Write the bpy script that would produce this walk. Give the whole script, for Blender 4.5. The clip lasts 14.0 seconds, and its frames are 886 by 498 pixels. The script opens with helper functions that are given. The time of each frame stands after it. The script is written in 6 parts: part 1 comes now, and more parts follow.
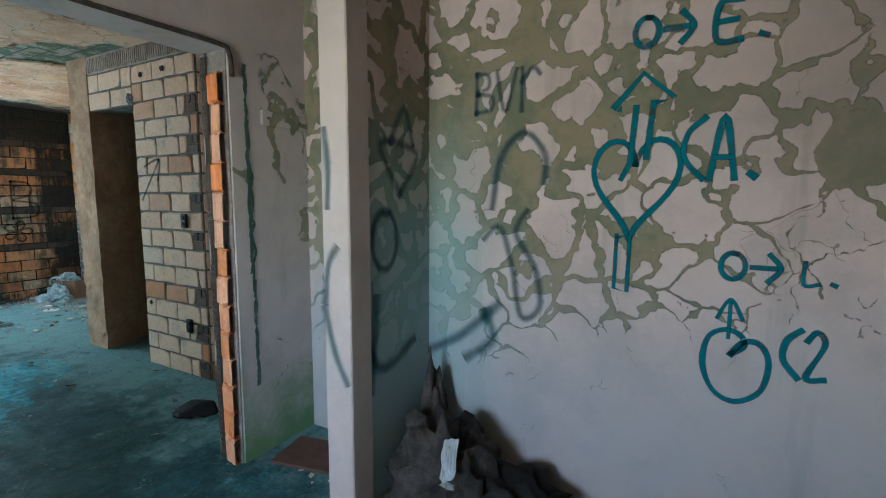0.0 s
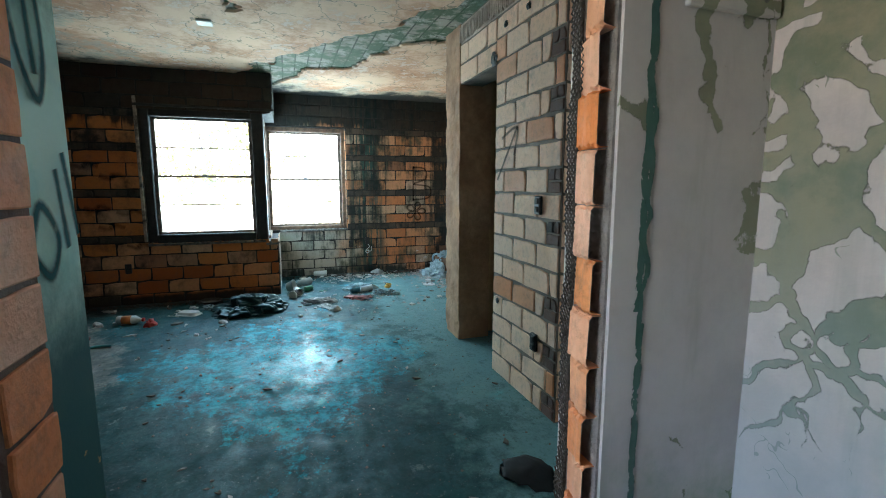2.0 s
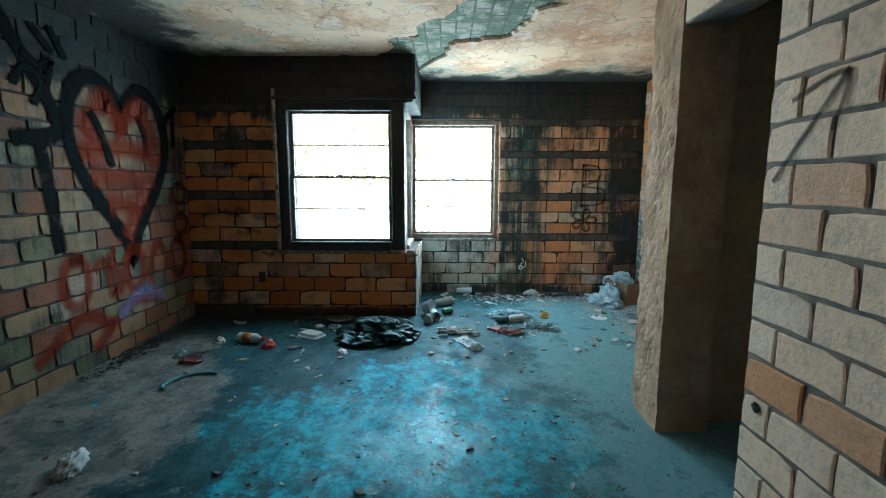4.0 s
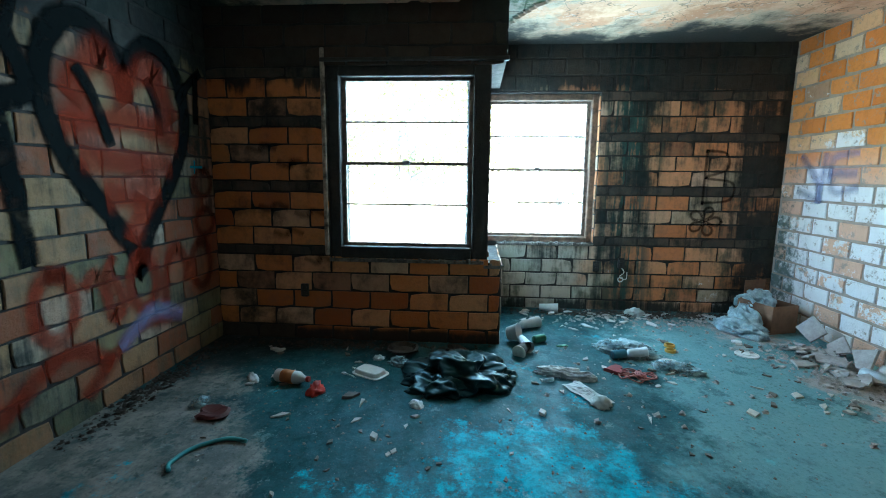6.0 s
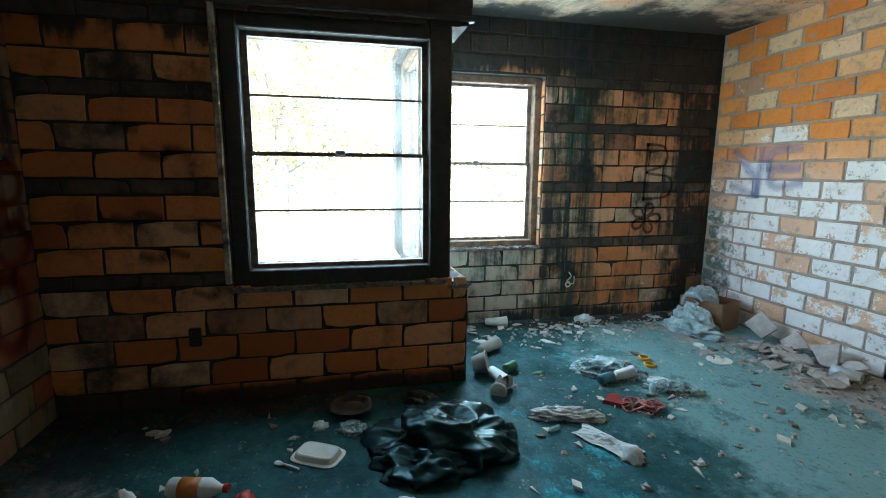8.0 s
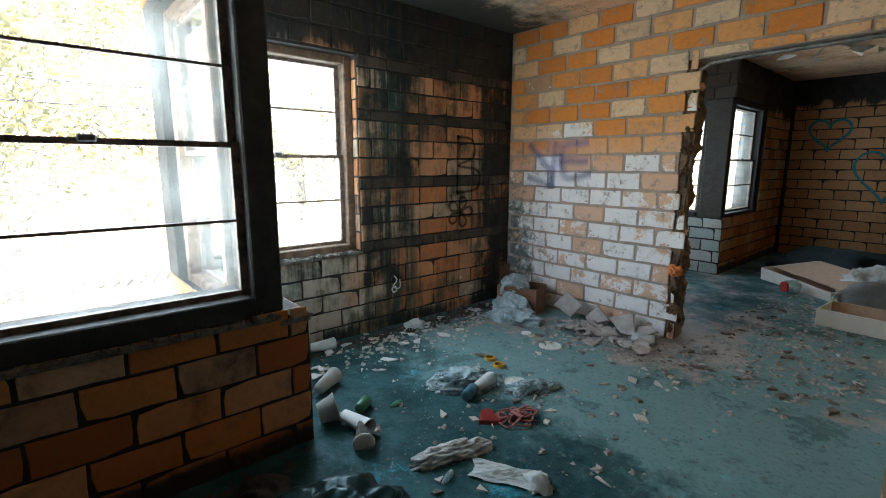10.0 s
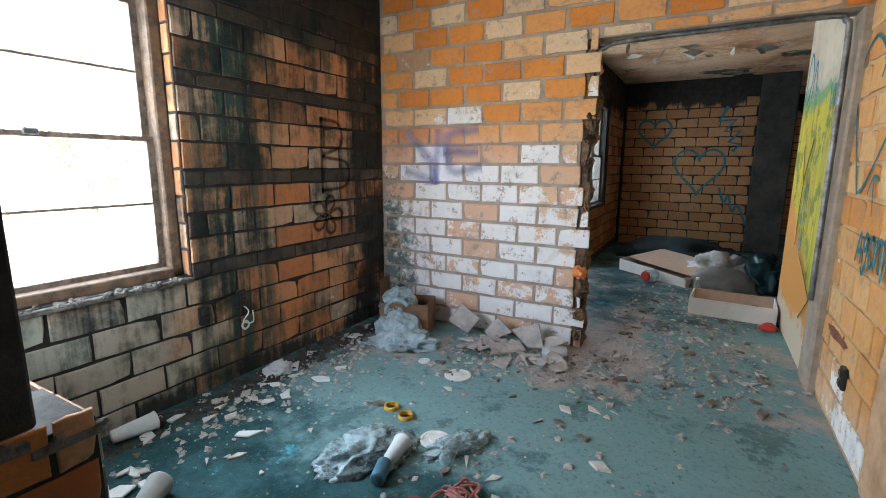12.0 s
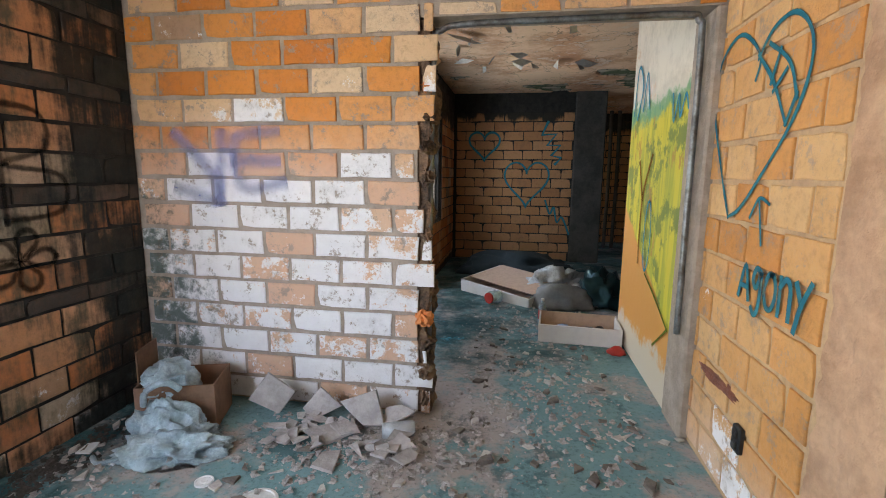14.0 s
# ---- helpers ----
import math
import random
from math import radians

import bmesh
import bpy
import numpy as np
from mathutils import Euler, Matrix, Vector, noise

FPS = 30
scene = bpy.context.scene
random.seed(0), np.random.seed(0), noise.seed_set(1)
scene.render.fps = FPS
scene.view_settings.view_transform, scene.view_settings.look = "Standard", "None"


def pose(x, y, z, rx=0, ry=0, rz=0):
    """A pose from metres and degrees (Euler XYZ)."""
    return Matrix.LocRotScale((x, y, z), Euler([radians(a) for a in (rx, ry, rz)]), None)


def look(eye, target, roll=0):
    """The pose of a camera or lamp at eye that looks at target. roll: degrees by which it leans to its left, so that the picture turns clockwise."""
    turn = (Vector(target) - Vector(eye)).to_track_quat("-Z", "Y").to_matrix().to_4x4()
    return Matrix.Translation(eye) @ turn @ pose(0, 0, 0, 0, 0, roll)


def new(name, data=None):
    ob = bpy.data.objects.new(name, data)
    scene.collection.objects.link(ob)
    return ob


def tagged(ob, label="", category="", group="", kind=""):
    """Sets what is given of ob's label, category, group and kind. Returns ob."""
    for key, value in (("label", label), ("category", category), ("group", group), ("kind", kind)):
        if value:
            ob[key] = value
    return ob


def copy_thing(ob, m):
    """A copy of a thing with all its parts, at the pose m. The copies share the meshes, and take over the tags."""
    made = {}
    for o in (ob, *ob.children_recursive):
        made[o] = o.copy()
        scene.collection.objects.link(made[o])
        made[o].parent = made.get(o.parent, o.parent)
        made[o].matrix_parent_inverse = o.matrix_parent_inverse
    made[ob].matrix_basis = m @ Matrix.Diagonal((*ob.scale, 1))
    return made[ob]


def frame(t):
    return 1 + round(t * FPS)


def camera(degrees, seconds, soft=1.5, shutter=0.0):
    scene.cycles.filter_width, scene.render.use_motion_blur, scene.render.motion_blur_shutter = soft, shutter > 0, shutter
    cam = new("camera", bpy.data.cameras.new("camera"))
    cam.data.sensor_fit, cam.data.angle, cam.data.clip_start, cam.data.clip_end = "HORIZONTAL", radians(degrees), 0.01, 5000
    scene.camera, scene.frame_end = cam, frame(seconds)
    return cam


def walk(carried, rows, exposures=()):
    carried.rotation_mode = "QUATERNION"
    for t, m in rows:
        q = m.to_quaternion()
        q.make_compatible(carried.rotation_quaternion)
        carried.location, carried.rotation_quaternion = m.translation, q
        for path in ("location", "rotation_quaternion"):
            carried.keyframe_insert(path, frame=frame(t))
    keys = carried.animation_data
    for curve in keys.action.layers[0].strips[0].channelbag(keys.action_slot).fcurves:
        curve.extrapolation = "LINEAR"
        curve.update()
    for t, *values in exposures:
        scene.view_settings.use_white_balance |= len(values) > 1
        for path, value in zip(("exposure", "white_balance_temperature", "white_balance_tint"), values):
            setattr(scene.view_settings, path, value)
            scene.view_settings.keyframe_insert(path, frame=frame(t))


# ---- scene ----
cam = camera(87.3, 14.0, soft=1.0)
METRES, EYE, TILT, LEAN, TURN = 7.65, 1.46, 0.0, 0.0, 29.4
ROWS = [
    (0.0, 0.0, 0.0, 0.0, 0.02, -6.5, -0.22),
    (0.5, -0.0088, 0.0422, 0.0003, 18.04, -7.29, 0.02),
    (1.0, -0.028, 0.0813, -0.0054, 25.51, -7.85, 0.02),
    (1.5, -0.0566, 0.1223, -0.008, 33.76, -7.94, -0.03),
    (2.0, -0.0779, 0.1572, -0.0095, 42.02, -8.04, -0.03),
    (2.5, -0.1007, 0.1872, -0.0095, 48.62, -7.94, -0.02),
    (3.0, -0.1415, 0.2202, -0.0123, 52.13, -7.74, -0.02),
    (3.5, -0.1745, 0.2438, -0.0098, 57.13, -7.68, -0.06),
    (4.0, -0.2082, 0.2635, -0.0076, 61.14, -8.0, -0.19),
    (6.5, -0.4151, 0.2656, -0.0131, 64.88, -8.84, -0.53),
    (7.0, -0.4566, 0.2597, -0.0121, 59.21, -8.98, -0.55),
    (7.5, -0.4831, 0.2661, -0.0114, 54.35, -9.52, -0.49),
    (8.0, -0.5082, 0.266, -0.012, 48.36, -9.4, -0.44),
    (8.5, -0.5244, 0.2633, -0.0107, 39.87, -9.27, -0.35),
    (9.0, -0.5472, 0.2621, -0.0057, 31.15, -9.58, -0.14),
    (11.5, -0.6668, 0.365, -0.0193, 6.3, -10.43, -0.36),
    (12.0, -0.6626, 0.3911, -0.0181, -0.08, -10.29, -0.33),
    (12.5, -0.6421, 0.4194, -0.0156, -6.19, -9.85, -0.31),
    (13.0, -0.6357, 0.4343, -0.0171, -11.83, -9.42, -0.5),
    (13.5, -0.6362, 0.4667, -0.0197, -16.61, -9.16, -0.66),
    (14.0, -0.6345, 0.5051, -0.0144, -20.19, -8.93, -0.69),
]
EXPOSURES = [(0.0, 5.0, 6350, 14), (2.5, 5.05, 6400, 13), (4.0, 5.0, 6150, 11), (6.5, 4.95, 5750, 7), (7.5, 5.0, 6250, 12), (9.0, 4.0, 7150, 22), (11.5, 4.75, 7500, 31), (14.0, 4.95, 7700, 37)]
walk(cam, [(t, pose(0, 0, EYE, TILT, LEAN, TURN) @ pose(METRES * x, METRES * y, METRES * z, 90 + pitch, roll, yaw)) for t, x, y, z, yaw, pitch, roll in ROWS], EXPOSURES)

# ---- world, sun ----
world = bpy.data.worlds.new("sky")
scene.world = world
world.use_nodes = True
wn = world.node_tree
sky = wn.nodes.new("ShaderNodeTexSky")
sky.sky_type, sky.sun_disc = "NISHITA", False
sky.sun_elevation, sky.sun_rotation = radians(48), radians(100)
wn.links.new(sky.outputs[0], wn.nodes["Background"].inputs[0])
wn.nodes["Background"].inputs[1].default_value = 0.1
sun = new("sun", bpy.data.lights.new("sun", "SUN"))
sun.data.energy, sun.data.angle, sun.data.color = 4.0, radians(0.5), (1.0, 0.95, 0.87)
sun.matrix_world = look((9, -3, 11), (0, 0, 0))


def sky_lamp(name, width, height, watts, place, colour=(0.56, 0.88, 1.0)):
    """Daylight coming in at a window; it shines along its own -z."""
    ob = new(name, bpy.data.lights.new(name, "AREA"))
    ob.data.shape, ob.data.size, ob.data.size_y, ob.data.energy, ob.data.color = "RECTANGLE", width, height, watts, colour
    ob.matrix_world = place


sky_lamp("daylight_1", 1.0, 1.3, 1.5, pose(-7.42, -0.12, 1.47, 90, 0, -90))
sky_lamp("daylight_2", 1.0, 1.3, 2.75, pose(-8.54, 1.08, 1.47, 90, 0, -90))
sky_lamp("daylight_3", 0.8, 1.3, 1.35, pose(-7.93, 0.36, 1.47, 90, 0, 0))
sky_lamp("daylight_4", 0.9, 1.3, 0.85, pose(-7.42, 6.95, 1.47, 90, 0, -90))
# added lamp at the far bay's unseen window, for the room beyond
sky_lamp("daylight_5", 1.0, 1.3, 1.4, pose(-8.54, 5.3, 1.47, 90, 0, -90))
# added lamp at an unseen opening, to light the first room
sky_lamp("daylight_6", 1.0, 1.15, 1.25, pose(-1.18, -1.88, 1.5, 90, 0, 0), (0.7, 0.93, 1.0))


# ---- materials ----
class Mat:
    """A small builder of procedural materials."""

    def __init__(self, name, rough=0.8, metal=0.0, spec=0.5):
        self.m = bpy.data.materials.new(name)
        self.m.use_nodes = True
        self.t = self.m.node_tree
        self.b = self.t.nodes["Principled BSDF"]
        self.b.inputs["Roughness"].default_value = rough
        self.b.inputs["Metallic"].default_value = metal
        self.b.inputs["Specular IOR Level"].default_value = spec
        self.geo = self.t.nodes.new("ShaderNodeNewGeometry")
        self.oi = self.t.nodes.new("ShaderNodeObjectInfo")
        self.pos = self.geo.outputs["Position"]
        self.rand = self.oi.outputs["Random"]

    def put(self, socket, value):
        if isinstance(value, bpy.types.NodeSocket):
            self.t.links.new(value, socket)
        elif isinstance(value, tuple) and len(value) == 3 and socket.type == "RGBA":
            socket.default_value = (*value, 1)
        else:
            socket.default_value = value

    def scaled(self, s, vector=None):
        n = self.t.nodes.new("ShaderNodeVectorMath")
        n.operation = "MULTIPLY"
        self.put(n.inputs[0], vector or self.pos)
        n.inputs[1].default_value = s
        return n.outputs[0]

    def local(self):
        return self.t.nodes.new("ShaderNodeTexCoord").outputs["Object"]

    def nz(self, scale, detail=4, rough=0.6, stretch=None, distort=0.0, vector=None):
        n = self.t.nodes.new("ShaderNodeTexNoise")
        n.inputs["Scale"].default_value, n.inputs["Detail"].default_value = scale, detail
        n.inputs["Roughness"].default_value, n.inputs["Distortion"].default_value = rough, distort
        self.put(n.inputs["Vector"], self.scaled(stretch, vector) if stretch else (vector or self.pos))
        return n.outputs["Fac"]

    def cells(self, scale, feature="DISTANCE_TO_EDGE", warp=0.0, stretch=None):
        n = self.t.nodes.new("ShaderNodeTexVoronoi")
        n.feature = feature
        n.inputs["Scale"].default_value = scale
        v = self.scaled(stretch) if stretch else self.pos
        if warp:
            w = self.t.nodes.new("ShaderNodeTexNoise")
            w.inputs["Scale"].default_value, w.inputs["Detail"].default_value = 4.0, 3
            self.put(w.inputs["Vector"], self.pos)
            a = self.t.nodes.new("ShaderNodeVectorMath")
            a.operation = "MULTIPLY_ADD"
            self.put(a.inputs[0], w.outputs["Color"])
            a.inputs[1].default_value = (warp, warp, warp)
            self.put(a.inputs[2], v)
            v = a.outputs[0]
        self.put(n.inputs["Vector"], v)
        return n.outputs["Distance"]

    def math(self, op, a, b=0.0, clamp=False):
        n = self.t.nodes.new("ShaderNodeMath")
        n.operation, n.use_clamp = op, clamp
        self.put(n.inputs[0], a)
        self.put(n.inputs[1], b)
        return n.outputs[0]

    def axis(self, i):
        n = self.t.nodes.new("ShaderNodeSeparateXYZ")
        self.put(n.inputs[0], self.pos)
        return n.outputs[i]

    def step(self, value, lo, hi, a=0.0, b=1.0):
        n = self.t.nodes.new("ShaderNodeMapRange")
        n.interpolation_type = "SMOOTHSTEP"
        for k, v in ((0, value), (1, lo), (2, hi), (3, a), (4, b)):
            self.put(n.inputs[k], v)
        return n.outputs[0]

    def ramp(self, fac, stops):
        n = self.t.nodes.new("ShaderNodeValToRGB")
        e = n.color_ramp.elements
        while len(e) < len(stops):
            e.new(0.5)
        for k, (p, c) in enumerate(stops):
            e[k].position, e[k].color = p, (*c, 1)
        self.put(n.inputs[0], fac)
        return n.outputs[0]

    def mix(self, fac, a, b, blend="MIX"):
        n = self.t.nodes.new("ShaderNodeMix")
        n.data_type, n.blend_type = "RGBA", blend
        self.put(n.inputs[0], fac)
        self.put(n.inputs[6], a)
        self.put(n.inputs[7], b)
        return n.outputs[2]

    def done(self, colour=None, rough=None, bump=None, strength=0.4, depth=0.01, alpha=None):
        if colour is not None:
            self.put(self.b.inputs["Base Color"], colour)
        if rough is not None:
            self.put(self.b.inputs["Roughness"], rough)
        if alpha is not None:
            self.put(self.b.inputs["Alpha"], alpha)
        if bump is not None:
            n = self.t.nodes.new("ShaderNodeBump")
            n.inputs["Strength"].default_value, n.inputs["Distance"].default_value = strength, depth
            self.put(n.inputs["Height"], bump)
            self.put(self.b.inputs["Normal"], n.outputs[0])
        return self.m


SOOT = (0.013, 0.021, 0.022)
ORANGE = [(0.0, (0.36, 0.1, 0.033)), (0.25, (0.52, 0.165, 0.05)), (0.5, (0.6, 0.225, 0.075)), (0.75, (0.62, 0.31, 0.155)), (0.9, (0.6, 0.4, 0.27)), (1.0, (0.28, 0.1, 0.05))]
CREAM = [(0.0, (0.95, 0.62, 0.44)), (0.35, (0.97, 0.69, 0.52)), (0.75, (0.96, 0.64, 0.47)), (0.9, (0.9, 0.62, 0.46)), (0.95, (0.74, 0.3, 0.13)), (1.0, (0.9, 0.66, 0.52))]
PALE_ORANGE = [(0.0, (0.62, 0.19, 0.035)), (0.3, (0.72, 0.25, 0.05)), (0.55, (0.72, 0.34, 0.13)), (0.75, (0.72, 0.5, 0.32)), (0.93, (0.7, 0.5, 0.34)), (0.97, (0.3, 0.12, 0.06)), (1.0, (0.26, 0.1, 0.05))]


def brick_material(name, tones, soot=0.0, streak=0.0, paint=None, top_soot=9.0, moss=0.0, stripe=None, fine_runs=0.0, smear=0.0, foot=0.0, fade=None, grime=0.0, cap=0.95):
    k = Mat(name, 0.75, spec=0.3)
    c = k.ramp(k.rand, tones)
    c = k.mix(k.step(k.nz(30, 6, 0.7), 0.45, 0.75, 0, 0.3), c, (0.2, 0.09, 0.05))
    blot = k.nz(3.1, 6, 0.65)
    if paint:
        low, high, amount = paint
        z = k.axis(2)
        c = k.mix(k.step(k.math("ADD", z, k.math("MULTIPLY", blot, 0.5)), high - 0.1, high + 0.4, 0.5, 0), c, (0.68, 0.58, 0.5))
        m = k.math("ADD", k.step(k.math("ADD", z, k.math("MULTIPLY", blot, 0.7)), high - 0.7, high + 1.2, 0.46, -0.62), k.math("MULTIPLY", k.math("SUBTRACT", k.rand, 0.5), 1.0))
        m = k.math("ADD", m, k.math("MULTIPLY", k.math("SUBTRACT", k.nz(8, 8, 0.8), 0.5), 1.7))
        m = k.math("ADD", m, amount)
        c = k.mix(k.step(m, 0.1, 0.18), c, k.mix(k.nz(14, 4), (0.85, 0.84, 0.85), (0.72, 0.69, 0.69)))
    if smear:
        c = k.mix(k.step(k.nz(10, 9, 0.8), 0.56, 0.6, 0, smear), c, (0.38, 0.29, 0.235))
    if moss:
        c = k.mix(k.step(k.math("ADD", k.nz(7, 9, 0.8), k.math("ADD", k.step(k.axis(0), -8.4, -7.3, moss * 0.24, -0.25), k.step(k.axis(2), 0.4, 1.9, 0.08, -0.14))), 0.56, 0.74, 0, 0.9), c, (0.03, 0.07, 0.06))
    wear = k.step(k.nz(5, 8, 0.75), 0.5, 0.68, 0, 0.6)
    c = k.mix(wear, c, k.mix(0.5, c, (0.11, 0.1, 0.085)))
    if soot:
        run = k.nz(5, 4, 0.6, (1, 1, 0.12))
        f = k.math("ADD", k.math("MULTIPLY", blot, 0.7), k.math("MULTIPLY", run, streak))
        f = k.math("ADD", f, k.math("MULTIPLY", k.math("SUBTRACT", k.nz(11, 8, 0.8), 0.5), 0.4))
        f = k.math("ADD", f, k.step(k.math("ADD", k.axis(2), k.math("MULTIPLY", run, 0.5)), top_soot, top_soot + 0.3, 0, 0.7))
        f = k.math("ADD", f, k.math("MULTIPLY", k.math("SUBTRACT", k.rand, 0.5), 0.22))
        if foot:
            f = k.math("ADD", f, k.step(k.math("ADD", k.axis(2), k.math("MULTIPLY", blot, 0.1)), 0.1, 0.2, foot, 0))
        if fade:
            # soot that thins out along the wall: axis, from, to, amounts
            f = k.math("ADD", f, k.step(k.math("ADD", k.axis(fade[0]), k.math("MULTIPLY", k.math("SUBTRACT", run, 0.5), 0.5)), *fade[1:]))
        if fine_runs:
            f = k.math("ADD", f, k.math("MULTIPLY", k.math("SUBTRACT", k.nz(28, 3, 0.6, (1, 1, 0.05)), 0.5), fine_runs))
        if stripe:
            d = k.math("ABSOLUTE", k.math("SUBTRACT", k.math("ADD", k.axis(1), k.math("MULTIPLY", run, 0.24)), stripe))
            wet = k.step(d, 0.1, 0.42, 1, 0)
            drip = k.step(k.math("ADD", k.nz(17, 4, 0.65, (1, 1, 0.05)), k.math("MULTIPLY", k.nz(9, 8, 0.8), 0.5)), 0.66, 0.82, 0.2, 1)
            f = k.math("ADD", f, k.math("MULTIPLY", wet, 0.12))
            c = k.mix(k.math("MULTIPLY", wet, drip), c, (0.035, 0.085, 0.075))
            c = k.mix(k.math("MULTIPLY", k.step(k.axis(2), 0.6, 0.75, 0.75, 0), k.step(k.math("ADD", k.axis(1), k.math("MULTIPLY", blot, 0.6)), 1.7, 2.1, 1, 0)), c, (0.36, 0.4, 0.36))
        if grime:
            c = k.mix(k.step(k.math("ADD", k.nz(2.4, 7, 0.7), k.math("MULTIPLY", k.nz(13, 5, 0.7, (1, 1, 0.15)), 0.6)), 0.74, 0.98, 0, grime), c, (0.075, 0.085, 0.06))
        c = k.mix(k.step(f, 0.8 - soot * 0.5, 1.1 - soot * 0.5, 0, cap), c, SOOT)
    h = k.math("ADD", k.nz(60, 5), k.math("MULTIPLY", k.nz(9, 4), 1.5))
    return k.done(c, k.step(k.nz(12), 0.3, 0.7, 0.62, 0.9), h, 0.6, 0.008)


WASHED = [(0.0, (0.5, 0.17, 0.065)), (0.25, (0.66, 0.25, 0.1)), (0.5, (0.68, 0.33, 0.17)), (0.68, (0.66, 0.43, 0.3)), (0.82, (0.5, 0.43, 0.33)), (0.92, (0.58, 0.25, 0.11)), (1.0, (0.3, 0.14, 0.08))]
BRICK_SOOTY = brick_material("sooty_brick", WASHED, 0.52, 0.34, top_soot=2.32, stripe=2.06, fine_runs=0.42, paint=(0, 0.1, -0.1), fade=(1, 2.8, 3.2, 0.0, 0.36), grime=0.9, foot=0.2)
BRICK_BAND = brick_material("sooty_band_brick", [(0.0, (0.05, 0.045, 0.04)), (0.7, (0.11, 0.085, 0.07)), (0.85, (0.3, 0.18, 0.12)), (1.0, (0.04, 0.04, 0.04))], 0.7, 0.4, fine_runs=0.3)
BRICK_BLACK = brick_material("fire_blackened_brick", ORANGE, 0.62, 0.3, top_soot=2.26, foot=0.4, fade=(1, -1.5, -0.3, 0.06, -0.04), cap=0.93)
BRICK_HEART = brick_material("painted_over_brick", [(0, (0.16, 0.05, 0.025)), (0.25, (0.24, 0.08, 0.037)), (0.42, (0.3, 0.2, 0.11)), (0.58, (0.17, 0.15, 0.08)), (0.72, (0.09, 0.1, 0.06)), (0.86, (0.42, 0.34, 0.26)), (1, (0.26, 0.08, 0.035))], 0.7, 0.25, top_soot=2.24, fine_runs=0.45, grime=0.6)
BRICK_WHITE = brick_material("flaking_white_brick", PALE_ORANGE, paint=(0.0, 1.62, 0.02), moss=0.72, smear=0.85)
BRICK_CREAM = brick_material("cream_brick", CREAM, 0.06, 0.2)
BRICK_QUOIN = brick_material("dark_quoin_brick", [(0, (0.1, 0.065, 0.055)), (0.5, (0.16, 0.09, 0.07)), (1, (0.07, 0.06, 0.06))], 0.1, 0.1)
BRICK_TAN = brick_material("tan_brick", [(0, (0.6, 0.23, 0.06)), (0.4, (0.66, 0.3, 0.1)), (0.75, (0.68, 0.39, 0.18)), (1, (0.62, 0.27, 0.085))], 0.05, 0.2, paint=(0, 0.3, -0.1), smear=0.5)
BRICK_JAMB = brick_material("broken_orange_tile", [(0, (0.82, 0.25, 0.07)), (0.45, (0.85, 0.4, 0.22)), (0.7, (0.86, 0.5, 0.36)), (1, (0.84, 0.32, 0.12))])
BRICK_PALE = brick_material("pale_teal_painted_brick", [(0, (0.34, 0.42, 0.42)), (0.6, (0.5, 0.54, 0.53)), (1, (0.4, 0.36, 0.34))], 0.4, 0.3)
BRICK_FAR = brick_material("dim_brick", [(0, (0.45, 0.2, 0.09)), (0.5, (0.6, 0.32, 0.17)), (1, (0.52, 0.26, 0.12))], 0.2, 0.2, top_soot=2.35)


def plain(name, a, b, scale=6, rough=0.85, strength=0.4, metal=0.0, fine=45, depth=0.008):
    k = Mat(name, rough, metal)
    c = k.mix(k.step(k.nz(scale, 7, 0.7), 0.35, 0.68), a, b)
    c = k.mix(k.step(k.nz(fine, 5), 0.4, 0.75, 0, 0.35), c, tuple(v * 0.5 for v in a))
    return k.done(c, k.step(k.nz(fine / 3), 0.3, 0.7, rough - 0.12, min(1, rough + 0.1)), k.math("ADD", k.nz(fine, 6, 0.7), k.math("MULTIPLY", k.nz(fine / 5, 5, 0.65), 2.5)), strength, depth)


MORTAR_EDGE = plain("pale_mortar_edge", (0.36, 0.3, 0.27), (0.2, 0.165, 0.15), 8, 0.9, 0.9, depth=0.014)
MORTAR_DARK = plain("sooty_mortar", (0.035, 0.032, 0.03), (0.014, 0.014, 0.014))
MORTAR_BROWN = plain("brown_mortar", (0.26, 0.2, 0.165), (0.14, 0.11, 0.09))
MORTAR_TAN = plain("tan_mortar", (0.42, 0.33, 0.27), (0.3, 0.235, 0.19), 7, 0.9, 0.6)
CONCRETE = plain("rough_concrete", (0.72, 0.56, 0.47), (0.46, 0.34, 0.28), 5, 0.9, 1.0, depth=0.014)
COLUMN = plain("crumbling_tan_concrete", (0.62, 0.36, 0.22), (0.4, 0.21, 0.12), 4, 0.92, 0.7, fine=22, depth=0.012)
MORTAR_WALL = plain("tan_wall_mortar", (0.6, 0.37, 0.2), (0.46, 0.28, 0.16), 7, 0.9, 0.6)
CONCRETE_DARK = plain("dark_mottled_concrete", (0.1, 0.095, 0.09), (0.05, 0.05, 0.05), 4, 0.9, 0.7)
CHARRED = plain("charred_wood", (0.018, 0.017, 0.017), (0.035, 0.03, 0.027), 12, 0.6, 0.8)
OLD_WOOD = plain("weathered_wood_frame", (0.24, 0.14, 0.09), (0.09, 0.06, 0.045), 14, 0.7, 0.6)
METAL = plain("dull_steel", (0.3, 0.32, 0.33), (0.12, 0.1, 0.09), 10, 0.45, 0.3, 0.8)
RUST = plain("rusted_lath", (0.1, 0.07, 0.055), (0.04, 0.03, 0.025), 60, 0.8, 1.0)
SASH = plain("grimy_sash", (0.26, 0.19, 0.15), (0.06, 0.045, 0.035), 20, 0.6, 0.5)


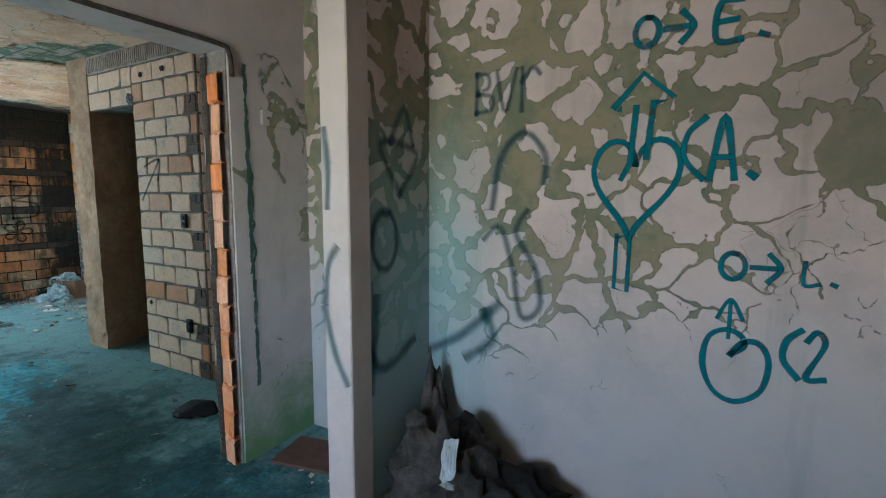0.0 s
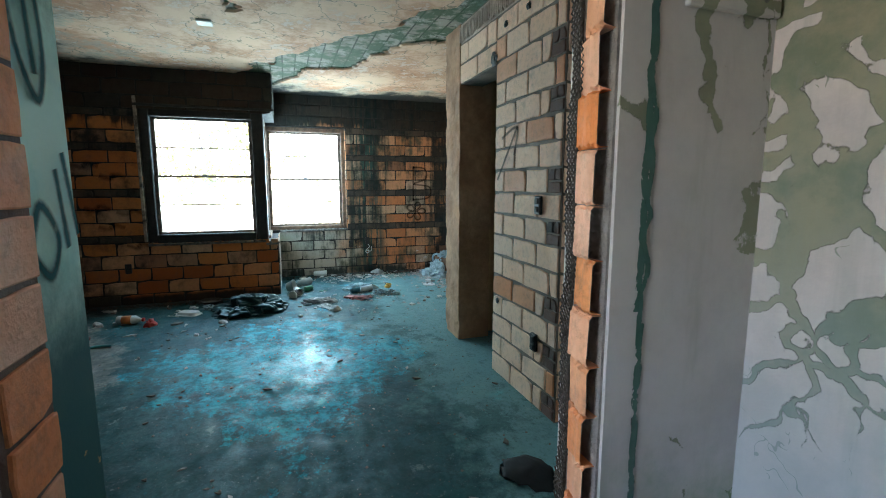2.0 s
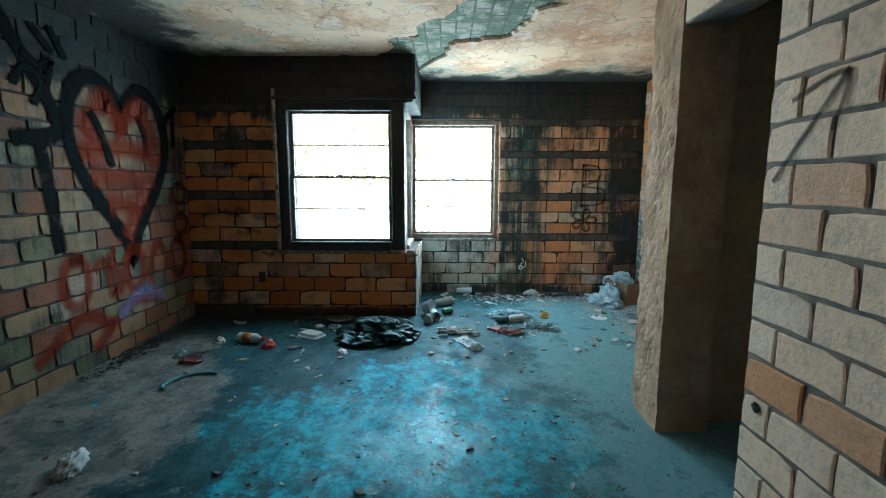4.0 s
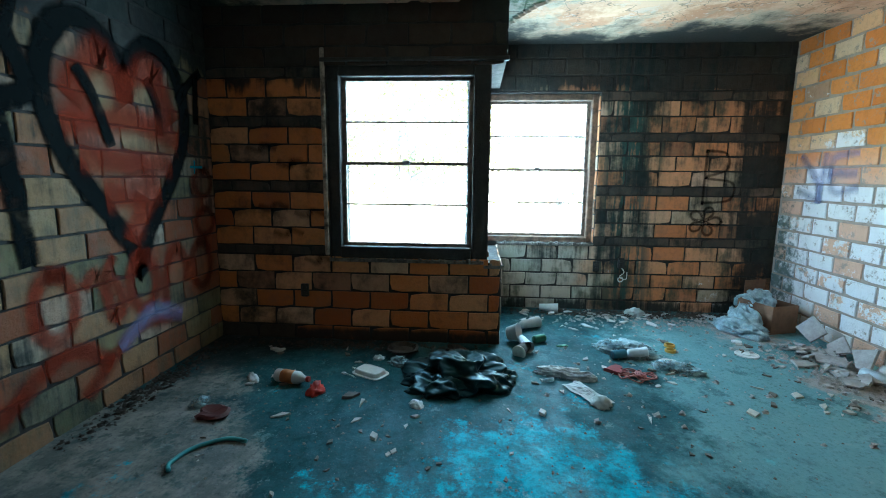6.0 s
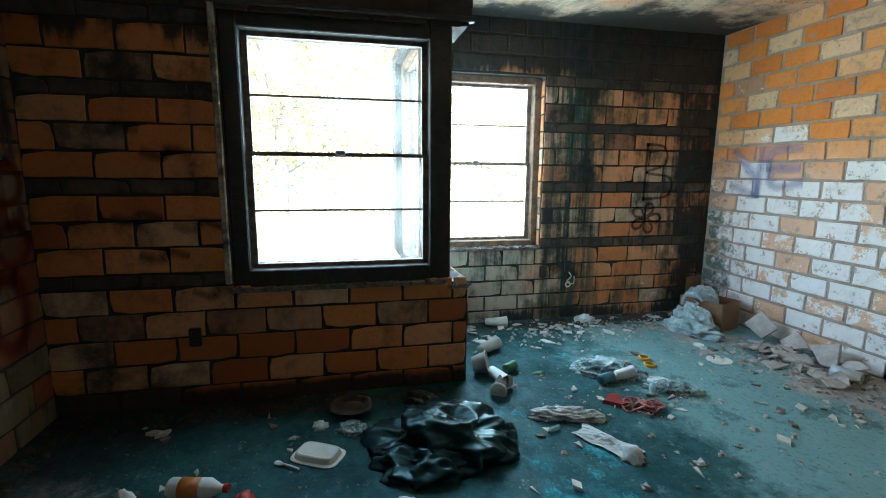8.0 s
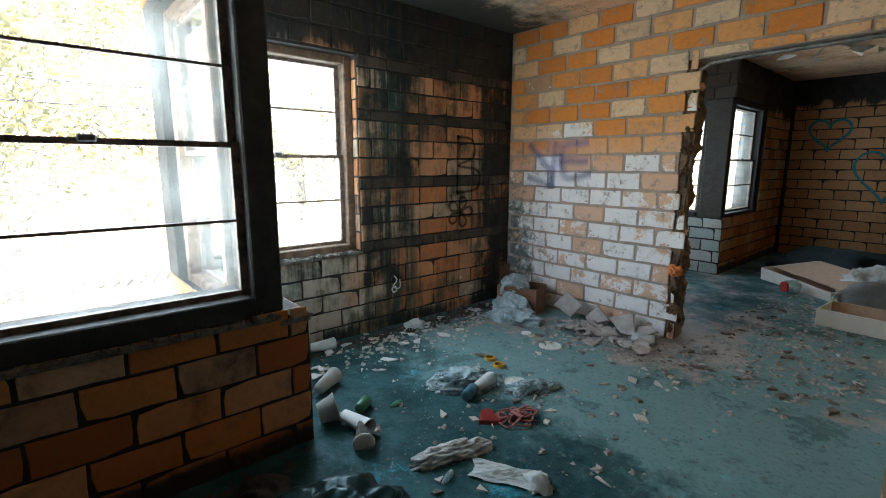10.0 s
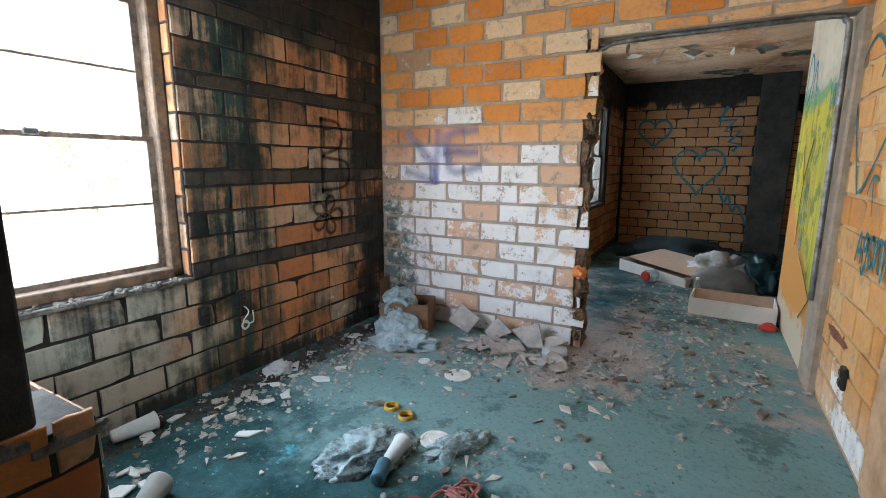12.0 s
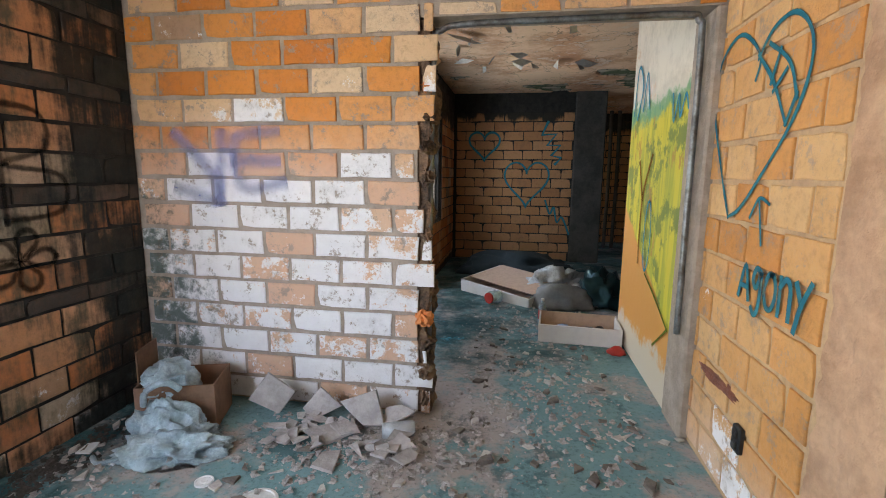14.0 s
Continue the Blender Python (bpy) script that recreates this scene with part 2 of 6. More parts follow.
def plaster_material(name, paint, under, cover=0.0, scale=5.0, stain=(0.2, 0.22, 0.15), sprayed=None, warp=0.34, rag=0.3, patch=0.75):
    k = Mat(name, 0.8, spec=0.3)
    edge = k.cells(scale, warp=warp)
    big = k.nz(1.7, 4, 0.6)
    f = k.math("ADD", edge, k.math("MULTIPLY", k.math("SUBTRACT", k.nz(9, 8, 0.75), 0.5), rag))
    f = k.math("ADD", f, k.math("MULTIPLY", k.math("SUBTRACT", big, 0.5), -patch))
    mask = k.step(f, 0.035 - cover, 0.05 - cover)
    c_under = k.mix(k.step(k.nz(5, 6), 0.35, 0.65), under, tuple(v * 0.75 for v in under))
    c_paint = k.mix(k.step(k.nz(2.6, 6, 0.7), 0.4, 0.7), paint, tuple(v * 0.86 for v in paint))
    c = k.mix(mask, c_under, c_paint)
    c = k.mix(k.step(k.nz(4, 5, 0.6, (1, 1, 0.2)), 0.58, 0.75, 0, 0.4), c, stain)
    if sprayed:
        # a soft sprayed field below a height
        high, soft, paint_over = sprayed
        g = k.math("ADD", k.axis(2), k.math("MULTIPLY", k.math("SUBTRACT", k.nz(2.2, 6, 0.7), 0.5), 1.2))
        m = k.step(g, high - soft, high + soft, 0.92, 0)
        c = k.mix(m, c, paint_over)
    h = k.math("ADD", k.math("MULTIPLY", mask, 1.0), k.math("MULTIPLY", k.nz(70, 4), 0.15))
    return k.done(c, k.step(k.nz(8), 0.3, 0.7, 0.6, 0.85), h, 0.7, 0.006)


def peel_material():
    """Pinkish paint that has come off olive plaster in rags, worst high up; the light's teal cast painted in the
    corner.
    """
    k = Mat("peeling_pink_plaster", 0.8, spec=0.25)
    x, z = k.axis(0), k.axis(2)
    edge = k.cells(4.6, warp=0.4)
    rag = k.math("MULTIPLY", k.math("SUBTRACT", k.nz(7, 9, 0.78), 0.5), 0.5)
    big = k.math("MULTIPLY", k.math("SUBTRACT", k.nz(1.9, 6, 0.65), 0.5), 0.75)
    f = k.math("ADD", edge, k.math("ADD", k.math("MULTIPLY", rag, 0.55), k.math("MULTIPLY", big, 0.55)))
    # much paint left low down and far along the wall, little high up by the corner
    keep = k.math("ADD", k.step(z, 0.3, 1.3, 0.22, 0.0), k.step(x, -1.0, 0.6, -0.05, 0.07))
    f = k.math("ADD", f, keep)
    # a bare olive stretch
    d = k.math("ADD", k.math("ABSOLUTE", k.math("SUBTRACT", k.math("ADD", z, k.math("MULTIPLY", rag, 0.3)), 1.62)), k.step(x, 0.1, 0.4, 0.6, 0))
    f = k.math("SUBTRACT", f, k.step(d, 0.09, 0.13, 0.9, 0))
    mask = k.step(f, 0.085, 0.1)
    under = k.mix(k.step(k.nz(4, 8, 0.7), 0.4, 0.62), (0.27, 0.225, 0.145), (0.17, 0.17, 0.11))
    paint = k.mix(k.step(k.nz(2.6, 7, 0.7), 0.4, 0.65), (0.62, 0.49, 0.46), (0.5, 0.4, 0.38))
    c = k.mix(mask, under, paint)
    # the dimness of the wall's upper right end, put into the colour
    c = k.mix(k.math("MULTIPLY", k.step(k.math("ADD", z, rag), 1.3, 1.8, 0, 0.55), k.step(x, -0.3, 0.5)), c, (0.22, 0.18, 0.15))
    hair = k.math("ADD", k.cells(4.2, warp=0.7, stretch=(1, 1, 0.6)), k.step(k.nz(2.5, 5), 0.45, 0.6, 0.1, 0))
    c = k.mix(k.step(hair, 0.005, 0.012, 0.8, 0), c, (0.2, 0.19, 0.14))
    c = k.mix(k.step(k.nz(7, 5, 0.6, (1, 1, 0.08)), 0.56, 0.7, 0, 0.3), c, (0.22, 0.21, 0.16))
    # teal cast of the main room's light, painted into the corner
    teal_cast = k.math("MULTIPLY", k.step(k.math("ADD", x, k.math("MULTIPLY", k.nz(3, 7, 0.7), 0.6)), -0.95, -0.4, 0.9, 0), k.step(k.math("ADD", z, rag), 1.0, 2.1, 1, 0))
    teal_cast = k.math("MULTIPLY", teal_cast, k.step(x, -1.45, -1.35, 0.15, 0.8))
    c = k.mix(teal_cast, c, (0.26, 0.46, 0.46))
    # bluish cast of the light painted in towards the foot
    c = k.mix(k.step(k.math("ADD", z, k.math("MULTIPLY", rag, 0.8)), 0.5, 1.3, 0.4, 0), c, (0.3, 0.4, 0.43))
    h = k.math("ADD", mask, k.math("MULTIPLY", k.nz(70, 4), 0.15))
    return k.done(c, k.step(k.nz(8), 0.3, 0.7, 0.62, 0.88), h, 0.8, 0.006)


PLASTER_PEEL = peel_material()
PLASTER_PALE = plaster_material("pale_worn_plaster", (0.56, 0.5, 0.485), (0.27, 0.27, 0.19), 0.115, 3.0, patch=0.9, sprayed=(0.32, 0.3, (0.1, 0.25, 0.1)))
PLASTER_WHITE = plaster_material("off_white_post_paint", (0.6, 0.5, 0.46), (0.34, 0.31, 0.26), 0.3, 5.0)


def torn_paint_material():
    """Turquoise paint, nearly black low down and high up, torn off the tan plaster at the edges."""
    k = Mat("torn_turquoise_paint", 0.75, spec=0.2)
    x, z = k.axis(0), k.axis(2)
    rag = k.math("MULTIPLY", k.math("SUBTRACT", k.nz(5, 9, 0.75), 0.5), 0.5)
    c = k.mix(k.step(k.nz(3, 6, 0.65), 0.4, 0.65), (0.6, 0.88, 0.82), (0.4, 0.74, 0.7))
    c = k.mix(k.step(k.math("ADD", z, rag), 0.8, 1.3, 0.95, 0), c, (0.008, 0.08, 0.09))
    c = k.mix(k.step(k.math("ADD", z, rag), 1.8, 2.05, 0, 0.9), c, (0.012, 0.09, 0.1))
    tear = k.math("MAXIMUM", k.step(k.math("ADD", x, k.math("MULTIPLY", rag, 0.35)), -2.47, -2.46), k.step(k.math("ADD", z, rag), 2.2, 2.22))
    tear = k.math("MAXIMUM", tear, k.step(k.nz(2.6, 9, 0.75), 0.68, 0.69))
    c = k.mix(tear, c, k.mix(k.nz(9, 6, 0.7), (0.56, 0.42, 0.22), (0.4, 0.27, 0.14)))
    return k.done(c, None, k.math("ADD", k.math("MULTIPLY", tear, -1.0), k.math("MULTIPLY", k.nz(60, 5), 0.3)), 0.6, 0.006)


PLASTER_TEAL = torn_paint_material()
PLASTER_EDGE = plain("bare_pinkish_wall_edge", (0.2, 0.125, 0.1), (0.1, 0.085, 0.075), 4, 0.9, 0.8)

PLASTER_BROWN = plaster_material("brown_plaster_with_turquoise", (0.5, 0.78, 0.76), (0.72, 0.56, 0.49), -0.12, 3.0)


def mural_material():
    """Pale plaster above; a yellow-green sprayed tree field, and an orange patch with a loose edge at the foot."""
    k = Mat("sprayed_mural_plaster", 0.75)
    y, z, n = k.axis(1), k.axis(2), k.nz(5, 8, 0.75)
    wob = k.math("MULTIPLY", k.math("SUBTRACT", n, 0.5), 0.5)
    c = k.mix(k.step(n, 0.4, 0.65), (0.7, 0.64, 0.55), (0.55, 0.5, 0.43))
    c = k.mix(k.step(k.nz(3, 9, 0.8), 0.58, 0.61, 0, 0.7), c, (0.6, 0.4, 0.26))
    zz = k.math("ADD", z, wob)
    field = k.mix(k.step(k.nz(9, 4, 0.6, (1, 1, 0.1)), 0.42, 0.6), (0.6, 0.5, 0.015), (0.36, 0.37, 0.015))
    field = k.mix(k.step(k.nz(4, 7, 0.7), 0.5, 0.58, 0, 0.85), field, (0.1, 0.17, 0.015))
    field = k.mix(k.step(k.nz(7, 6, 0.7, (1, 1, 0.5)), 0.6, 0.64, 0, 0.8), field, (0.42, 0.2, 0.02))
    c = k.mix(k.step(zz, 1.82, 1.9, 0.96, 0), c, field)
    c = k.mix(k.step(k.math("ABSOLUTE", k.math("SUBTRACT", zz, 1.82)), 0.02, 0.1, 0.75, 0), c, (0.03, 0.3, 0.2))
    c = k.mix(k.step(k.math("ADD", z, k.math("ADD", k.math("MULTIPLY", wob, 0.3), k.math("MULTIPLY", k.math("SUBTRACT", 4.3, y), 0.5))), 0.72, 0.76, 1, 0), c, (0.66, 0.28, 0.06))
    c = k.mix(k.step(zz, 0.2, 0.3, 1, 0), c, (0.6, 0.5, 0.38))
    return k.done(c, 0.7, k.nz(20, 6), 0.4, 0.006)


PLASTER_MURAL = mural_material()


def floor_material():
    k = Mat("damp_concrete_floor", 0.6, spec=0.22)
    x, y = k.axis(0), k.axis(1)
    big, mid, fine = k.nz(0.9, 6, 0.65), k.nz(4.5, 8, 0.75), k.nz(40, 6, 0.7)
    rag = k.math("MULTIPLY", k.math("SUBTRACT", k.nz(6, 10, 0.8), 0.5), 0.6)
    # dark damp teal concrete
    c = k.mix(k.step(mid, 0.38, 0.62), (0.008, 0.042, 0.047), (0.026, 0.095, 0.105))
    # dry grey-brown concrete near the sprayed wall and the door
    dry = k.math("ADD", k.math("ADD", big, rag), k.math("ADD", k.step(y, -1.2, 0.2, 0.24, -0.3), k.step(x, -6.6, -5.4, -0.3, 0.05)))
    c = k.mix(k.step(dry, 0.5, 0.58, 0, 0.85), c, k.mix(k.step(mid, 0.4, 0.6), (0.15, 0.155, 0.15), (0.32, 0.29, 0.265)))
    # a ragged worn coat of blue-green floor paint, the windows' cyan glare painted into it
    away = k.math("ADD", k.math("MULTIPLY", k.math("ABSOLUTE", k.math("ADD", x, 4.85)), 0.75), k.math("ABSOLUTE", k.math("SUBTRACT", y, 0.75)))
    # soft halo of that glare, as colour
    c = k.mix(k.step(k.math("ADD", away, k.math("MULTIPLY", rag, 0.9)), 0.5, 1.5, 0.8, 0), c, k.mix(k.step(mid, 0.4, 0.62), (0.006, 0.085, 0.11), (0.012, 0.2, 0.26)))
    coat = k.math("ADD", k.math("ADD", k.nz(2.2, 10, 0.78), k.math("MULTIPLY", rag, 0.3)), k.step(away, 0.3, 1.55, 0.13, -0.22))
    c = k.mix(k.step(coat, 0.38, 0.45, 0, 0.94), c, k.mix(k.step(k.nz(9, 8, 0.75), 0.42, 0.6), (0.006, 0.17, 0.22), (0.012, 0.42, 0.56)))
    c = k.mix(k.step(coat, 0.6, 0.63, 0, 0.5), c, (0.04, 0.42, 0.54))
    c = k.mix(k.step(k.nz(7, 9, 0.78), 0.54, 0.6, 0, 0.6), c, (0.014, 0.04, 0.043))
    # plaster dust, paler under the broken wall and in the bay, whose window light is painted in
    dust = k.math("ADD", k.math("ADD", k.step(y, 0.5, 2.4, -0.36, 0.18), k.math("ADD", k.step(x, -8.3, -7.3, -0.2, 0.06), k.step(y, 3.6, 4.8, 0, -0.22))), k.math("ADD", k.nz(1.6, 7, 0.7), k.math("MULTIPLY", rag, 0.7)))
    c = k.mix(k.step(dust, 0.42, 0.66, 0, 0.72), c, k.mix(k.step(k.math("ADD", k.nz(1.3, 7, 0.7), k.step(y, 1.6, 3.0, -0.3, 0.0)), 0.47, 0.57), (0.21, 0.39, 0.41), (0.54, 0.45, 0.42)))
    c = k.mix(k.step(k.nz(2.4, 9, 0.75), 0.53, 0.6, 0, 0.6), c, (0.025, 0.08, 0.085))
    c = k.mix(k.step(k.nz(5.5, 9, 0.78), 0.6, 0.63, 0, 0.35), c, (0.3, 0.4, 0.42))
    # soot of the burnt corner, the corner's shade put into the same colour
    burnt = k.math("ADD", k.step(x, -7.3, -6.2, 0.35, -0.3), k.math("ADD", k.step(y, -1.4, 0.3, 0.2, -0.4), k.nz(1.8, 7, 0.7)))
    c = k.mix(k.step(burnt, 0.5, 0.75, 0, 0.8), c, (0.02, 0.018, 0.017))
    c = k.mix(k.step(fine, 0.5, 0.72, 0, 0.55), c, (0.035, 0.04, 0.04))
    c = k.mix(k.step(k.nz(75, 3, 0.6), 0.66, 0.7, 0, 0.6), c, (0.3, 0.36, 0.36))
    # a wet smooth patch in the middle of the room
    near = k.math("ADD", k.math("MULTIPLY", k.math("ABSOLUTE", k.math("ADD", x, 4.75)), 0.7), k.math("ABSOLUTE", k.math("SUBTRACT", y, 0.85)))
    wet = k.step(k.math("ADD", near, k.math("MULTIPLY", rag, 0.8)), 0.1, 0.6, 1, 0)
    dull = k.step(k.math("ADD", k.nz(6, 9, 0.78), k.math("MULTIPLY", fine, 0.25)), 0.45, 0.8, 0.45, 0.85)
    r = k.math("SUBTRACT", dull, k.math("MULTIPLY", wet, 0.26))
    h = k.math("ADD", k.math("MULTIPLY", mid, 1.2), k.math("MULTIPLY", fine, 0.7))
    return k.done(c, r, h, 0.4, 0.008)


FLOOR = floor_material()
# the glare's cyan is put into the specular tint
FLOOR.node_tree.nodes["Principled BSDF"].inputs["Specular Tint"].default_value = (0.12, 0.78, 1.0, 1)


def ceiling_material():
    k = Mat("peeling_ceiling", 0.85)
    z = k.axis(2)
    low = k.step(z, 2.664, 2.672, 1, 0)
    c_low = k.mix(k.step(k.nz(1.6, 7, 0.7), 0.42, 0.58), (0.84, 0.56, 0.38), (0.6, 0.29, 0.16))
    c_low = k.mix(k.step(k.nz(3.2, 9, 0.75), 0.54, 0.6, 0, 0.6), c_low, (0.85, 0.7, 0.58))
    c_low = k.mix(k.step(k.nz(4.1, 9, 0.78, (1, 1.8, 1)), 0.6, 0.64, 0, 0.6), c_low, (0.34, 0.19, 0.12))
    crack = k.cells(2.3, warp=0.5)
    c_low = k.mix(k.step(crack, 0.006, 0.014, 0.55, 0), c_low, (0.12, 0.08, 0.06))
    # bare hollow tiles with mould where the plaster has come down
    tile = k.t.nodes.new("ShaderNodeTexBrick")
    tile.inputs["Scale"].default_value = 1.0
    tile.inputs["Brick Width"].default_value, tile.inputs["Row Height"].default_value, tile.inputs["Mortar Size"].default_value = 0.3, 0.13, 0.008
    for n, v in (("Color1", (0.3, 0.26, 0.2)), ("Color2", (0.5, 0.44, 0.36)), ("Mortar", (0.08, 0.07, 0.05))):
        tile.inputs[n].default_value = (*v, 1)
    k.put(tile.inputs["Vector"], k.pos)
    c_high = k.mix(k.step(k.nz(2.6, 7, 0.7), 0.44, 0.54, 0, 0.88), tile.outputs["Color"], (0.05, 0.1, 0.04))
    c_high = k.mix(k.step(k.nz(6, 8, 0.75), 0.57, 0.62, 0, 0.7), c_high, (0.5, 0.48, 0.4))
    c = k.mix(low, c_high, c_low)
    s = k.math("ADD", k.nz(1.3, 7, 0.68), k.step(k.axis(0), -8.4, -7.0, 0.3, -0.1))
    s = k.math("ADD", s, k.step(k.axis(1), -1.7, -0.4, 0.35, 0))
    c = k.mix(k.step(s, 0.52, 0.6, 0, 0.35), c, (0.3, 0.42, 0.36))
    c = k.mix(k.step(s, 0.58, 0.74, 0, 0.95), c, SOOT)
    return k.done(c, 0.85, k.math("ADD", k.nz(25, 6, 0.7), k.math("MULTIPLY", k.nz(5, 6, 0.7), 2)), 0.6, 0.012)


CEILING = ceiling_material()


def simple(name, colour, rough=0.6, metal=0.0, vary=0.25, scale=18, strength=0.25, spec=0.5):
    k = Mat(name, rough, metal, spec)
    c = k.mix(k.step(k.nz(scale, 6, 0.7), 0.4, 0.7, 0, 1), colour, tuple(v * (1 - vary) for v in colour))
    return k.done(c, None, k.nz(scale * 3, 5), strength, 0.004)


def glass_material():
    k = Mat("dusty_glass", 0.05)
    tr = k.t.nodes.new("ShaderNodeBsdfTransparent")
    gl = k.t.nodes.new("ShaderNodeBsdfGlossy")
    gl.inputs["Roughness"].default_value = 0.03
    df = k.t.nodes.new("ShaderNodeBsdfTranslucent")
    df.inputs[0].default_value = (0.7, 0.72, 0.7, 1)
    lw = k.t.nodes.new("ShaderNodeLayerWeight")
    lw.inputs[0].default_value = 0.25
    m1, m2 = k.t.nodes.new("ShaderNodeMixShader"), k.t.nodes.new("ShaderNodeMixShader")
    k.put(m1.inputs[0], k.step(k.nz(2.2, 6, 0.7), 0.4, 0.75, 0.03, 0.15))
    k.t.links.new(tr.outputs[0], m1.inputs[1])
    k.t.links.new(df.outputs[0], m1.inputs[2])
    k.put(m2.inputs[0], k.math("MULTIPLY", lw.outputs["Fresnel"], 0.6))
    k.t.links.new(m1.outputs[0], m2.inputs[1])
    k.t.links.new(gl.outputs[0], m2.inputs[2])
    k.t.links.new(m2.outputs[0], k.t.nodes["Material Output"].inputs[0])
    return k.m


GLASS = glass_material()


# ---- mesh helpers ----
def box(bm, x0, x1, y0, y1, z0, z1, bevel=0.0):
    vs = [bm.verts.new(p) for p in ((x0, y0, z0), (x1, y0, z0), (x1, y1, z0), (x0, y1, z0), (x0, y0, z1), (x1, y0, z1), (x1, y1, z1), (x0, y1, z1))]
    fs = [bm.faces.new([vs[i] for i in q]) for q in ((3, 2, 1, 0), (4, 5, 6, 7), (0, 1, 5, 4), (1, 2, 6, 5), (2, 3, 7, 6), (3, 0, 4, 7))]
    if bevel:
        es = list({e for f in fs for e in f.edges})
        bmesh.ops.bevel(bm, geom=es, offset=bevel, segments=1, affect="EDGES")


def mesh_of(bm, name, material, smooth=False):
    me = bpy.data.meshes.new(name)
    bm.normal_update()
    bm.to_mesh(me)
    bm.free()
    me.materials.append(material)
    if smooth:
        me.polygons.foreach_set("use_smooth", [True] * len(me.polygons))
    return me


def part(name, bm, material, parent, label="", smooth=False):
    ob = new(name, mesh_of(bm, name, material, smooth))
    ob.parent = parent
    if label:
        ob["label"] = label
    return ob


def thing(name, label, category, m=None, group="", kind=""):
    ob = new(name)
    ob.empty_display_size = 0.1
    if m is not None:
        ob.matrix_world = m
    return tagged(ob, label, category, group, kind)


def whole(name, bm, material, label, category, m=None, group="", kind="", smooth=False):
    ob = new(name, mesh_of(bm, name, material, smooth))
    if m is not None:
        ob.matrix_world = m
    return tagged(ob, label, category, group, kind)


def slab(name, x0, x1, y0, y1, z0, z1, material, label, holes=(), along="x", category="wall"):
    """A wall as one shell, with openings (u0, u1, z0, z1) right through it, u running along the wall."""
    a0, a1 = (x0, x1) if along == "x" else (y0, y1)
    us = sorted({a0, a1, *[h[0] for h in holes], *[h[1] for h in holes]})
    zs = sorted({z0, z1, *[h[2] for h in holes], *[h[3] for h in holes]})
    us, zs = [u for u in us if a0 <= u <= a1], [z for z in zs if z0 <= z <= z1]

    def solid(i, j):
        if not (0 <= i < len(us) - 1 and 0 <= j < len(zs) - 1):
            return False
        u, z = (us[i] + us[i + 1]) / 2, (zs[j] + zs[j + 1]) / 2
        return not any(h[0] < u < h[1] and h[2] < z < h[3] for h in holes)

    bm = bmesh.new()
    c0, c1 = (y0, y1) if along == "x" else (x0, x1)

    def p(u, c, z):
        return bm.verts.new((u, c, z) if along == "x" else (c, u, z))

    for i in range(len(us) - 1):
        for j in range(len(zs) - 1):
            if not solid(i, j):
                continue
            u0, u1, w0, w1 = us[i], us[i + 1], zs[j], zs[j + 1]
            quads = [((u0, c0, w0), (u1, c0, w0), (u1, c0, w1), (u0, c0, w1)), ((u0, c1, w0), (u0, c1, w1), (u1, c1, w1), (u1, c1, w0))]
            if not solid(i - 1, j):
                quads.append(((u0, c0, w0), (u0, c0, w1), (u0, c1, w1), (u0, c1, w0)))
            if not solid(i + 1, j):
                quads.append(((u1, c0, w0), (u1, c1, w0), (u1, c1, w1), (u1, c0, w1)))
            if not solid(i, j - 1):
                quads.append(((u0, c0, w0), (u0, c1, w0), (u1, c1, w0), (u1, c0, w0)))
            if not solid(i, j + 1):
                quads.append(((u0, c0, w1), (u1, c0, w1), (u1, c1, w1), (u0, c1, w1)))
            for q in quads:
                bm.faces.new([p(*v) for v in q])
    bmesh.ops.remove_doubles(bm, verts=bm.verts, dist=1e-5)
    bmesh.ops.recalc_face_normals(bm, faces=bm.faces)
    return whole(name, bm, material, label, category, kind="structure")


# ---- the plan ----
H = 2.68          # ceiling
XW1, XW2 = -7.2, -8.35   # window walls: the set-back one and the bay
YL, YJ, YN = -1.73, 0.64, 3.43   # left wall, bay return, white wall
YD = 2.18         # door wall
XA = -5.21        # wall with the writing
XE0, XE1 = -2.33, -2.11  # wall between the first room and the main room
YB = 2.07         # back wall of the first room
YC = 8.65         # far wall beyond

# floor and ceiling
bm = bmesh.new()
for x0, x1, y0, y1 in ((XW1 - 0.3, 3.2, YL - 0.2, 2.27), (XW2 - 0.25, XW1 - 0.3, 0.32, 2.27), (XW1 - 0.3, XE1, 2.27, 11.4), (XW2 - 0.25, XW1 - 0.3, 2.27, 6.5)):
    bm.faces.new([bm.verts.new(p) for p in ((x0, y0, 0), (x1, y0, 0), (x1, y1, 0), (x0, y1, 0))])
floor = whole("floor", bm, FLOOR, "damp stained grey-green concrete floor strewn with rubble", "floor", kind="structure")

HOLE1, HOLE2 = (-0.76, YJ, 0.68, 2.24), (0.46, 1.64, 0.70, 2.2)
YR, YS = 6.2, 6.5   # the mirrored bay's return in the room beyond
wall_w1 = slab("wall_west", XW1 - 0.3, XW1, YL, YJ, -0.3, H, MORTAR_DARK, "fire-blackened brick wall with a charred window", [HOLE1], "y")
wall_w2 = slab("wall_bay", XW2 - 0.25, XW2, 0.32, YN, -0.3, H, MORTAR_DARK, "soot-streaked brick wall of the bay with a window", [HOLE2], "y")
wall_ret = slab("wall_bay_return", XW2, XW1 - 0.3, 0.32, YJ, -0.3, H, MORTAR_DARK, "short sooty return wall with a window", [(XW2, XW1 - 0.3, 0.66, 2.24)], "x")
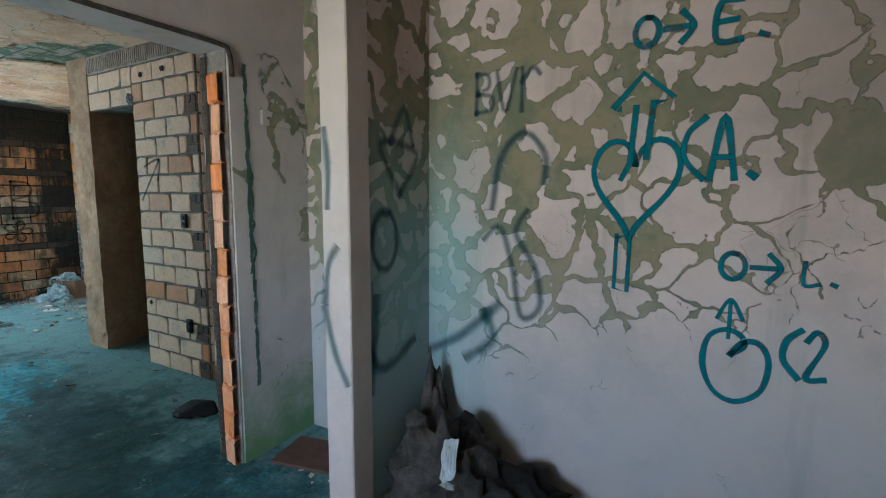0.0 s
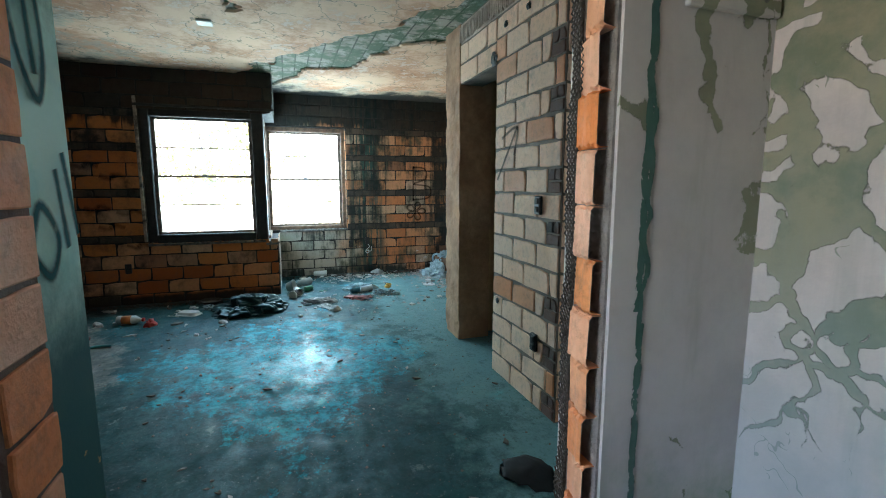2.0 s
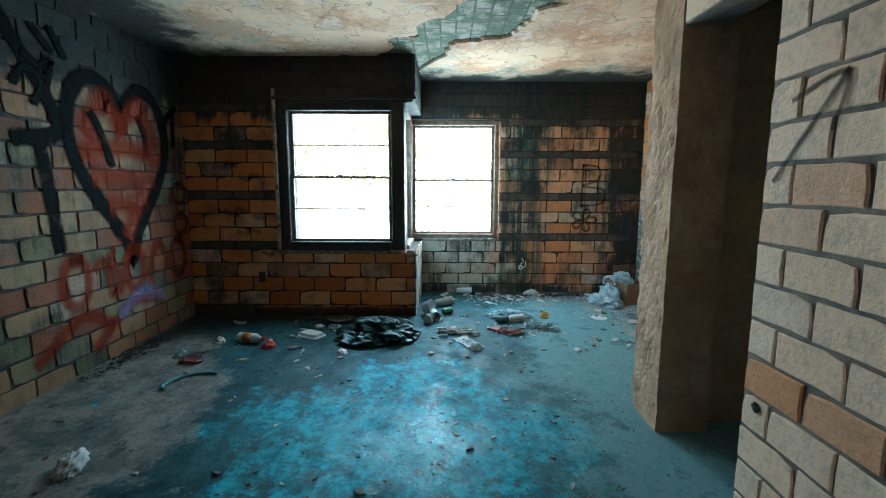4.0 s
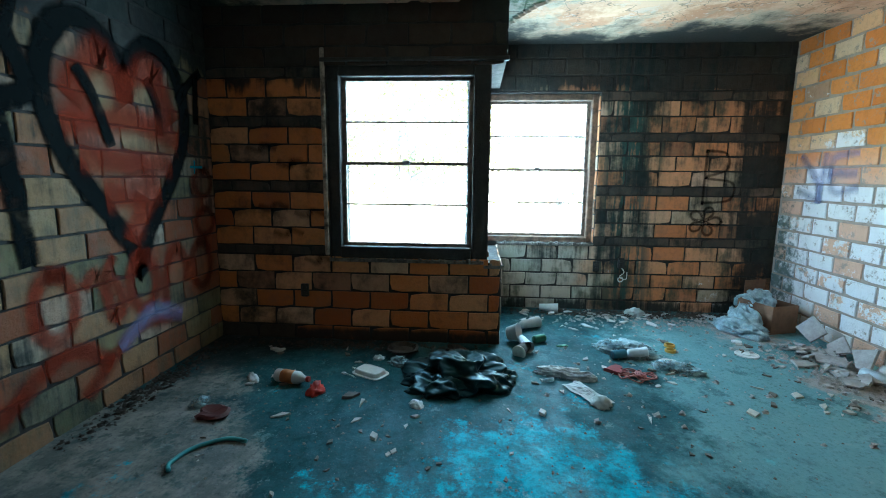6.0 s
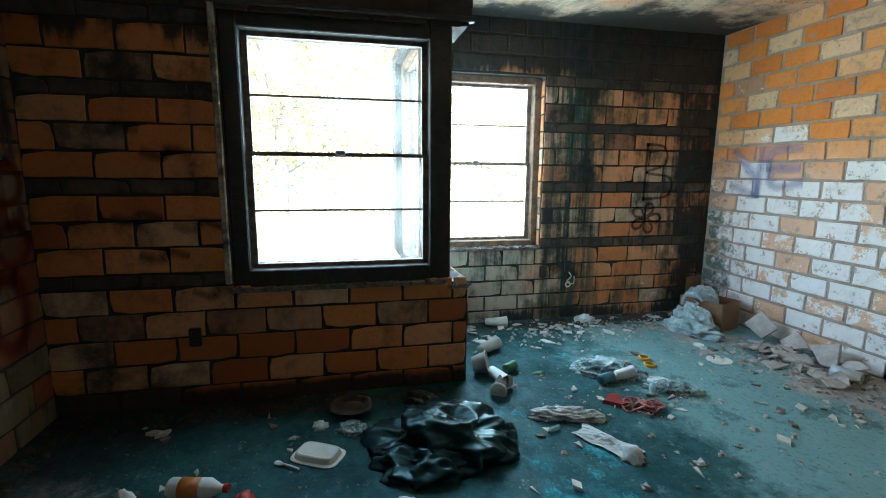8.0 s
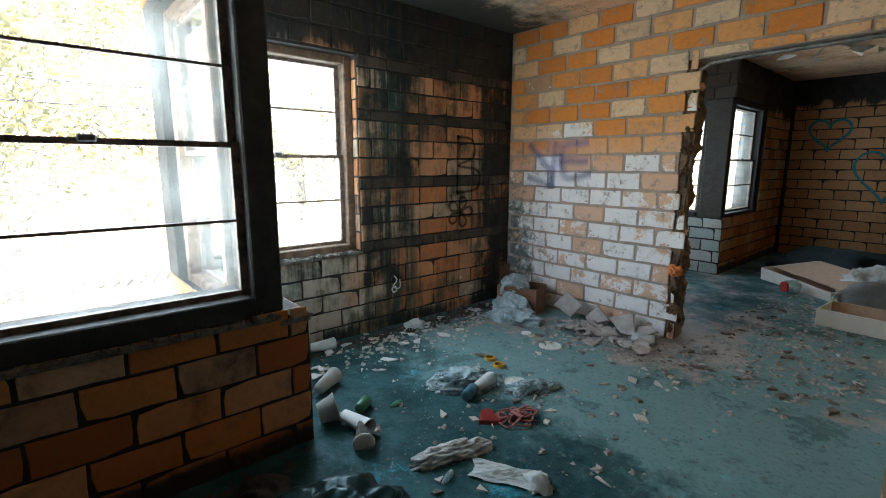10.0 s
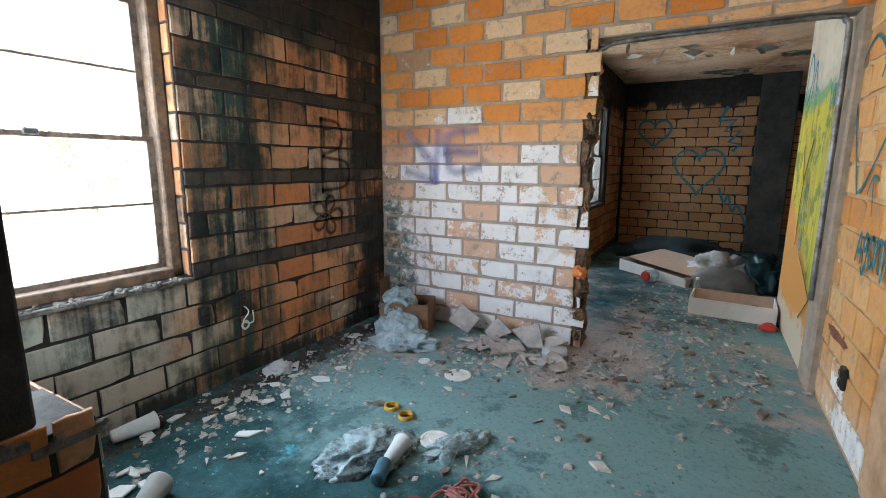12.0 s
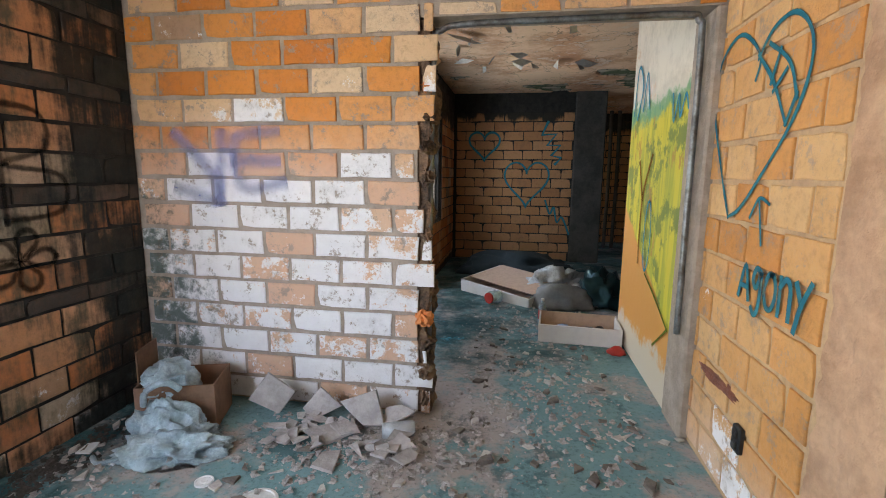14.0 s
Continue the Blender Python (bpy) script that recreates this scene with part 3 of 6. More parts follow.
wall_heart = slab("wall_south", XW1 - 0.3, XE0, YL - 0.2, YL, -0.3, H, MORTAR_DARK, "sooty brick wall with sprayed hearts", (), "x")
wall_white = slab("wall_north", XW2 - 0.25, XA, YN, YN + 0.2, -0.3, H, MORTAR_TAN, "brick wall with flaking white paint and a broken opening", [(-6.66, XA - 0.03, -0.3, 2.14)], "x")
wall_agony = slab("wall_written", XA, XA + 0.2, YD + 0.2, YN + 0.2, -0.3, H, MORTAR_WALL, "tan brick wall with sprayed writing", (), "y")
wall_door = slab("wall_doorway", XA, -3.315, YD, YD + 0.2, -0.3, H, MORTAR_BROWN, "cream brick wall with an empty doorway", [(-4.91, -4.17, -0.3, 2.2)], "x")
wall_e = slab("wall_partition", XE0, XE1, 0.235, 3.6, -0.3, H, PLASTER_PALE, "partition wall of plastered brick beside a door opening", [(0.235, 1.56, -0.3, 2.18)], "y")
wall_s = slab("wall_partition_south", XE0, XE1, YL, 0.235, -0.3, H, PLASTER_EDGE, "bare pinkish masonry beside the door opening", (), "y")
pier = slab("wall_pier", -2.93, XE0, -0.1, 0.10, 0, H, PLASTER_TEAL, "plastered pier with torn turquoise paint and scrawls", (), "x")
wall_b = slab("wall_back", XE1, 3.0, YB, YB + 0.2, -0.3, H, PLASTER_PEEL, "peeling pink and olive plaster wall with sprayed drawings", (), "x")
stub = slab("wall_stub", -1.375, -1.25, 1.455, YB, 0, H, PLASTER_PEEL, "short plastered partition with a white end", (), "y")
# this wall's opening is out of view, added to let in light
slab("wall_first_south", XE1, 3.0, YL - 0.2, YL, -0.3, H, PLASTER_PEEL, "unseen peeling plaster wall with an opening added for light", [(-1.7, -0.65, 0.9, 2.1)], "x")
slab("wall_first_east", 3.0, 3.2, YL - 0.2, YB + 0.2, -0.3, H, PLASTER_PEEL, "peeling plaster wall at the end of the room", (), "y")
slab("wall_recess_back", -3.32, XE0, 3.4, 3.6, -0.3, H, PLASTER_PALE, "worn plaster back wall of the recess", (), "x")
slab("wall_recess_side", -3.52, -3.32, YD + 0.2, 3.6, -0.3, H, PLASTER_BROWN, "brown plaster wall with turquoise paint left on it", (), "y")
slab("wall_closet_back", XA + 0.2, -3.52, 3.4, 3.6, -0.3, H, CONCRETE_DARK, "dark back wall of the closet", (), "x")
# room beyond the white wall
wall_cbay = slab("wall_beyond_bay", XW2 - 0.25, XW2, YN + 0.2, YS, -0.3, H, MORTAR_DARK, "sooty wall of the far bay with an added window", [(4.7, 5.9, 0.7, 2.2)], "y")
wall_cret = slab("wall_beyond_return", XW2, XW1 - 0.3, YR, YS, -0.3, H, MORTAR_DARK, "sooty return wall with a corner window", [(XW2, XW1 - 0.3, 0.72, 2.2)], "x")
wall_cw = slab("wall_beyond_west", XW1 - 0.3, XW1, YR, YC, -0.3, H, MORTAR_DARK, "fire-blackened brick wall with a window", [(YR, 7.5, 0.72, 2.2)], "y")
wall_far = slab("wall_beyond_north", XW1 - 0.3, -4.85, YC, YC + 0.2, -0.3, H, MORTAR_DARK, "dim brick wall with sprayed hearts", (), "x")
wall_green = slab("wall_beyond_east", -5.24, -5.08, YN + 0.2, 5.05, -0.3, H, PLASTER_MURAL, "plastered pier painted with a yellow and green tree", (), "y")
wall_fe = slab("wall_beyond_far_east", -3.2, -3.0, 3.6, 11.4, -0.3, H, MORTAR_DARK, "dim brick wall", (), "y")
wall_last = slab("wall_last", -7.5, -3.0, 11.2, 11.4, -0.3, H, MORTAR_DARK, "dim brick wall at the end", (), "x")
slab("wall_last_west", -7.5, -7.3, YC + 0.2, 11.2, -0.3, H, MORTAR_DARK, "dim brick wall with a window opening", [(9.4, 10.6, 0.8, 2.1)], "y")


def layer(x, y):
    """How far the ceiling's plaster hangs here: 1 where it holds, 0 where it has fallen."""
    ax, ay, bx, by = -7.4, 0.55, -4.5, 2.25
    k = max(0, min(1, ((x - ax) * (bx - ax) + (y - ay) * (by - ay)) / ((bx - ax) ** 2 + (by - ay) ** 2)))
    d = math.hypot(x - ax - k * (bx - ax), y - ay - k * (by - ay))
    w = noise.fractal(Vector((x * 1.3, y * 1.3, 4.0)), 1.0, 2.0, 6)
    v = noise.fractal(Vector((x * 0.6 + 3.1, y * 0.9 + 1.7, 0.3)), 1.0, 2.0, 6)
    return 0.0 if d + 0.3 * w < 0.26 + 0.12 * k or v < -0.42 else 1.0


def ceiling_mesh(name, x0, x1, y0, y1, label):
    nx, ny = int((x1 - x0) / 0.035), int((y1 - y0) / 0.035)
    verts, faces = [], []
    for j in range(ny + 1):
        for i in range(nx + 1):
            x, y = x0 + (x1 - x0) * i / nx, y0 + (y1 - y0) * j / ny
            sag = 0.012 * noise.noise(Vector((x * 2, y * 2, 7.0)))
            verts.append((x, y, H - 0.026 * layer(x, y) + 0.15 * sag * (1 - layer(x, y)) - 0.002))
    for j in range(ny):
        for i in range(nx):
            a = j * (nx + 1) + i
            faces.append((a, a + nx + 1, a + nx + 2, a + 1))
    me = bpy.data.meshes.new(name)
    me.from_pydata(verts, [], faces)
    me.materials.append(CEILING)
    return tagged(new(name, me), label, "ceiling", kind="structure")


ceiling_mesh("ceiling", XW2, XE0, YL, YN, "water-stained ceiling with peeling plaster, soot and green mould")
ceiling_mesh("ceiling_beyond", XW2, -3.2, YN + 0.2, 11.2, "pale ceiling with hanging paint flakes")
ceiling_mesh("ceiling_first_room", XE1, 3.0, YL, YB, "stained plaster ceiling")
bm = bmesh.new()
box(bm, XW2 - 0.3, 3.6, YL - 0.3, 11.5, H + 0.03, H + 0.25)
whole("roof", bm, CONCRETE, "flat concrete roof slab", "roof", kind="structure")


# ---- windows ----
def window(name, label, width, height, m, frame_mat, sash_mat, jamb=0.09, depth=0.16, low=0.1, high=0.1, left=None):
    """A four-light sash window; local x along the wall, y outwards, z up from the sill."""
    w = thing(name, label, "window", m, kind="structure")
    lj = jamb if left is None else left
    for x0, x1 in ((0, lj), (width - jamb, width)):
        bm = bmesh.new()
        box(bm, x0, x1, 0, depth, 0, height, 0.008)
        part("window_jamb", bm, frame_mat, w)
    for z0, z1, y0, nm in ((0, low * 0.6, -0.03, "window_sill"), (height - high * 0.7, height, 0.004, "window_head")):
        bm = bmesh.new()
        box(bm, lj - 0.002, width - jamb + 0.002, y0, depth - 0.004, z0, z1, 0.006)
        part(nm, bm, frame_mat, w)
    x0, x1, z0, z1 = lj, width - jamb, low * 0.6, height - high * 0.7
    mid = (z0 + z1) / 2
    t = 0.035
    for a, b, y in ((z0, mid + 0.012, 0.05), (mid - 0.012, z1, 0.085)):
        bm = bmesh.new()
        box(bm, x0, x0 + t, y, y + 0.03, a, b)
        box(bm, x1 - t, x1, y, y + 0.03, a, b)
        box(bm, x0 + t, x1 - t, y, y + 0.03, a, a + t * 0.7)
        box(bm, x0 + t, x1 - t, y, y + 0.03, b - t * 0.7, b)
        sash = part("sash", bm, sash_mat, w)
        bm = bmesh.new()
        box(bm, x0 + t, x1 - t, y + 0.005, y + 0.025, (a + b) / 2 - 0.006, (a + b) / 2 + 0.006)
        part("glazing_bar", bm, sash_mat, sash)
        for c, d in ((a + t * 0.7, (a + b) / 2 - 0.006), ((a + b) / 2 + 0.006, b - t * 0.7)):
            bm = bmesh.new()
            box(bm, x0 + t, x1 - t, y + 0.013, y + 0.016, c, d)
            pane = part("pane", bm, GLASS, sash)
            pane.visible_shadow = False
    bm = bmesh.new()
    box(bm, (x0 + x1) / 2 - 0.03, (x0 + x1) / 2 + 0.03, 0.03, 0.05, mid - 0.005, mid + 0.025, 0.006)
    part("sash_lock", bm, METAL, w, "small corroded sash lock")
    return w


window("window_1", "charred wooden sash window with four dusty panes", 1.29, 1.54, pose(XW1 - 0.015, -0.76, 0.70, 0, 0, 90), CHARRED, SASH, 0.135, 0.27, 0.16, 0.15, left=0.095)
window("window_2", "worn wooden sash window with rusty brown trim", 1.18, 1.50, pose(XW2 - 0.075, 0.46, 0.70, 0, 0, 90), OLD_WOOD, SASH, 0.065, 0.16, 0.09, 0.09)
window("window_3", "weathered sash window in the bay's return", 0.85, 1.58, pose(XW1 - 0.3, 0.52, 0.66, 0, 0, 180), OLD_WOOD, SASH, 0.065, 0.15, 0.09, 0.09)
window("window_4", "sooty corner window in the room beyond", 0.85, 1.48, pose(XW2, YR + 0.08, 0.72), CHARRED, SASH, 0.06)
window("window_5", "sooty sash window in the room beyond", 1.3, 1.48, pose(XW1 - 0.03, YR + 0.004, 0.72, 0, 0, 90), CHARRED, SASH, 0.08, 0.27, left=0.13)
# unseen window, mirrored from the near bay and added for light
window("window_6", "unseen sash window added in the far bay for light", 1.2, 1.5, pose(XW2 - 0.05, 4.7, 0.7, 0, 0, 90), CHARRED, SASH, 0.07)


# ---- shapes ----
def smooth_line(points, closed=False, steps=6):
    """A soft curve through a few points."""
    p = [Vector(q) for q in points]
    n = len(p)
    out = []
    for i in range(n if closed else n - 1):
        a, b, c, d = (p[(i - 1) % n], p[i], p[(i + 1) % n], p[(i + 2) % n]) if closed else (p[max(i - 1, 0)], p[i], p[i + 1], p[min(i + 2, n - 1)])
        for k in range(steps):
            t = k / steps
            out.append(0.5 * (2 * b + (c - a) * t + (2 * a - 5 * b + 4 * c - d) * t * t + (3 * b - a - 3 * c + d) * t ** 3))
    out.append(p[0] if closed else p[-1])
    return out


def tube(points, radius, sides=8, closed=False, steps=6, bm=None):
    bm = bm or bmesh.new()
    line = smooth_line(points, closed, steps) if steps else [Vector(q) for q in points]
    rings = []
    for i, c in enumerate(line):
        d = (line[min(i + 1, len(line) - 1)] - line[max(i - 1, 0)]).normalized()
        s = d.cross(Vector((0, 0, 1)) if abs(d.z) < 0.9 else Vector((1, 0, 0))).normalized()
        u = s.cross(d)
        rings.append([bm.verts.new(c + radius * (math.cos(a) * s + math.sin(a) * u)) for a in [2 * math.pi * k / sides for k in range(sides)]])
    for r, q in zip(rings, rings[1:]):
        for k in range(sides):
            bm.faces.new((r[k], r[(k + 1) % sides], q[(k + 1) % sides], q[k]))
    bm.faces.new(rings[0]), bm.faces.new(rings[-1])
    bmesh.ops.recalc_face_normals(bm, faces=bm.faces)
    return bm


def lathe(profile, sides=24, bm=None, squash=0.0, seed=0):
    """A turned shape from (radius, height) pairs; squash dents it."""
    bm = bm or bmesh.new()
    rings = []
    for r, z in profile:
        ring = []
        for k in range(sides):
            a = 2 * math.pi * k / sides
            f = 1 + squash * noise.noise(Vector((math.cos(a) * 1.5, math.sin(a) * 1.5, z * 18 + seed)))
            ring.append(bm.verts.new((r * f * math.cos(a), r * f * math.sin(a), z)))
        rings.append(ring)
    for p, q in zip(rings, rings[1:]):
        for k in range(sides):
            bm.faces.new((p[k], p[(k + 1) % sides], q[(k + 1) % sides], q[k]))
    bm.faces.new(list(reversed(rings[0]))), bm.faces.new(rings[-1])
    bmesh.ops.recalc_face_normals(bm, faces=bm.faces)
    return bm


def crumple(size, seed, sub=4, fold=0.35, freq=2.2, flat=0.0, rough=0.9):
    """A crumpled skin lying on the floor: a ball pushed in and out along folds and cut flat below."""
    bm = bmesh.new()
    bmesh.ops.create_icosphere(bm, subdivisions=sub, radius=1)
    for v in bm.verts:
        d = v.co.normalized()
        p = d * freq + Vector((seed * 3.7, seed * 1.3, 0))
        ridge = 1 - 2 * abs(noise.fractal(p, rough, 2.1, 4))
        wide = noise.noise(d * 1.2 + Vector((seed, 0, 5)))
        r = 1 + fold * (ridge - 0.5) + 0.25 * wide
        v.co = Vector((d.x * r * size[0], d.y * r * size[1], max(flat, d.z * r) * size[2]))
    return bm


def sheet(w, d, seed, lift=0.03, cells=18, ragged=0.25):
    """A thin crumpled sheet with an uneven edge, lying on the floor."""
    bm = bmesh.new()
    g = {}
    for j in range(cells + 1):
        for i in range(cells + 1):
            u, v = i / cells - 0.5, j / cells - 0.5
            e = 1 + ragged * noise.noise(Vector((u * 3, v * 3, seed)))
            h = lift * (0.55 + abs(noise.fractal(Vector((u * 5, v * 5, seed + 3)), 1.0, 2.0, 4)))
            g[i, j] = bm.verts.new((u * w * e, v * d * e, max(0.003, h * (1 - 1.6 * max(abs(u), abs(v))) + 0.004)))
    for j in range(cells):
        for i in range(cells):
            bm.faces.new((g[i, j], g[i + 1, j], g[i + 1, j + 1], g[i, j + 1]))
    return bm


def chunk(r, w, d, h):
    """One broken flat piece: an uneven polygon with thickness."""
    bm = bmesh.new()
    n = r.choice((3, 4, 4, 5))
    low, top = [], []
    for k in range(n):
        a = 2 * math.pi * (k + r.uniform(-0.3, 0.3)) / n
        f = r.uniform(0.6, 1.15)
        low.append(bm.verts.new((w * f * math.cos(a), d * f * math.sin(a), 0)))
        top.append(bm.verts.new((w * f * math.cos(a) * 0.94, d * f * math.sin(a) * 0.94, h * r.uniform(0.75, 1.0))))
    bm.faces.new(list(reversed(low))), bm.faces.new(top)
    for k in range(n):
        j = (k + 1) % n
        bm.faces.new((low[k], low[j], top[j], top[k]))
    bm.normal_update()
    return bm


# ---- concrete, trim and ironwork ----
bm = bmesh.new()
box(bm, XA - 0.012, -4.875, YD - 0.014, 2.46, 0, H)
bmesh.ops.subdivide_edges(bm, edges=[e for e in bm.edges if abs(e.verts[0].co.z - e.verts[1].co.z) > 1], cuts=110)
bmesh.ops.subdivide_edges(bm, edges=[e for e in bm.edges if abs(e.verts[0].co.z - e.verts[1].co.z) < 0.001], cuts=13, use_grid_fill=True)
for v in bm.verts:
    w = max(0, noise.fractal(v.co * 9, 0.8, 2.1, 5) + 0.12)
    v.co.x += (0.011 if v.co.x < -5.06 else -0.011) * w
    v.co.y += (0.011 if v.co.y < 2.3 else -0.011) * w
whole("concrete_column", bm, COLUMN, "rough chipped concrete column beside the doorway", "column", kind="structure")
bm = bmesh.new()
box(bm, -4.904, -3.31, YD - 0.004, YD + 0.1, 2.51, H - 0.004, 0.01)
r = random.Random(77)
for k in range(52):
    x = -4.87 + k * 0.03
    box(bm, x, x + r.uniform(0.012, 0.018), YD - 0.018, YD - 0.002, 2.52 + r.uniform(0, 0.02), H - 0.03 - r.uniform(0, 0.03))
whole("trim_beam", bm, CONCRETE, "ribbed concrete beam over the doorway", "beam", kind="structure")
bm = bmesh.new()
box(bm, -3.36, -3.3, YD + 0.03, YD + 0.29, 0, H - 0.004, 0.012)
whole("trim_jamb", bm, CONCRETE, "crumbling mortar edge of the brick wall", "wall edge", kind="structure")
bm = bmesh.new()
box(bm, -5.3, -4.84, YC - 0.06, YC + 0.22, 0, H - 0.01, 0.015)
whole("concrete_column", bm, CONCRETE_DARK, "dark mottled concrete column in the far wall", "column", kind="structure")
bm = bmesh.new()
box(bm, -1.39, -1.243, 1.438, 1.575, 0, H - 0.03, 0.006)
whole("trim_post", bm, PLASTER_WHITE, "off-white painted end board of the partition", "post", kind="structure")
bm = bmesh.new()
box(bm, XE0 + 0.052, XE0 + 0.066, 1.546, 1.562, 0, 2.18, 0.004)
bm2 = bmesh.new()
box(bm2, -2.312, -2.122, 1.552, 1.562, 0, 2.18)
whole("trim_jamb_mortar", bm2, MORTAR_EDGE, "grey mortar bed of the broken wall end", "wall edge", kind="structure")
bead = thing("corner_bead", "rusty metal lath bead at the broken wall end", "corner bead", kind="structure")
part("bead_spine", bm, RUST, bead)
for q in (0, 1):
    for e in (-0.016, 0.0, 0.016):
        part("lath_strand", tube([(XE0 + 0.058 + e + (0.008 if (k + q) % 2 else -0.008) + 0.006 * math.sin(k * 0.21), 1.537 + 0.004 * math.sin(k * 0.4 + q), k * 0.0175) for k in range(124)], 0.003, 5, steps=0), RUST, bead)
bm = bmesh.new()
box(bm, XA + 0.02, XA - 0.05, YN - 0.02, YN + 0.26, 0, 2.14, 0.012)
whole("trim_opening", bm, MORTAR_TAN, "rough concrete jamb of the broken opening", "jamb", kind="structure")
bm = tube([(-6.6, YN + 0.05, 0.45), (-6.6, YN + 0.05, 1.2), (-6.585, YN + 0.05, 2.0), (-6.55, YN + 0.05, 2.085), (-6.42, YN + 0.05, 2.115), (-5.9, YN + 0.05, 2.12), (-5.38, YN + 0.05, 2.12), (-5.315, YN + 0.05, 2.09), (-5.295, YN + 0.05, 2.0), (-5.29, YN + 0.05, 1.3), (-5.285, YN + 0.05, 0.55)], 0.016)
whole("conduit", bm, METAL, "bent steel conduit round the broken opening", "conduit", smooth=True)
for x, z0, z1 in ((-4.45, 0, 2.6), (-4.3, 0, 2.6), (-4.05, 0, 2.6)):
    bm = tube([(x, 10.4, z0), (x + 0.02, 10.42, 1.3), (x, 10.4, z1)], 0.035)
    whole("pipe", bm, CONCRETE_DARK, "dark upright pipe in the last room", "pipe", group="pipes in the last room", smooth=True)
CORE = plain("scorched_broken_core", (0.3, 0.17, 0.1), (0.05, 0.035, 0.03), 9, 0.9, 0.9, depth=0.02)
bm = bmesh.new()
box(bm, -6.67, -6.6, YN + 0.012, YN + 0.188, 0.004, 2.13)
bmesh.ops.subdivide_edges(bm, edges=[e for e in bm.edges if abs(e.verts[0].co.z - e.verts[1].co.z) > 1], cuts=90)
bmesh.ops.subdivide_edges(bm, edges=[e for e in bm.edges if abs(e.verts[0].co.z - e.verts[1].co.z) < 0.001], cuts=7, use_grid_fill=True)
for v in bm.verts:
    if v.co.x > -6.665:
        v.co.x += (v.co.x + 6.67) / 0.07 * (0.05 * noise.noise(Vector((0.3, v.co.y * 4, v.co.z * 5))) + 0.035 * abs(noise.fractal(v.co * 14, 0.9, 2.0, 4)))
part("broken_core", bm, CORE, wall_white, "scorched hollow core of the broken wall")
r = random.Random(14)
for k in range(13):
    bm = crumple((r.uniform(0.025, 0.05), r.uniform(0.05, 0.09), r.uniform(0.03, 0.055)), 80 + k, 3, 0.5, 2.0, -1.0)
    ob = part("broken_brick", bm, BRICK_JAMB if r.random() < 0.35 else CORE, wall_white)
    ob.matrix_basis = pose(-6.61 + r.uniform(-0.02, 0.015), YN + r.uniform(0.0, 0.12), 0.1 + k * 0.155, 0, 0, r.uniform(-30, 30))
bm = crumple((0.008, 0.17, 0.03), 97, 4, 0.5, 2.0, -1.0)
part("broken_brick", bm, plain("raw_red_brick", (0.3, 0.09, 0.05), (0.16, 0.05, 0.03), 14, 0.9, 0.9), wall_agony, "raw red broken course").matrix_basis = pose(XA - 0.008, 3.12, 0.46)
bm = tube([(XE1 + 0.012, 0.24, 2.2), (XE1 + 0.012, 0.9, 2.185), (XE1 + 0.012, 1.48, 2.19), (XE1 + 0.01, 1.56, 2.16), (XE1 + 0.008, 1.575, 2.05)], 0.012, 8)
whole("lintel_bead", bm, RUST, "dark bent metal edge round the door head", "corner bead", kind="structure", smooth=True)
# charred lintel board over the first window, painted light on the reveal's edge and broken sill mortar
bm = bmesh.new()
box(bm, XW1 - 0.02, XW1 + 0.03, -0.8, 0.66, 2.235, 2.265, 0.006)
whole("lintel_board", bm, CHARRED, "burnt board jutting out over the window", "board", kind="structure")
# daylight grazing the brick reveal, put into a strip's pale colour
bm = bmesh.new()
box(bm, XW1 - 0.03, XW1 + 0.02, -0.80, -0.765, 0.72, 2.34, 0.006)
whole("burnt_stile", bm, plain("lit_reveal_edge", (0.5, 0.42, 0.34), (0.03, 0.03, 0.03), 9, 0.9, 0.8), "upright strip beside the window, pale with the reveal's painted light", "board", kind="structure")


def ledge(name, x0, x1, y0, y1, z, label, seed):
    """A sill of broken mortar and grit."""
    r = random.Random(seed)
    bm = bmesh.new()
    n = 110
    for k in range(n):
        x, y = r.uniform(x0, x1), r.uniform(y0, y1)
        s = r.uniform(0.004, 0.015)
        m = Matrix.Translation((x, y, z + s * 0.3)) @ Euler((r.random() * 3, r.random() * 3, r.random() * 3)).to_matrix().to_4x4() @ Matrix.Diagonal((s * r.uniform(0.8, 1.8), s * r.uniform(0.8, 1.8), s, 1))
        bmesh.ops.create_icosphere(bm, subdivisions=1, radius=1, matrix=m)
    box(bm, x0, x1, y0, y1, z - 0.02, z + 0.006, 0.004)
    return whole(name, bm, MORTAR_PALE, label, "sill", kind="structure")


MORTAR_PALE = plain("crumbled_mortar", (0.24, 0.22, 0.2), (0.07, 0.065, 0.06), 20, 0.9, 0.8)
ledge("sill_mortar", XW1 - 0.02, XW1 + 0.03, -0.76, 0.5, 0.69, "broken mortar sill under the charred window", 3)
ledge("sill_corner", XW1 - 0.3, XW1 + 0.015, 0.5, YJ + 0.01, 0.655, "crumbled corner of the low wall", 5)
ledge("sill_bay", XW2 - 0.03, XW2 + 0.025, 0.66, 1.64, 0.69, "broken mortar sill under the bay window", 4)


# electrical boxes, cleat and hanging wire
BLACK = simple("black_plastic", (0.012, 0.012, 0.013), 0.45)
WHITE = simple("dirty_white_plastic", (0.7, 0.72, 0.72), 0.45, 0, 0.25, 12)


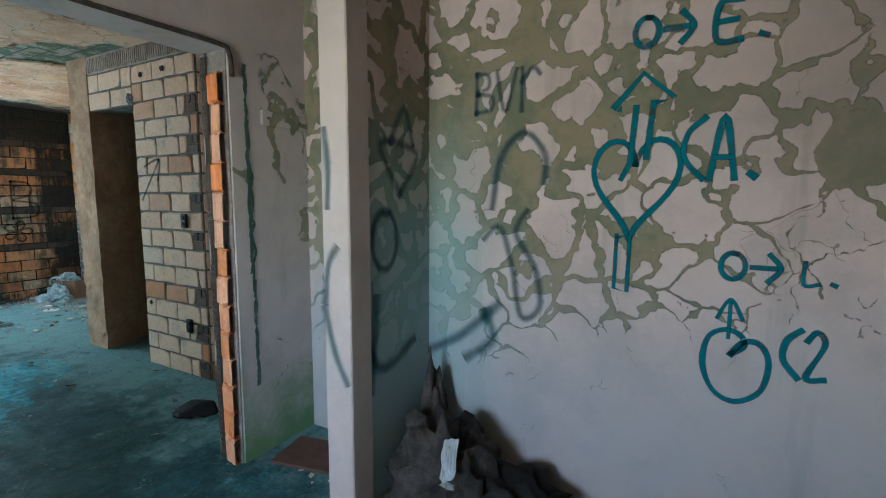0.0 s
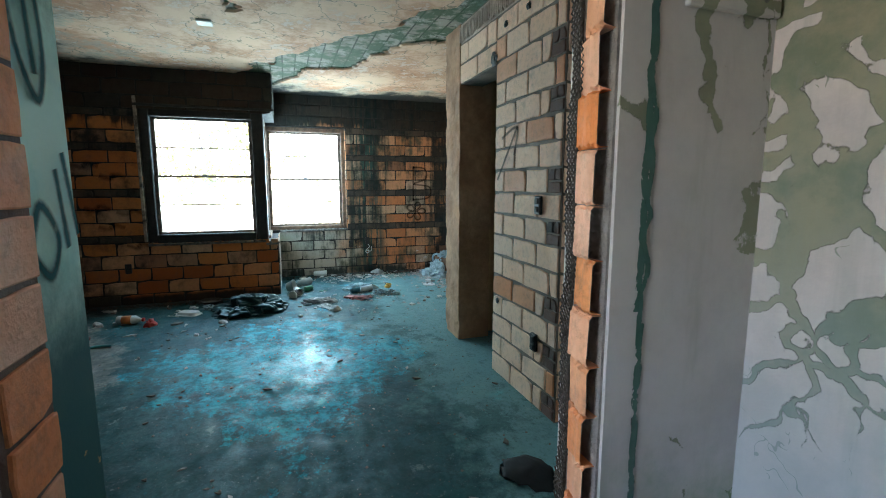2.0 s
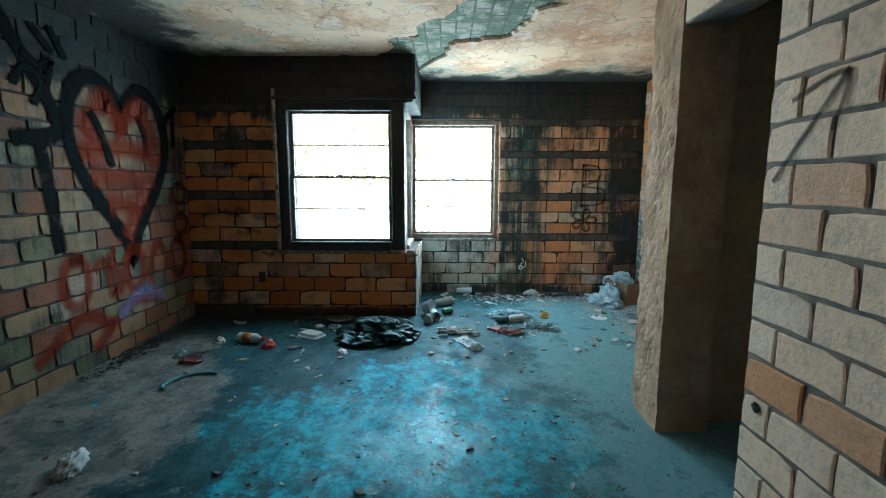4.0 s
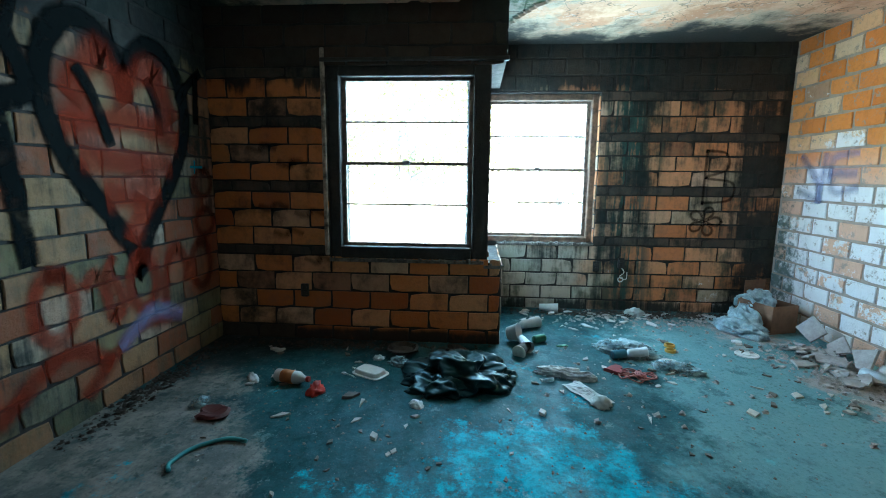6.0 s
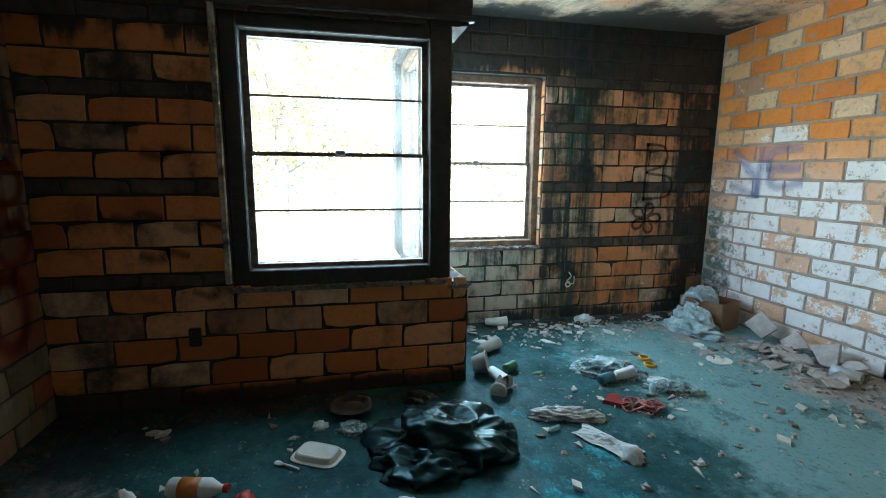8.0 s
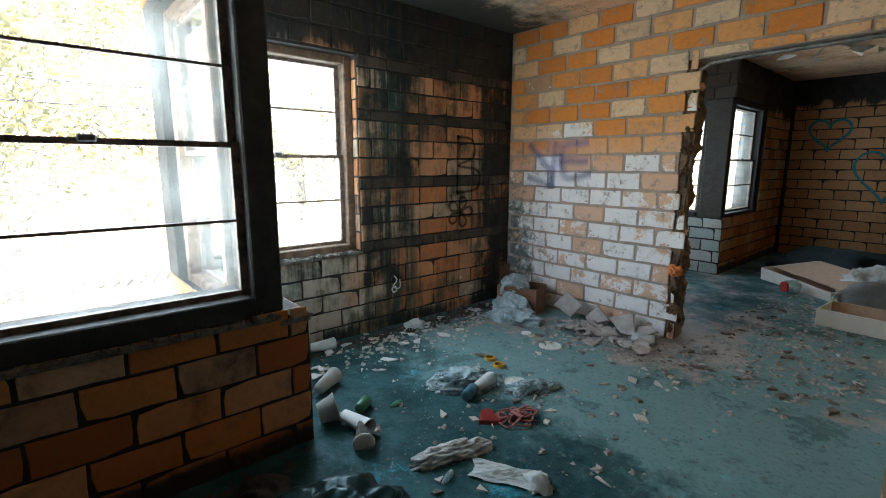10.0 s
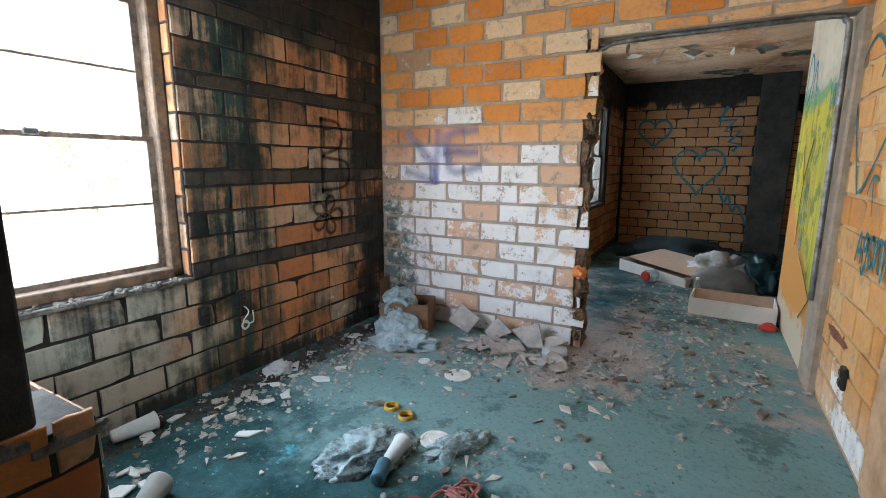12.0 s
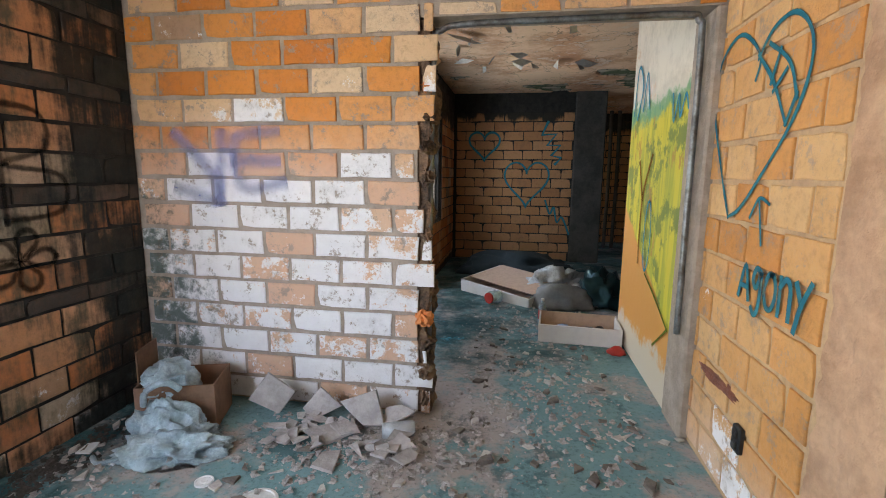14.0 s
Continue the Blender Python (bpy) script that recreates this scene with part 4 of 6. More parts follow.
def outlet_box(m):
    ob = thing("outlet_box", "open black electrical box set in brick", "outlet box", m, "outlet boxes in the walls")
    bm = bmesh.new()
    box(bm, -0.032, 0.032, -0.005, 0.02, -0.055, 0.055, 0.006)
    part("box_body", bm, BLACK, ob)
    bm = bmesh.new()
    for z in (-0.024, 0.024):
        box(bm, -0.02, 0.02, 0.018, 0.027, z - 0.017, z + 0.017, 0.006)
    part("receptacle", bm, CHARRED, ob, "burnt dark receptacle")
    return ob


first_box = outlet_box(pose(-3.53, YD - 0.011, 1.26, 0, 0, 180))
for m in (pose(-3.54, YD - 0.011, 0.42, 0, 0, 180), pose(XW1 + 0.011, -0.98, 0.42, 0, 0, -90), pose(XW2 + 0.011, 1.68, 0.46, 0, 0, -90), pose(XW2 + 0.011, 1.93, 0.5, 0, 0, -90), pose(XA - 0.011, 2.86, 0.33, 0, 0, 90)):
    copy_thing(first_box, m)
wire = thing("hanging_wire", "loose white wires hanging from a wall box", "wire", pose(XW2 + 0.02, 1.93, 0.46))
part("cable", tube([(0, 0, 0), (0.02, 0.03, -0.05), (0.03, -0.02, -0.1), (0.03, 0.05, -0.12), (0.02, 0.06, -0.05)], 0.004), WHITE, wire)
part("ring", tube([(0.03, 0.02, -0.13), (0.03, -0.01, -0.15), (0.03, -0.03, -0.12), (0.03, 0, -0.1)], 0.006, closed=True), WHITE, wire)
bm = bmesh.new()
box(bm, XE1, XE1 + 0.02, 1.74, 2.06, -0.04, 0.04, 0.004)
cleat = thing("shelf_cleat", "painted wooden shelf cleat nailed to plaster", "cleat", pose(0, 0, 1.87, 3.5, 0, 0))
cleat.matrix_world = Matrix.Translation((0, 0, 1.875))
part("strip", bm, PLASTER_PALE, cleat)
for y in (1.78, 2.0):
    part("nail", lathe([(0.008, 0), (0.008, 0.003)], 10), METAL, cleat).matrix_local = pose(XE1 + 0.02, y, 0.0, 0, 90, 0)
bm = bmesh.new()
box(bm, -5.45, -5.33, 0.15, 0.26, H - 0.045, H - 0.026, 0.004)
whole("ceiling_plate", bm, WHITE, "small white blanking plate on the ceiling", "plate")


# ---- sprayed writing ----
def spray_material(name, colour, solid=0.9, soft=0.3, ragged=0.14):
    k = Mat(name, 0.9, spec=0.08)
    uv = k.t.nodes.new("ShaderNodeUVMap")
    sp = k.t.nodes.new("ShaderNodeSeparateXYZ")
    k.t.links.new(uv.outputs[0], sp.inputs[0])
    d = k.math("ABSOLUTE", k.math("SUBTRACT", sp.outputs[1], 0.5))
    d = k.math("ADD", d, k.math("MULTIPLY", k.math("SUBTRACT", k.nz(50, 4) if ragged < 0.5 else k.nz(22, 8, 0.75), 0.5), ragged))
    a = k.step(d, 0.5 - soft, 0.5, solid, 0)
    a = k.math("MULTIPLY", a, k.step(k.nz(9, 5), 0.25, 0.5, 0.65, 1))
    return k.done(k.mix(k.nz(20), colour, tuple(v * 0.7 for v in colour)), alpha=a)


TEAL_SPRAY = spray_material("dark_teal_spray", (0.002, 0.17, 0.215), 0.98, 0.22)
FADED_SPRAY = spray_material("faded_blue_spray", (0.02, 0.15, 0.19), 0.6, 0.48)
BLACK_SPRAY = spray_material("black_spray", (0.006, 0.009, 0.01), 1.0, 0.24)
THIN_BLACK = spray_material("thin_black_spray", (0.02, 0.017, 0.017), 0.72, 0.4)
BLUE_SPRAY = spray_material("pale_violet_spray", (0.31, 0.35, 0.66), 0.46, 0.49)
RED_SPRAY = spray_material("red_spray", (0.3, 0.035, 0.016), 0.66, 0.42)
DARK_CRACK = spray_material("mouldy_crack", (0.08, 0.17, 0.14), 0.9, 0.08, 2.2)
GREEN_SPRAY = spray_material("green_spray", (0.1, 0.15, 0.015), 0.9, 0.35)
BROWN_SPRAY = spray_material("brown_spray", (0.3, 0.12, 0.02), 0.8, 0.35)
AQUA_SPRAY = spray_material("aqua_spray", (0.02, 0.3, 0.42), 0.95, 0.25)

GLYPHS = {
    "B": [[(0.1, 0), (0.12, 1)], [(0.12, 1), (0.7, 0.95), (0.75, 0.65), (0.15, 0.5), (0.95, 0.4), (0.9, 0.08), (0.1, 0.02)]],
    "E": [[(0.9, 1), (0.15, 0.95), (0.1, 0.05), (0.95, 0)], [(0.12, 0.5), (0.75, 0.52)]],
    "A": [[(0, 0), (0.5, 1), (1, 0)], [(0.2, 0.35), (0.8, 0.35)]],
    "L": [[(0.1, 1), (0.1, 0), (0.9, 0.05)]],
    "(": [[(0.9, 1), (0.2, 0.75), (0.1, 0.35), (0.9, 0)]],
    "2": [[(0.05, 0.8), (0.5, 1), (0.9, 0.75), (0.1, 0.05), (1, 0.05)]],
    "o": [[(0.5 + 0.45 * math.sin(0.6 * k), 0.5 + 0.5 * math.cos(0.6 * k)) for k in range(12)]],
    ".": [[(0.4, 0.08), (0.6, 0.02)]],
    "g": [[(0.85, 0.9), (0.4, 1), (0.15, 0.65), (0.5, 0.45), (0.85, 0.9), (0.8, -0.1), (0.5, -0.35), (0.2, -0.2)]],
    "n": [[(0.1, 0), (0.1, 1)], [(0.1, 0.75), (0.5, 1), (0.85, 0.8), (0.9, 0)]],
    "y": [[(0.05, 1), (0.5, 0.5)], [(1, 1.1), (0.5, 0.5), (0.2, -0.2)]],
    "v": [[(0, 1), (0.45, 0), (1, 1)]],
    "r": [[(0.1, 1), (0.1, 0)], [(0.1, 0.7), (0.6, 1), (0.95, 0.85)]],
    ">": [[(0, 0.5), (1, 0.5)], [(0.6, 1), (1, 0.5), (0.6, 0)]],
    "^": [[(0.5, 0), (0.5, 1)], [(0, 0.5), (0.5, 1), (1, 0.5)]],
    "T": [[(0, 0.15), (0.5, 1), (1, 0.2), (0.68, 0.22), (0.64, -1.1)], [(0, 0.15), (0.36, 0.2), (0.33, -0.9)]],
    "S": [[(0.1, 0.75), (0.35, 0.85), (0.55, 0.5), (0.7, 0.05), (0.98, 0.15), (0.9, 0.5), (0.6, 0.8), (0.75, 1)]],
    "U": [[(0.05, 0), (0.2, 0.7), (0.6, 1), (0.95, 0.7), (0.95, 0.35)]],
    "Z": [[(0.3, 1), (0.05, 0.7), (0.7, 0.72), (0.3, 0.45), (0.9, 0.45), (0.5, 0.2), (0.95, 0.15), (0.7, 0)]],
    "M": [[(0.05, 0.2), (0.3, 0.95), (0.45, 0.25), (0.65, 0.9), (0.75, 0.2), (0.95, 0.8)]],
    "I": [[(0.5, 0), (0.5, 1)]],
    "/": [[(0, 0), (1, 1)]],
    "\\": [[(0, 1), (1, 0)]],
    "#": [[(0, 0), (0.4, 1)], [(0.6, 0), (1, 0.9)], [(0.15, 0.35), (0.75, 0.3)], [(0.3, 0.7), (0.9, 0.65)]],
}


def heart_line(lean=0.0):
    pts = []
    for k in range(25):
        t = math.pi * 2 * k / 24
        x = 16 * math.sin(t) ** 3
        y = 13 * math.cos(t) - 5 * math.cos(2 * t) - 2 * math.cos(3 * t) - math.cos(4 * t)
        v = (y + 17) / 29
        pts.append((0.5 + x / 32 + lean * (v - 0.5), v))
    return pts


def flower_line():
    return [(0.5 + 0.5 * math.cos(a) * abs(math.cos(2.5 * a)) ** 0.5, 0.5 + 0.5 * math.sin(a) * abs(math.cos(2.5 * a)) ** 0.5) for a in [2 * math.pi * k / 40 for k in range(41)]]


SPRAYED = {}


def spray(name, label, material, along, plane, facing, u0, u1, z0, z1, lines, width, off=0.014, steps=6):
    """Strokes drawn in the box u0..u1, z0..z1 of a wall; u0 is where the reader's left is."""
    key = (along, plane)
    width = width * (1.35 if material is FADED_SPRAY else 1.0)
    drawing = thing(name, label, "graffiti")
    for line in lines:
        bm = bmesh.new()
        uv = bm.loops.layers.uv.new("UVMap")
        SPRAYED[key] = SPRAYED.get(key, 0) + 1
        o = plane + facing * (off + 0.0005 * (SPRAYED[key] % 20))
        pts = smooth_line([(u0 + (u1 - u0) * a, z0 + (z1 - z0) * b, 0) for a, b in line], steps=steps) if steps else [Vector((u0 + (u1 - u0) * a, z0 + (z1 - z0) * b, 0)) for a, b in line]
        prev = None
        for i, c in enumerate(pts):
            d = pts[min(i + 1, len(pts) - 1)] - pts[max(i - 1, 0)]
            d = d.normalized() if d.length else Vector((1, 0, 0))
            if i == 0:
                c = c - d * width * 0.3
            if i == len(pts) - 1:
                c = c + d * width * 0.3
            w = width * (0.9 + 0.25 * noise.noise(c * 9))
            n = Vector((-d.y, d.x, 0)) * w * 0.5
            pair = [bm.verts.new((q.x, o, q.y) if along == "x" else (o, q.x, q.y)) for q in (c - n, c + n)]
            if prev:
                f = bm.faces.new((prev[0], pair[0], pair[1], prev[1]))
                for loop, v in zip(f.loops, (0, 0, 1, 1)):
                    loop[uv].uv = (0, v)
            prev = pair
        part("stroke", bm, material, drawing)
    return drawing


def word(text, boxes=None):
    """Lines of a short word, its letters side by side in a unit box."""
    out = []
    n = len(text)
    for i, ch in enumerate(text):
        for line in GLYPHS[ch]:
            out.append([((i + 0.08 + 0.84 * a) / n, b) for a, b in line])
    return out


# first room, on the peeling wall
W = ("x", YB, -1)
spray("graffiti_heart", "dark teal sprayed heart on a long stem", TEAL_SPRAY, *W, -0.43, -0.1, 1.28, 1.69, [heart_line(0.06)], 0.032, 0.004, 2)
spray("graffiti_arrow", "dark teal block arrow growing out of a heart", TEAL_SPRAY, *W, -0.36, -0.13, 1.82, 1.95, [[(0.12, 0.0), (0, 0.0), (0.5, 1), (1, 0.2), (0.68, 0.1)], [(0.68, 0.1), (0.6, -1.55)], [(0.4, 0.0), (0.34, -1.7), (0.2, -2.2)]], 0.032, 0.004, 0)
spray("graffiti_lines", "two short teal strokes under a heart", TEAL_SPRAY, *W, -0.335, -0.265, 1.06, 1.3, [[(0.2, 1), (0.15, 0.05), (0.9, 0.0), (0.95, 1), (0.2, 0.95)]], 0.022, 0.004, 0)
spray("graffiti_writing", "teal sprayed bracket and letter A", TEAL_SPRAY, *W, -0.1, 0.19, 1.53, 1.76, word("(A."), 0.032, 0.004)
spray("graffiti_writing", "teal sprayed circle and arrow", TEAL_SPRAY, *W, -0.3, -0.07, 2.05, 2.16, word("o>"), 0.032, 0.004)
spray("graffiti_writing", "teal sprayed letter E", TEAL_SPRAY, *W, -0.02, 0.2, 2.03, 2.17, word("E."), 0.03, 0.004)
spray("graffiti_writing", "teal sprayed circle and arrow", TEAL_SPRAY, *W, 0.05, 0.26, 1.15, 1.25, word("o>"), 0.027, 0.004)
spray("graffiti_writing", "teal sprayed letter L", TEAL_SPRAY, *W, 0.31, 0.44, 1.15, 1.23, word("L."), 0.022, 0.004)
spray("graffiti_heart", "small round teal sprayed heart", TEAL_SPRAY, *W, 0.025, 0.24, 0.67, 0.95, [[(0.45, 0.68), (0.62, 0.8), (0.55, 0.95), (0.3, 1.0), (0.05, 0.85), (0.0, 0.45), (0.2, 0.1), (0.55, 0.0), (0.9, 0.2), (1.0, 0.6), (0.85, 0.85), (0.6, 0.85), (0.42, 0.66)]], 0.03, 0.004)
spray("graffiti_arrow", "small teal arrow pointing up", TEAL_SPRAY, *W, 0.055, 0.155, 0.92, 1.07, word("^"), 0.02, 0.004)
spray("graffiti_writing", "teal sprayed bracket and figure 2", TEAL_SPRAY, *W, 0.27, 0.41, 0.8, 0.98, word("(2"), 0.029, 0.004)
spray("graffiti_writing", "faded blue sprayed letters", FADED_SPRAY, *W, -1.0, -0.66, 1.85, 2.03, word("Bvr"), 0.03, 0.004)
spray("graffiti_swirl", "faded blue sprayed arch", FADED_SPRAY, *W, -0.93, -0.6, 1.41, 1.75, word("U"), 0.045, 0.004)
spray("graffiti_swirl", "faded blue sprayed loop", FADED_SPRAY, *W, -0.99, -0.61, 0.87, 1.39, word("S"), 0.045, 0.004)
spray("graffiti_swirl", "broad faded teal smear", FADED_SPRAY, *W, -1.24, -0.86, 0.5, 0.93, [[(0, 0.35), (0.5, 0.6), (1, 1)], [(0.85, 0.9), (0.95, 0.6), (0.6, 0.35)]], 0.07, 0.004)
P = ("y", -1.25, 1)
spray("graffiti_swirl", "faded teal ring on the partition", FADED_SPRAY, *P, 1.56, 1.8, 1.13, 1.39, word("o"), 0.05, 0.004)
spray("graffiti_swirl", "faded teal triangle on the partition", FADED_SPRAY, *P, 1.62, 1.98, 1.47, 1.86, [[(0.5, 0), (0.1, 0.55), (0.9, 0.5), (0.5, 0)], [(0.3, 0.6), (0.6, 1), (0.8, 0.62)]], 0.05, 0.004)
spray("graffiti_swirl", "faded teal strokes low on the partition", FADED_SPRAY, *P, 1.47, 1.95, 0.6, 1.0, [[(0, 0.9), (0.35, 0.2), (0.9, 0.35)], [(0.3, 1), (0.2, 0.0)]], 0.07, 0.004)
Q = ("x", 1.44, -1)
spray("graffiti_stroke", "blue-teal spray stroke on the white post", FADED_SPRAY, *Q, -1.38, -1.3, 1.42, 1.72, [[(0.2, 1), (0.4, 0.5), (0.3, 0)]], 0.045, 0.004)
spray("graffiti_stroke", "blue-teal spray stroke on the white post", FADED_SPRAY, *Q, -1.38, -1.3, 1.02, 1.24, [[(0.8, 1), (0.3, 0.7), (0.0, 0)]], 0.05, 0.004)
spray("graffiti_stroke", "blue-teal spray stroke on the white post", FADED_SPRAY, *Q, -1.38, -1.27, 0.68, 0.98, [[(0, 1), (0.45, 0.4), (1, 0)]], 0.05, 0.004)
for top, low, side, width in ((2.12, 1.05, 0.0, 0.03), (1.6, 0.95, 0.015, 0.02), (1.0, 0.42, 0.01, 0.028)):
    n = int((top - low) / 0.05)
    spray("plaster_crack", "mouldy green crack where paint has peeled off", DARK_CRACK, "y", XE1, 1, 1.65 + side, 1.67 + side, low, top, [[(1.2 * noise.noise(Vector((q * 7, side * 9, top))), 1 - q / n) for q in range(n + 1)]], width, 0.004, 3)
# wall with the word
G = ("y", XA, -1)
spray("graffiti_heart", "thin teal sprayed heart on tan brick", TEAL_SPRAY, *G, 3.42, 2.69, 1.19, 1.95, [[(0.5, 0.72), (0.52, 0.84), (0.27, 1.0), (0.03, 0.9), (0.0, 0.62), (0.17, 0.28), (0.34, 0.0)], [(0.34, 0.0), (0.48, 0.06), (0.68, 0.24), (0.89, 0.46), (0.99, 0.66), (0.97, 0.83), (0.82, 0.95), (0.63, 0.93), (0.51, 0.82)]], 0.025)
spray("graffiti_ladder", "small teal ladder inside a heart", TEAL_SPRAY, *G, 3.05, 2.75, 1.54, 1.86, [[(0, 0.9), (0.43, 0.53), (0.83, 0)], [(0.27, 0.97), (0.77, 0.66), (1.0, 0.25)], [(0.47, 0.4), (0.73, 0.6)], [(0.4, 0.5), (0.55, 0.85)], [(0.83, 0.0), (1.0, 0.3)]], 0.024)
spray("graffiti_arrow", "small teal arrow on tan brick", TEAL_SPRAY, *G, 2.97, 2.83, 1.11, 1.28, [[(0.75, 0), (0.4, 1)], [(0, 0.55), (0.4, 1), (0.95, 0.9)]], 0.019)
spray("graffiti_writing", "the word Agony in teal spray", TEAL_SPRAY, *G, 3.0, 2.52, 0.89, 1.02, word("Agony"), 0.032)
# blackened walls
S = ("x", YL, 1)
spray("graffiti_heart", "large black sprayed heart on sooty brick", BLACK_SPRAY, *S, -5.72, -6.86, 0.74, 2.2, [heart_line(0.0)], 0.18, steps=2)
spray("graffiti_stroke", "broad black sprayed strokes beside a heart", BLACK_SPRAY, *S, -5.1, -5.75, 0.8, 2.4, [[(0.3, 1), (0.85, 0.62), (0.35, 0.55)], [(0.6, 0.5), (0.7, 0.1)]], 0.15)
spray("graffiti_fill", "red sprayed fill inside a black heart", RED_SPRAY, *S, -5.8, -6.78, 0.9, 2.1, [[(0.12, 0.78), (0.3, 0.95), (0.45, 0.8)], [(0.55, 0.85), (0.75, 0.95), (0.9, 0.75)], [(0.1, 0.62), (0.5, 0.66), (0.9, 0.6)], [(0.2, 0.46), (0.5, 0.44), (0.8, 0.44)], [(0.35, 0.28), (0.66, 0.3)], [(0.48, 0.1), (0.55, 0.2)]], 0.3)
spray("graffiti_curls", "black sprayed curls above a heart", BLACK_SPRAY, *S, -5.3, -5.75, 1.9, 2.42, [[(0.1, 0.25), (0.3, 0.45), (0.55, 0.3), (0.4, 0.05)], [(0.3, 0.6), (0.55, 0.5), (0.75, 0.6), (0.6, 0.2)], [(0.5, 0.95), (0.75, 0.75)], [(0.8, 1.0), (1.0, 0.72)]], 0.08)
spray("graffiti_stroke", "black sprayed horn strokes beside a heart", BLACK_SPRAY, *S, -6.8, -7.1, 1.62, 2.12, [[(0, 0.55), (0.4, 0.8), (0.85, 1)], [(0.7, 0.9), (0.62, 0.3)]], 0.1)
spray("graffiti_stroke", "small blue sprayed mark on brick", AQUA_SPRAY, *S, -6.88, -7.02, 1.38, 1.46, [[(0, 0.5), (1, 0.5)], [(0.3, 0), (0.35, 1)]], 0.03)
NAVY_SPRAY = spray_material("dim_blue_spray", (0.012, 0.06, 0.09), 0.5, 0.48, 0.6)
for y0, z0 in ((-1.4, 1.52), (-1.15, 1.4), (-1.32, 1.05), (-1.02, 1.0), (-1.2, 0.84), (-0.95, 0.62)):
    spray("graffiti_smudge", "dim blue sprayed smudge on blackened brick", NAVY_SPRAY, "y", XW1, 1, y0, y0 + 0.2, z0, z0 + 0.12, [[(0, 0.5), (0.4, 0.3), (0.6, 0.7), (1, 0.5)]], 0.09)
spray("graffiti_smear", "grey-blue sprayed smear low on brick", BLUE_SPRAY, *S, -6.1, -6.6, 0.3, 0.5, [[(0, 0.2), (0.5, 0.8), (1, 0.4)]], 0.2)
spray("graffiti_stroke", "two black marks inside a heart", BLACK_SPRAY, *S, -5.95, -6.65, 1.55, 1.95, [[(0, 0.9), (0.12, 0.6), (0.25, 0.0)], [(0.78, 1), (0.88, 0.7), (0.9, 0.25)]], 0.1)
spray("graffiti_writing", "smudged red sprayed loops low on the brick", RED_SPRAY, *S, -5.5, -7.1, 0.5, 0.85, word("oSoUo"), 0.15)
spray("graffiti_writing", "red sprayed rings on the brick", RED_SPRAY, *S, -6.9, -7.15, 0.9, 1.4, [[(a, b * 0.4 + 0.6) for a, b in GLYPHS["o"][0]], [(a, b * 0.4) for a, b in GLYPHS["o"][0]]], 0.1)
spray("graffiti_writing", "rust-red smears along the wall's foot", RED_SPRAY, *S, -5.3, -6.6, 0.12, 0.45, [[(0, 0.3), (0.3, 0.9), (0.5, 0.5)], [(0.4, 0.1), (0.7, 0.8), (1, 0.7)]], 0.17)
T = ("y", XW2, 1)
spray("graffiti_writing", "black sprayed letter B on sooty brick", THIN_BLACK, *T, 2.62, 3.0, 1.12, 1.64, word("B"), 0.045)
spray("graffiti_flower", "black sprayed flower on sooty brick", THIN_BLACK, *T, 2.56, 2.88, 0.8, 1.09, [flower_line()], 0.045, steps=2)
spray("graffiti_writing", "pale violet sprayed letters on white brick", BLUE_SPRAY, "x", YN, -1, -8.06, -7.4, 1.2, 1.6, [[(0, 0.9), (0.3, 0.4), (0.38, 0)], [(0.38, 0), (0.42, 0.9)], [(0.9, 0.95), (0.55, 0.85), (0.6, 0.2), (0.95, 0.25)], [(0.55, 0.55), (0.9, 0.55)], [(0, 0.15), (0.3, 0.0)]], 0.13)
D = ("x", YD, -1)
spray("graffiti_arrow", "black sprayed arrow on cream brick", THIN_BLACK, *D, -4.1, -3.8, 1.42, 1.74, [[(0, 0), (0.9, 1)], [(0.2, 0.85), (0.9, 1), (0.8, 0.5)]], 0.035)
spray("graffiti_writing", "black scrawl on brown plaster", BLACK_SPRAY, "y", -3.32, 1, 2.48, 2.8, 0.9, 1.65, [[(0, 1), (0.2, 0.5), (0.9, 0.6), (0.3, 0.75)], [(0.1, 0.45), (0.5, 0.0), (0.9, 0.3)], [(0.3, 0.9), (0.5, 0.3)], [(0.6, 1.0), (0.7, 0.4), (0.4, 0.2)]], 0.035, 0.004)
DEEP_SPRAY = spray_material("deep_teal_spray", (0.006, 0.1, 0.11), 0.92, 0.42)
spray("graffiti_writing", "dark green scrawl on turquoise paint", DEEP_SPRAY, "x", 0.10, 1, -2.36, -2.93, 1.12, 1.98, [[(0, 0.82), (0.2, 0.74), (0.36, 0.44)], [(0, 0.55), (0.22, 0.33)], [(0.16, 0.96), (0.36, 0.85), (0.4, 0.5)], [(0.46, 0.92), (0.55, 0.7), (0.7, 0.58), (0.79, 0.74), (0.76, 0.96)], [(0.64, 0.95), (0.68, 0.68)], [(0.45, 0.1), (0.58, 0.24), (0.74, 0.12), (0.62, 0.0), (0.45, 0.1)], [(0.78, 0.34), (0.84, 0.1)], [(0.88, 0.4), (0.97, 0.14)]], 0.055, 0.004)
F = ("x", YC, -1)
spray("graffiti_heart", "blue sprayed heart on dim brick", AQUA_SPRAY, *F, -6.36, -5.66, 0.86, 1.58, [heart_line()], 0.045, steps=2)
spray("graffiti_heart", "small blue sprayed heart on dim brick", AQUA_SPRAY, *F, -6.94, -6.45, 1.6, 2.05, [heart_line()], 0.05, steps=2)
spray("graffiti_zigzag", "blue sprayed zigzag on dim brick", AQUA_SPRAY, *F, -5.84, -5.44, 1.56, 2.2, word("Z"), 0.07, steps=0)
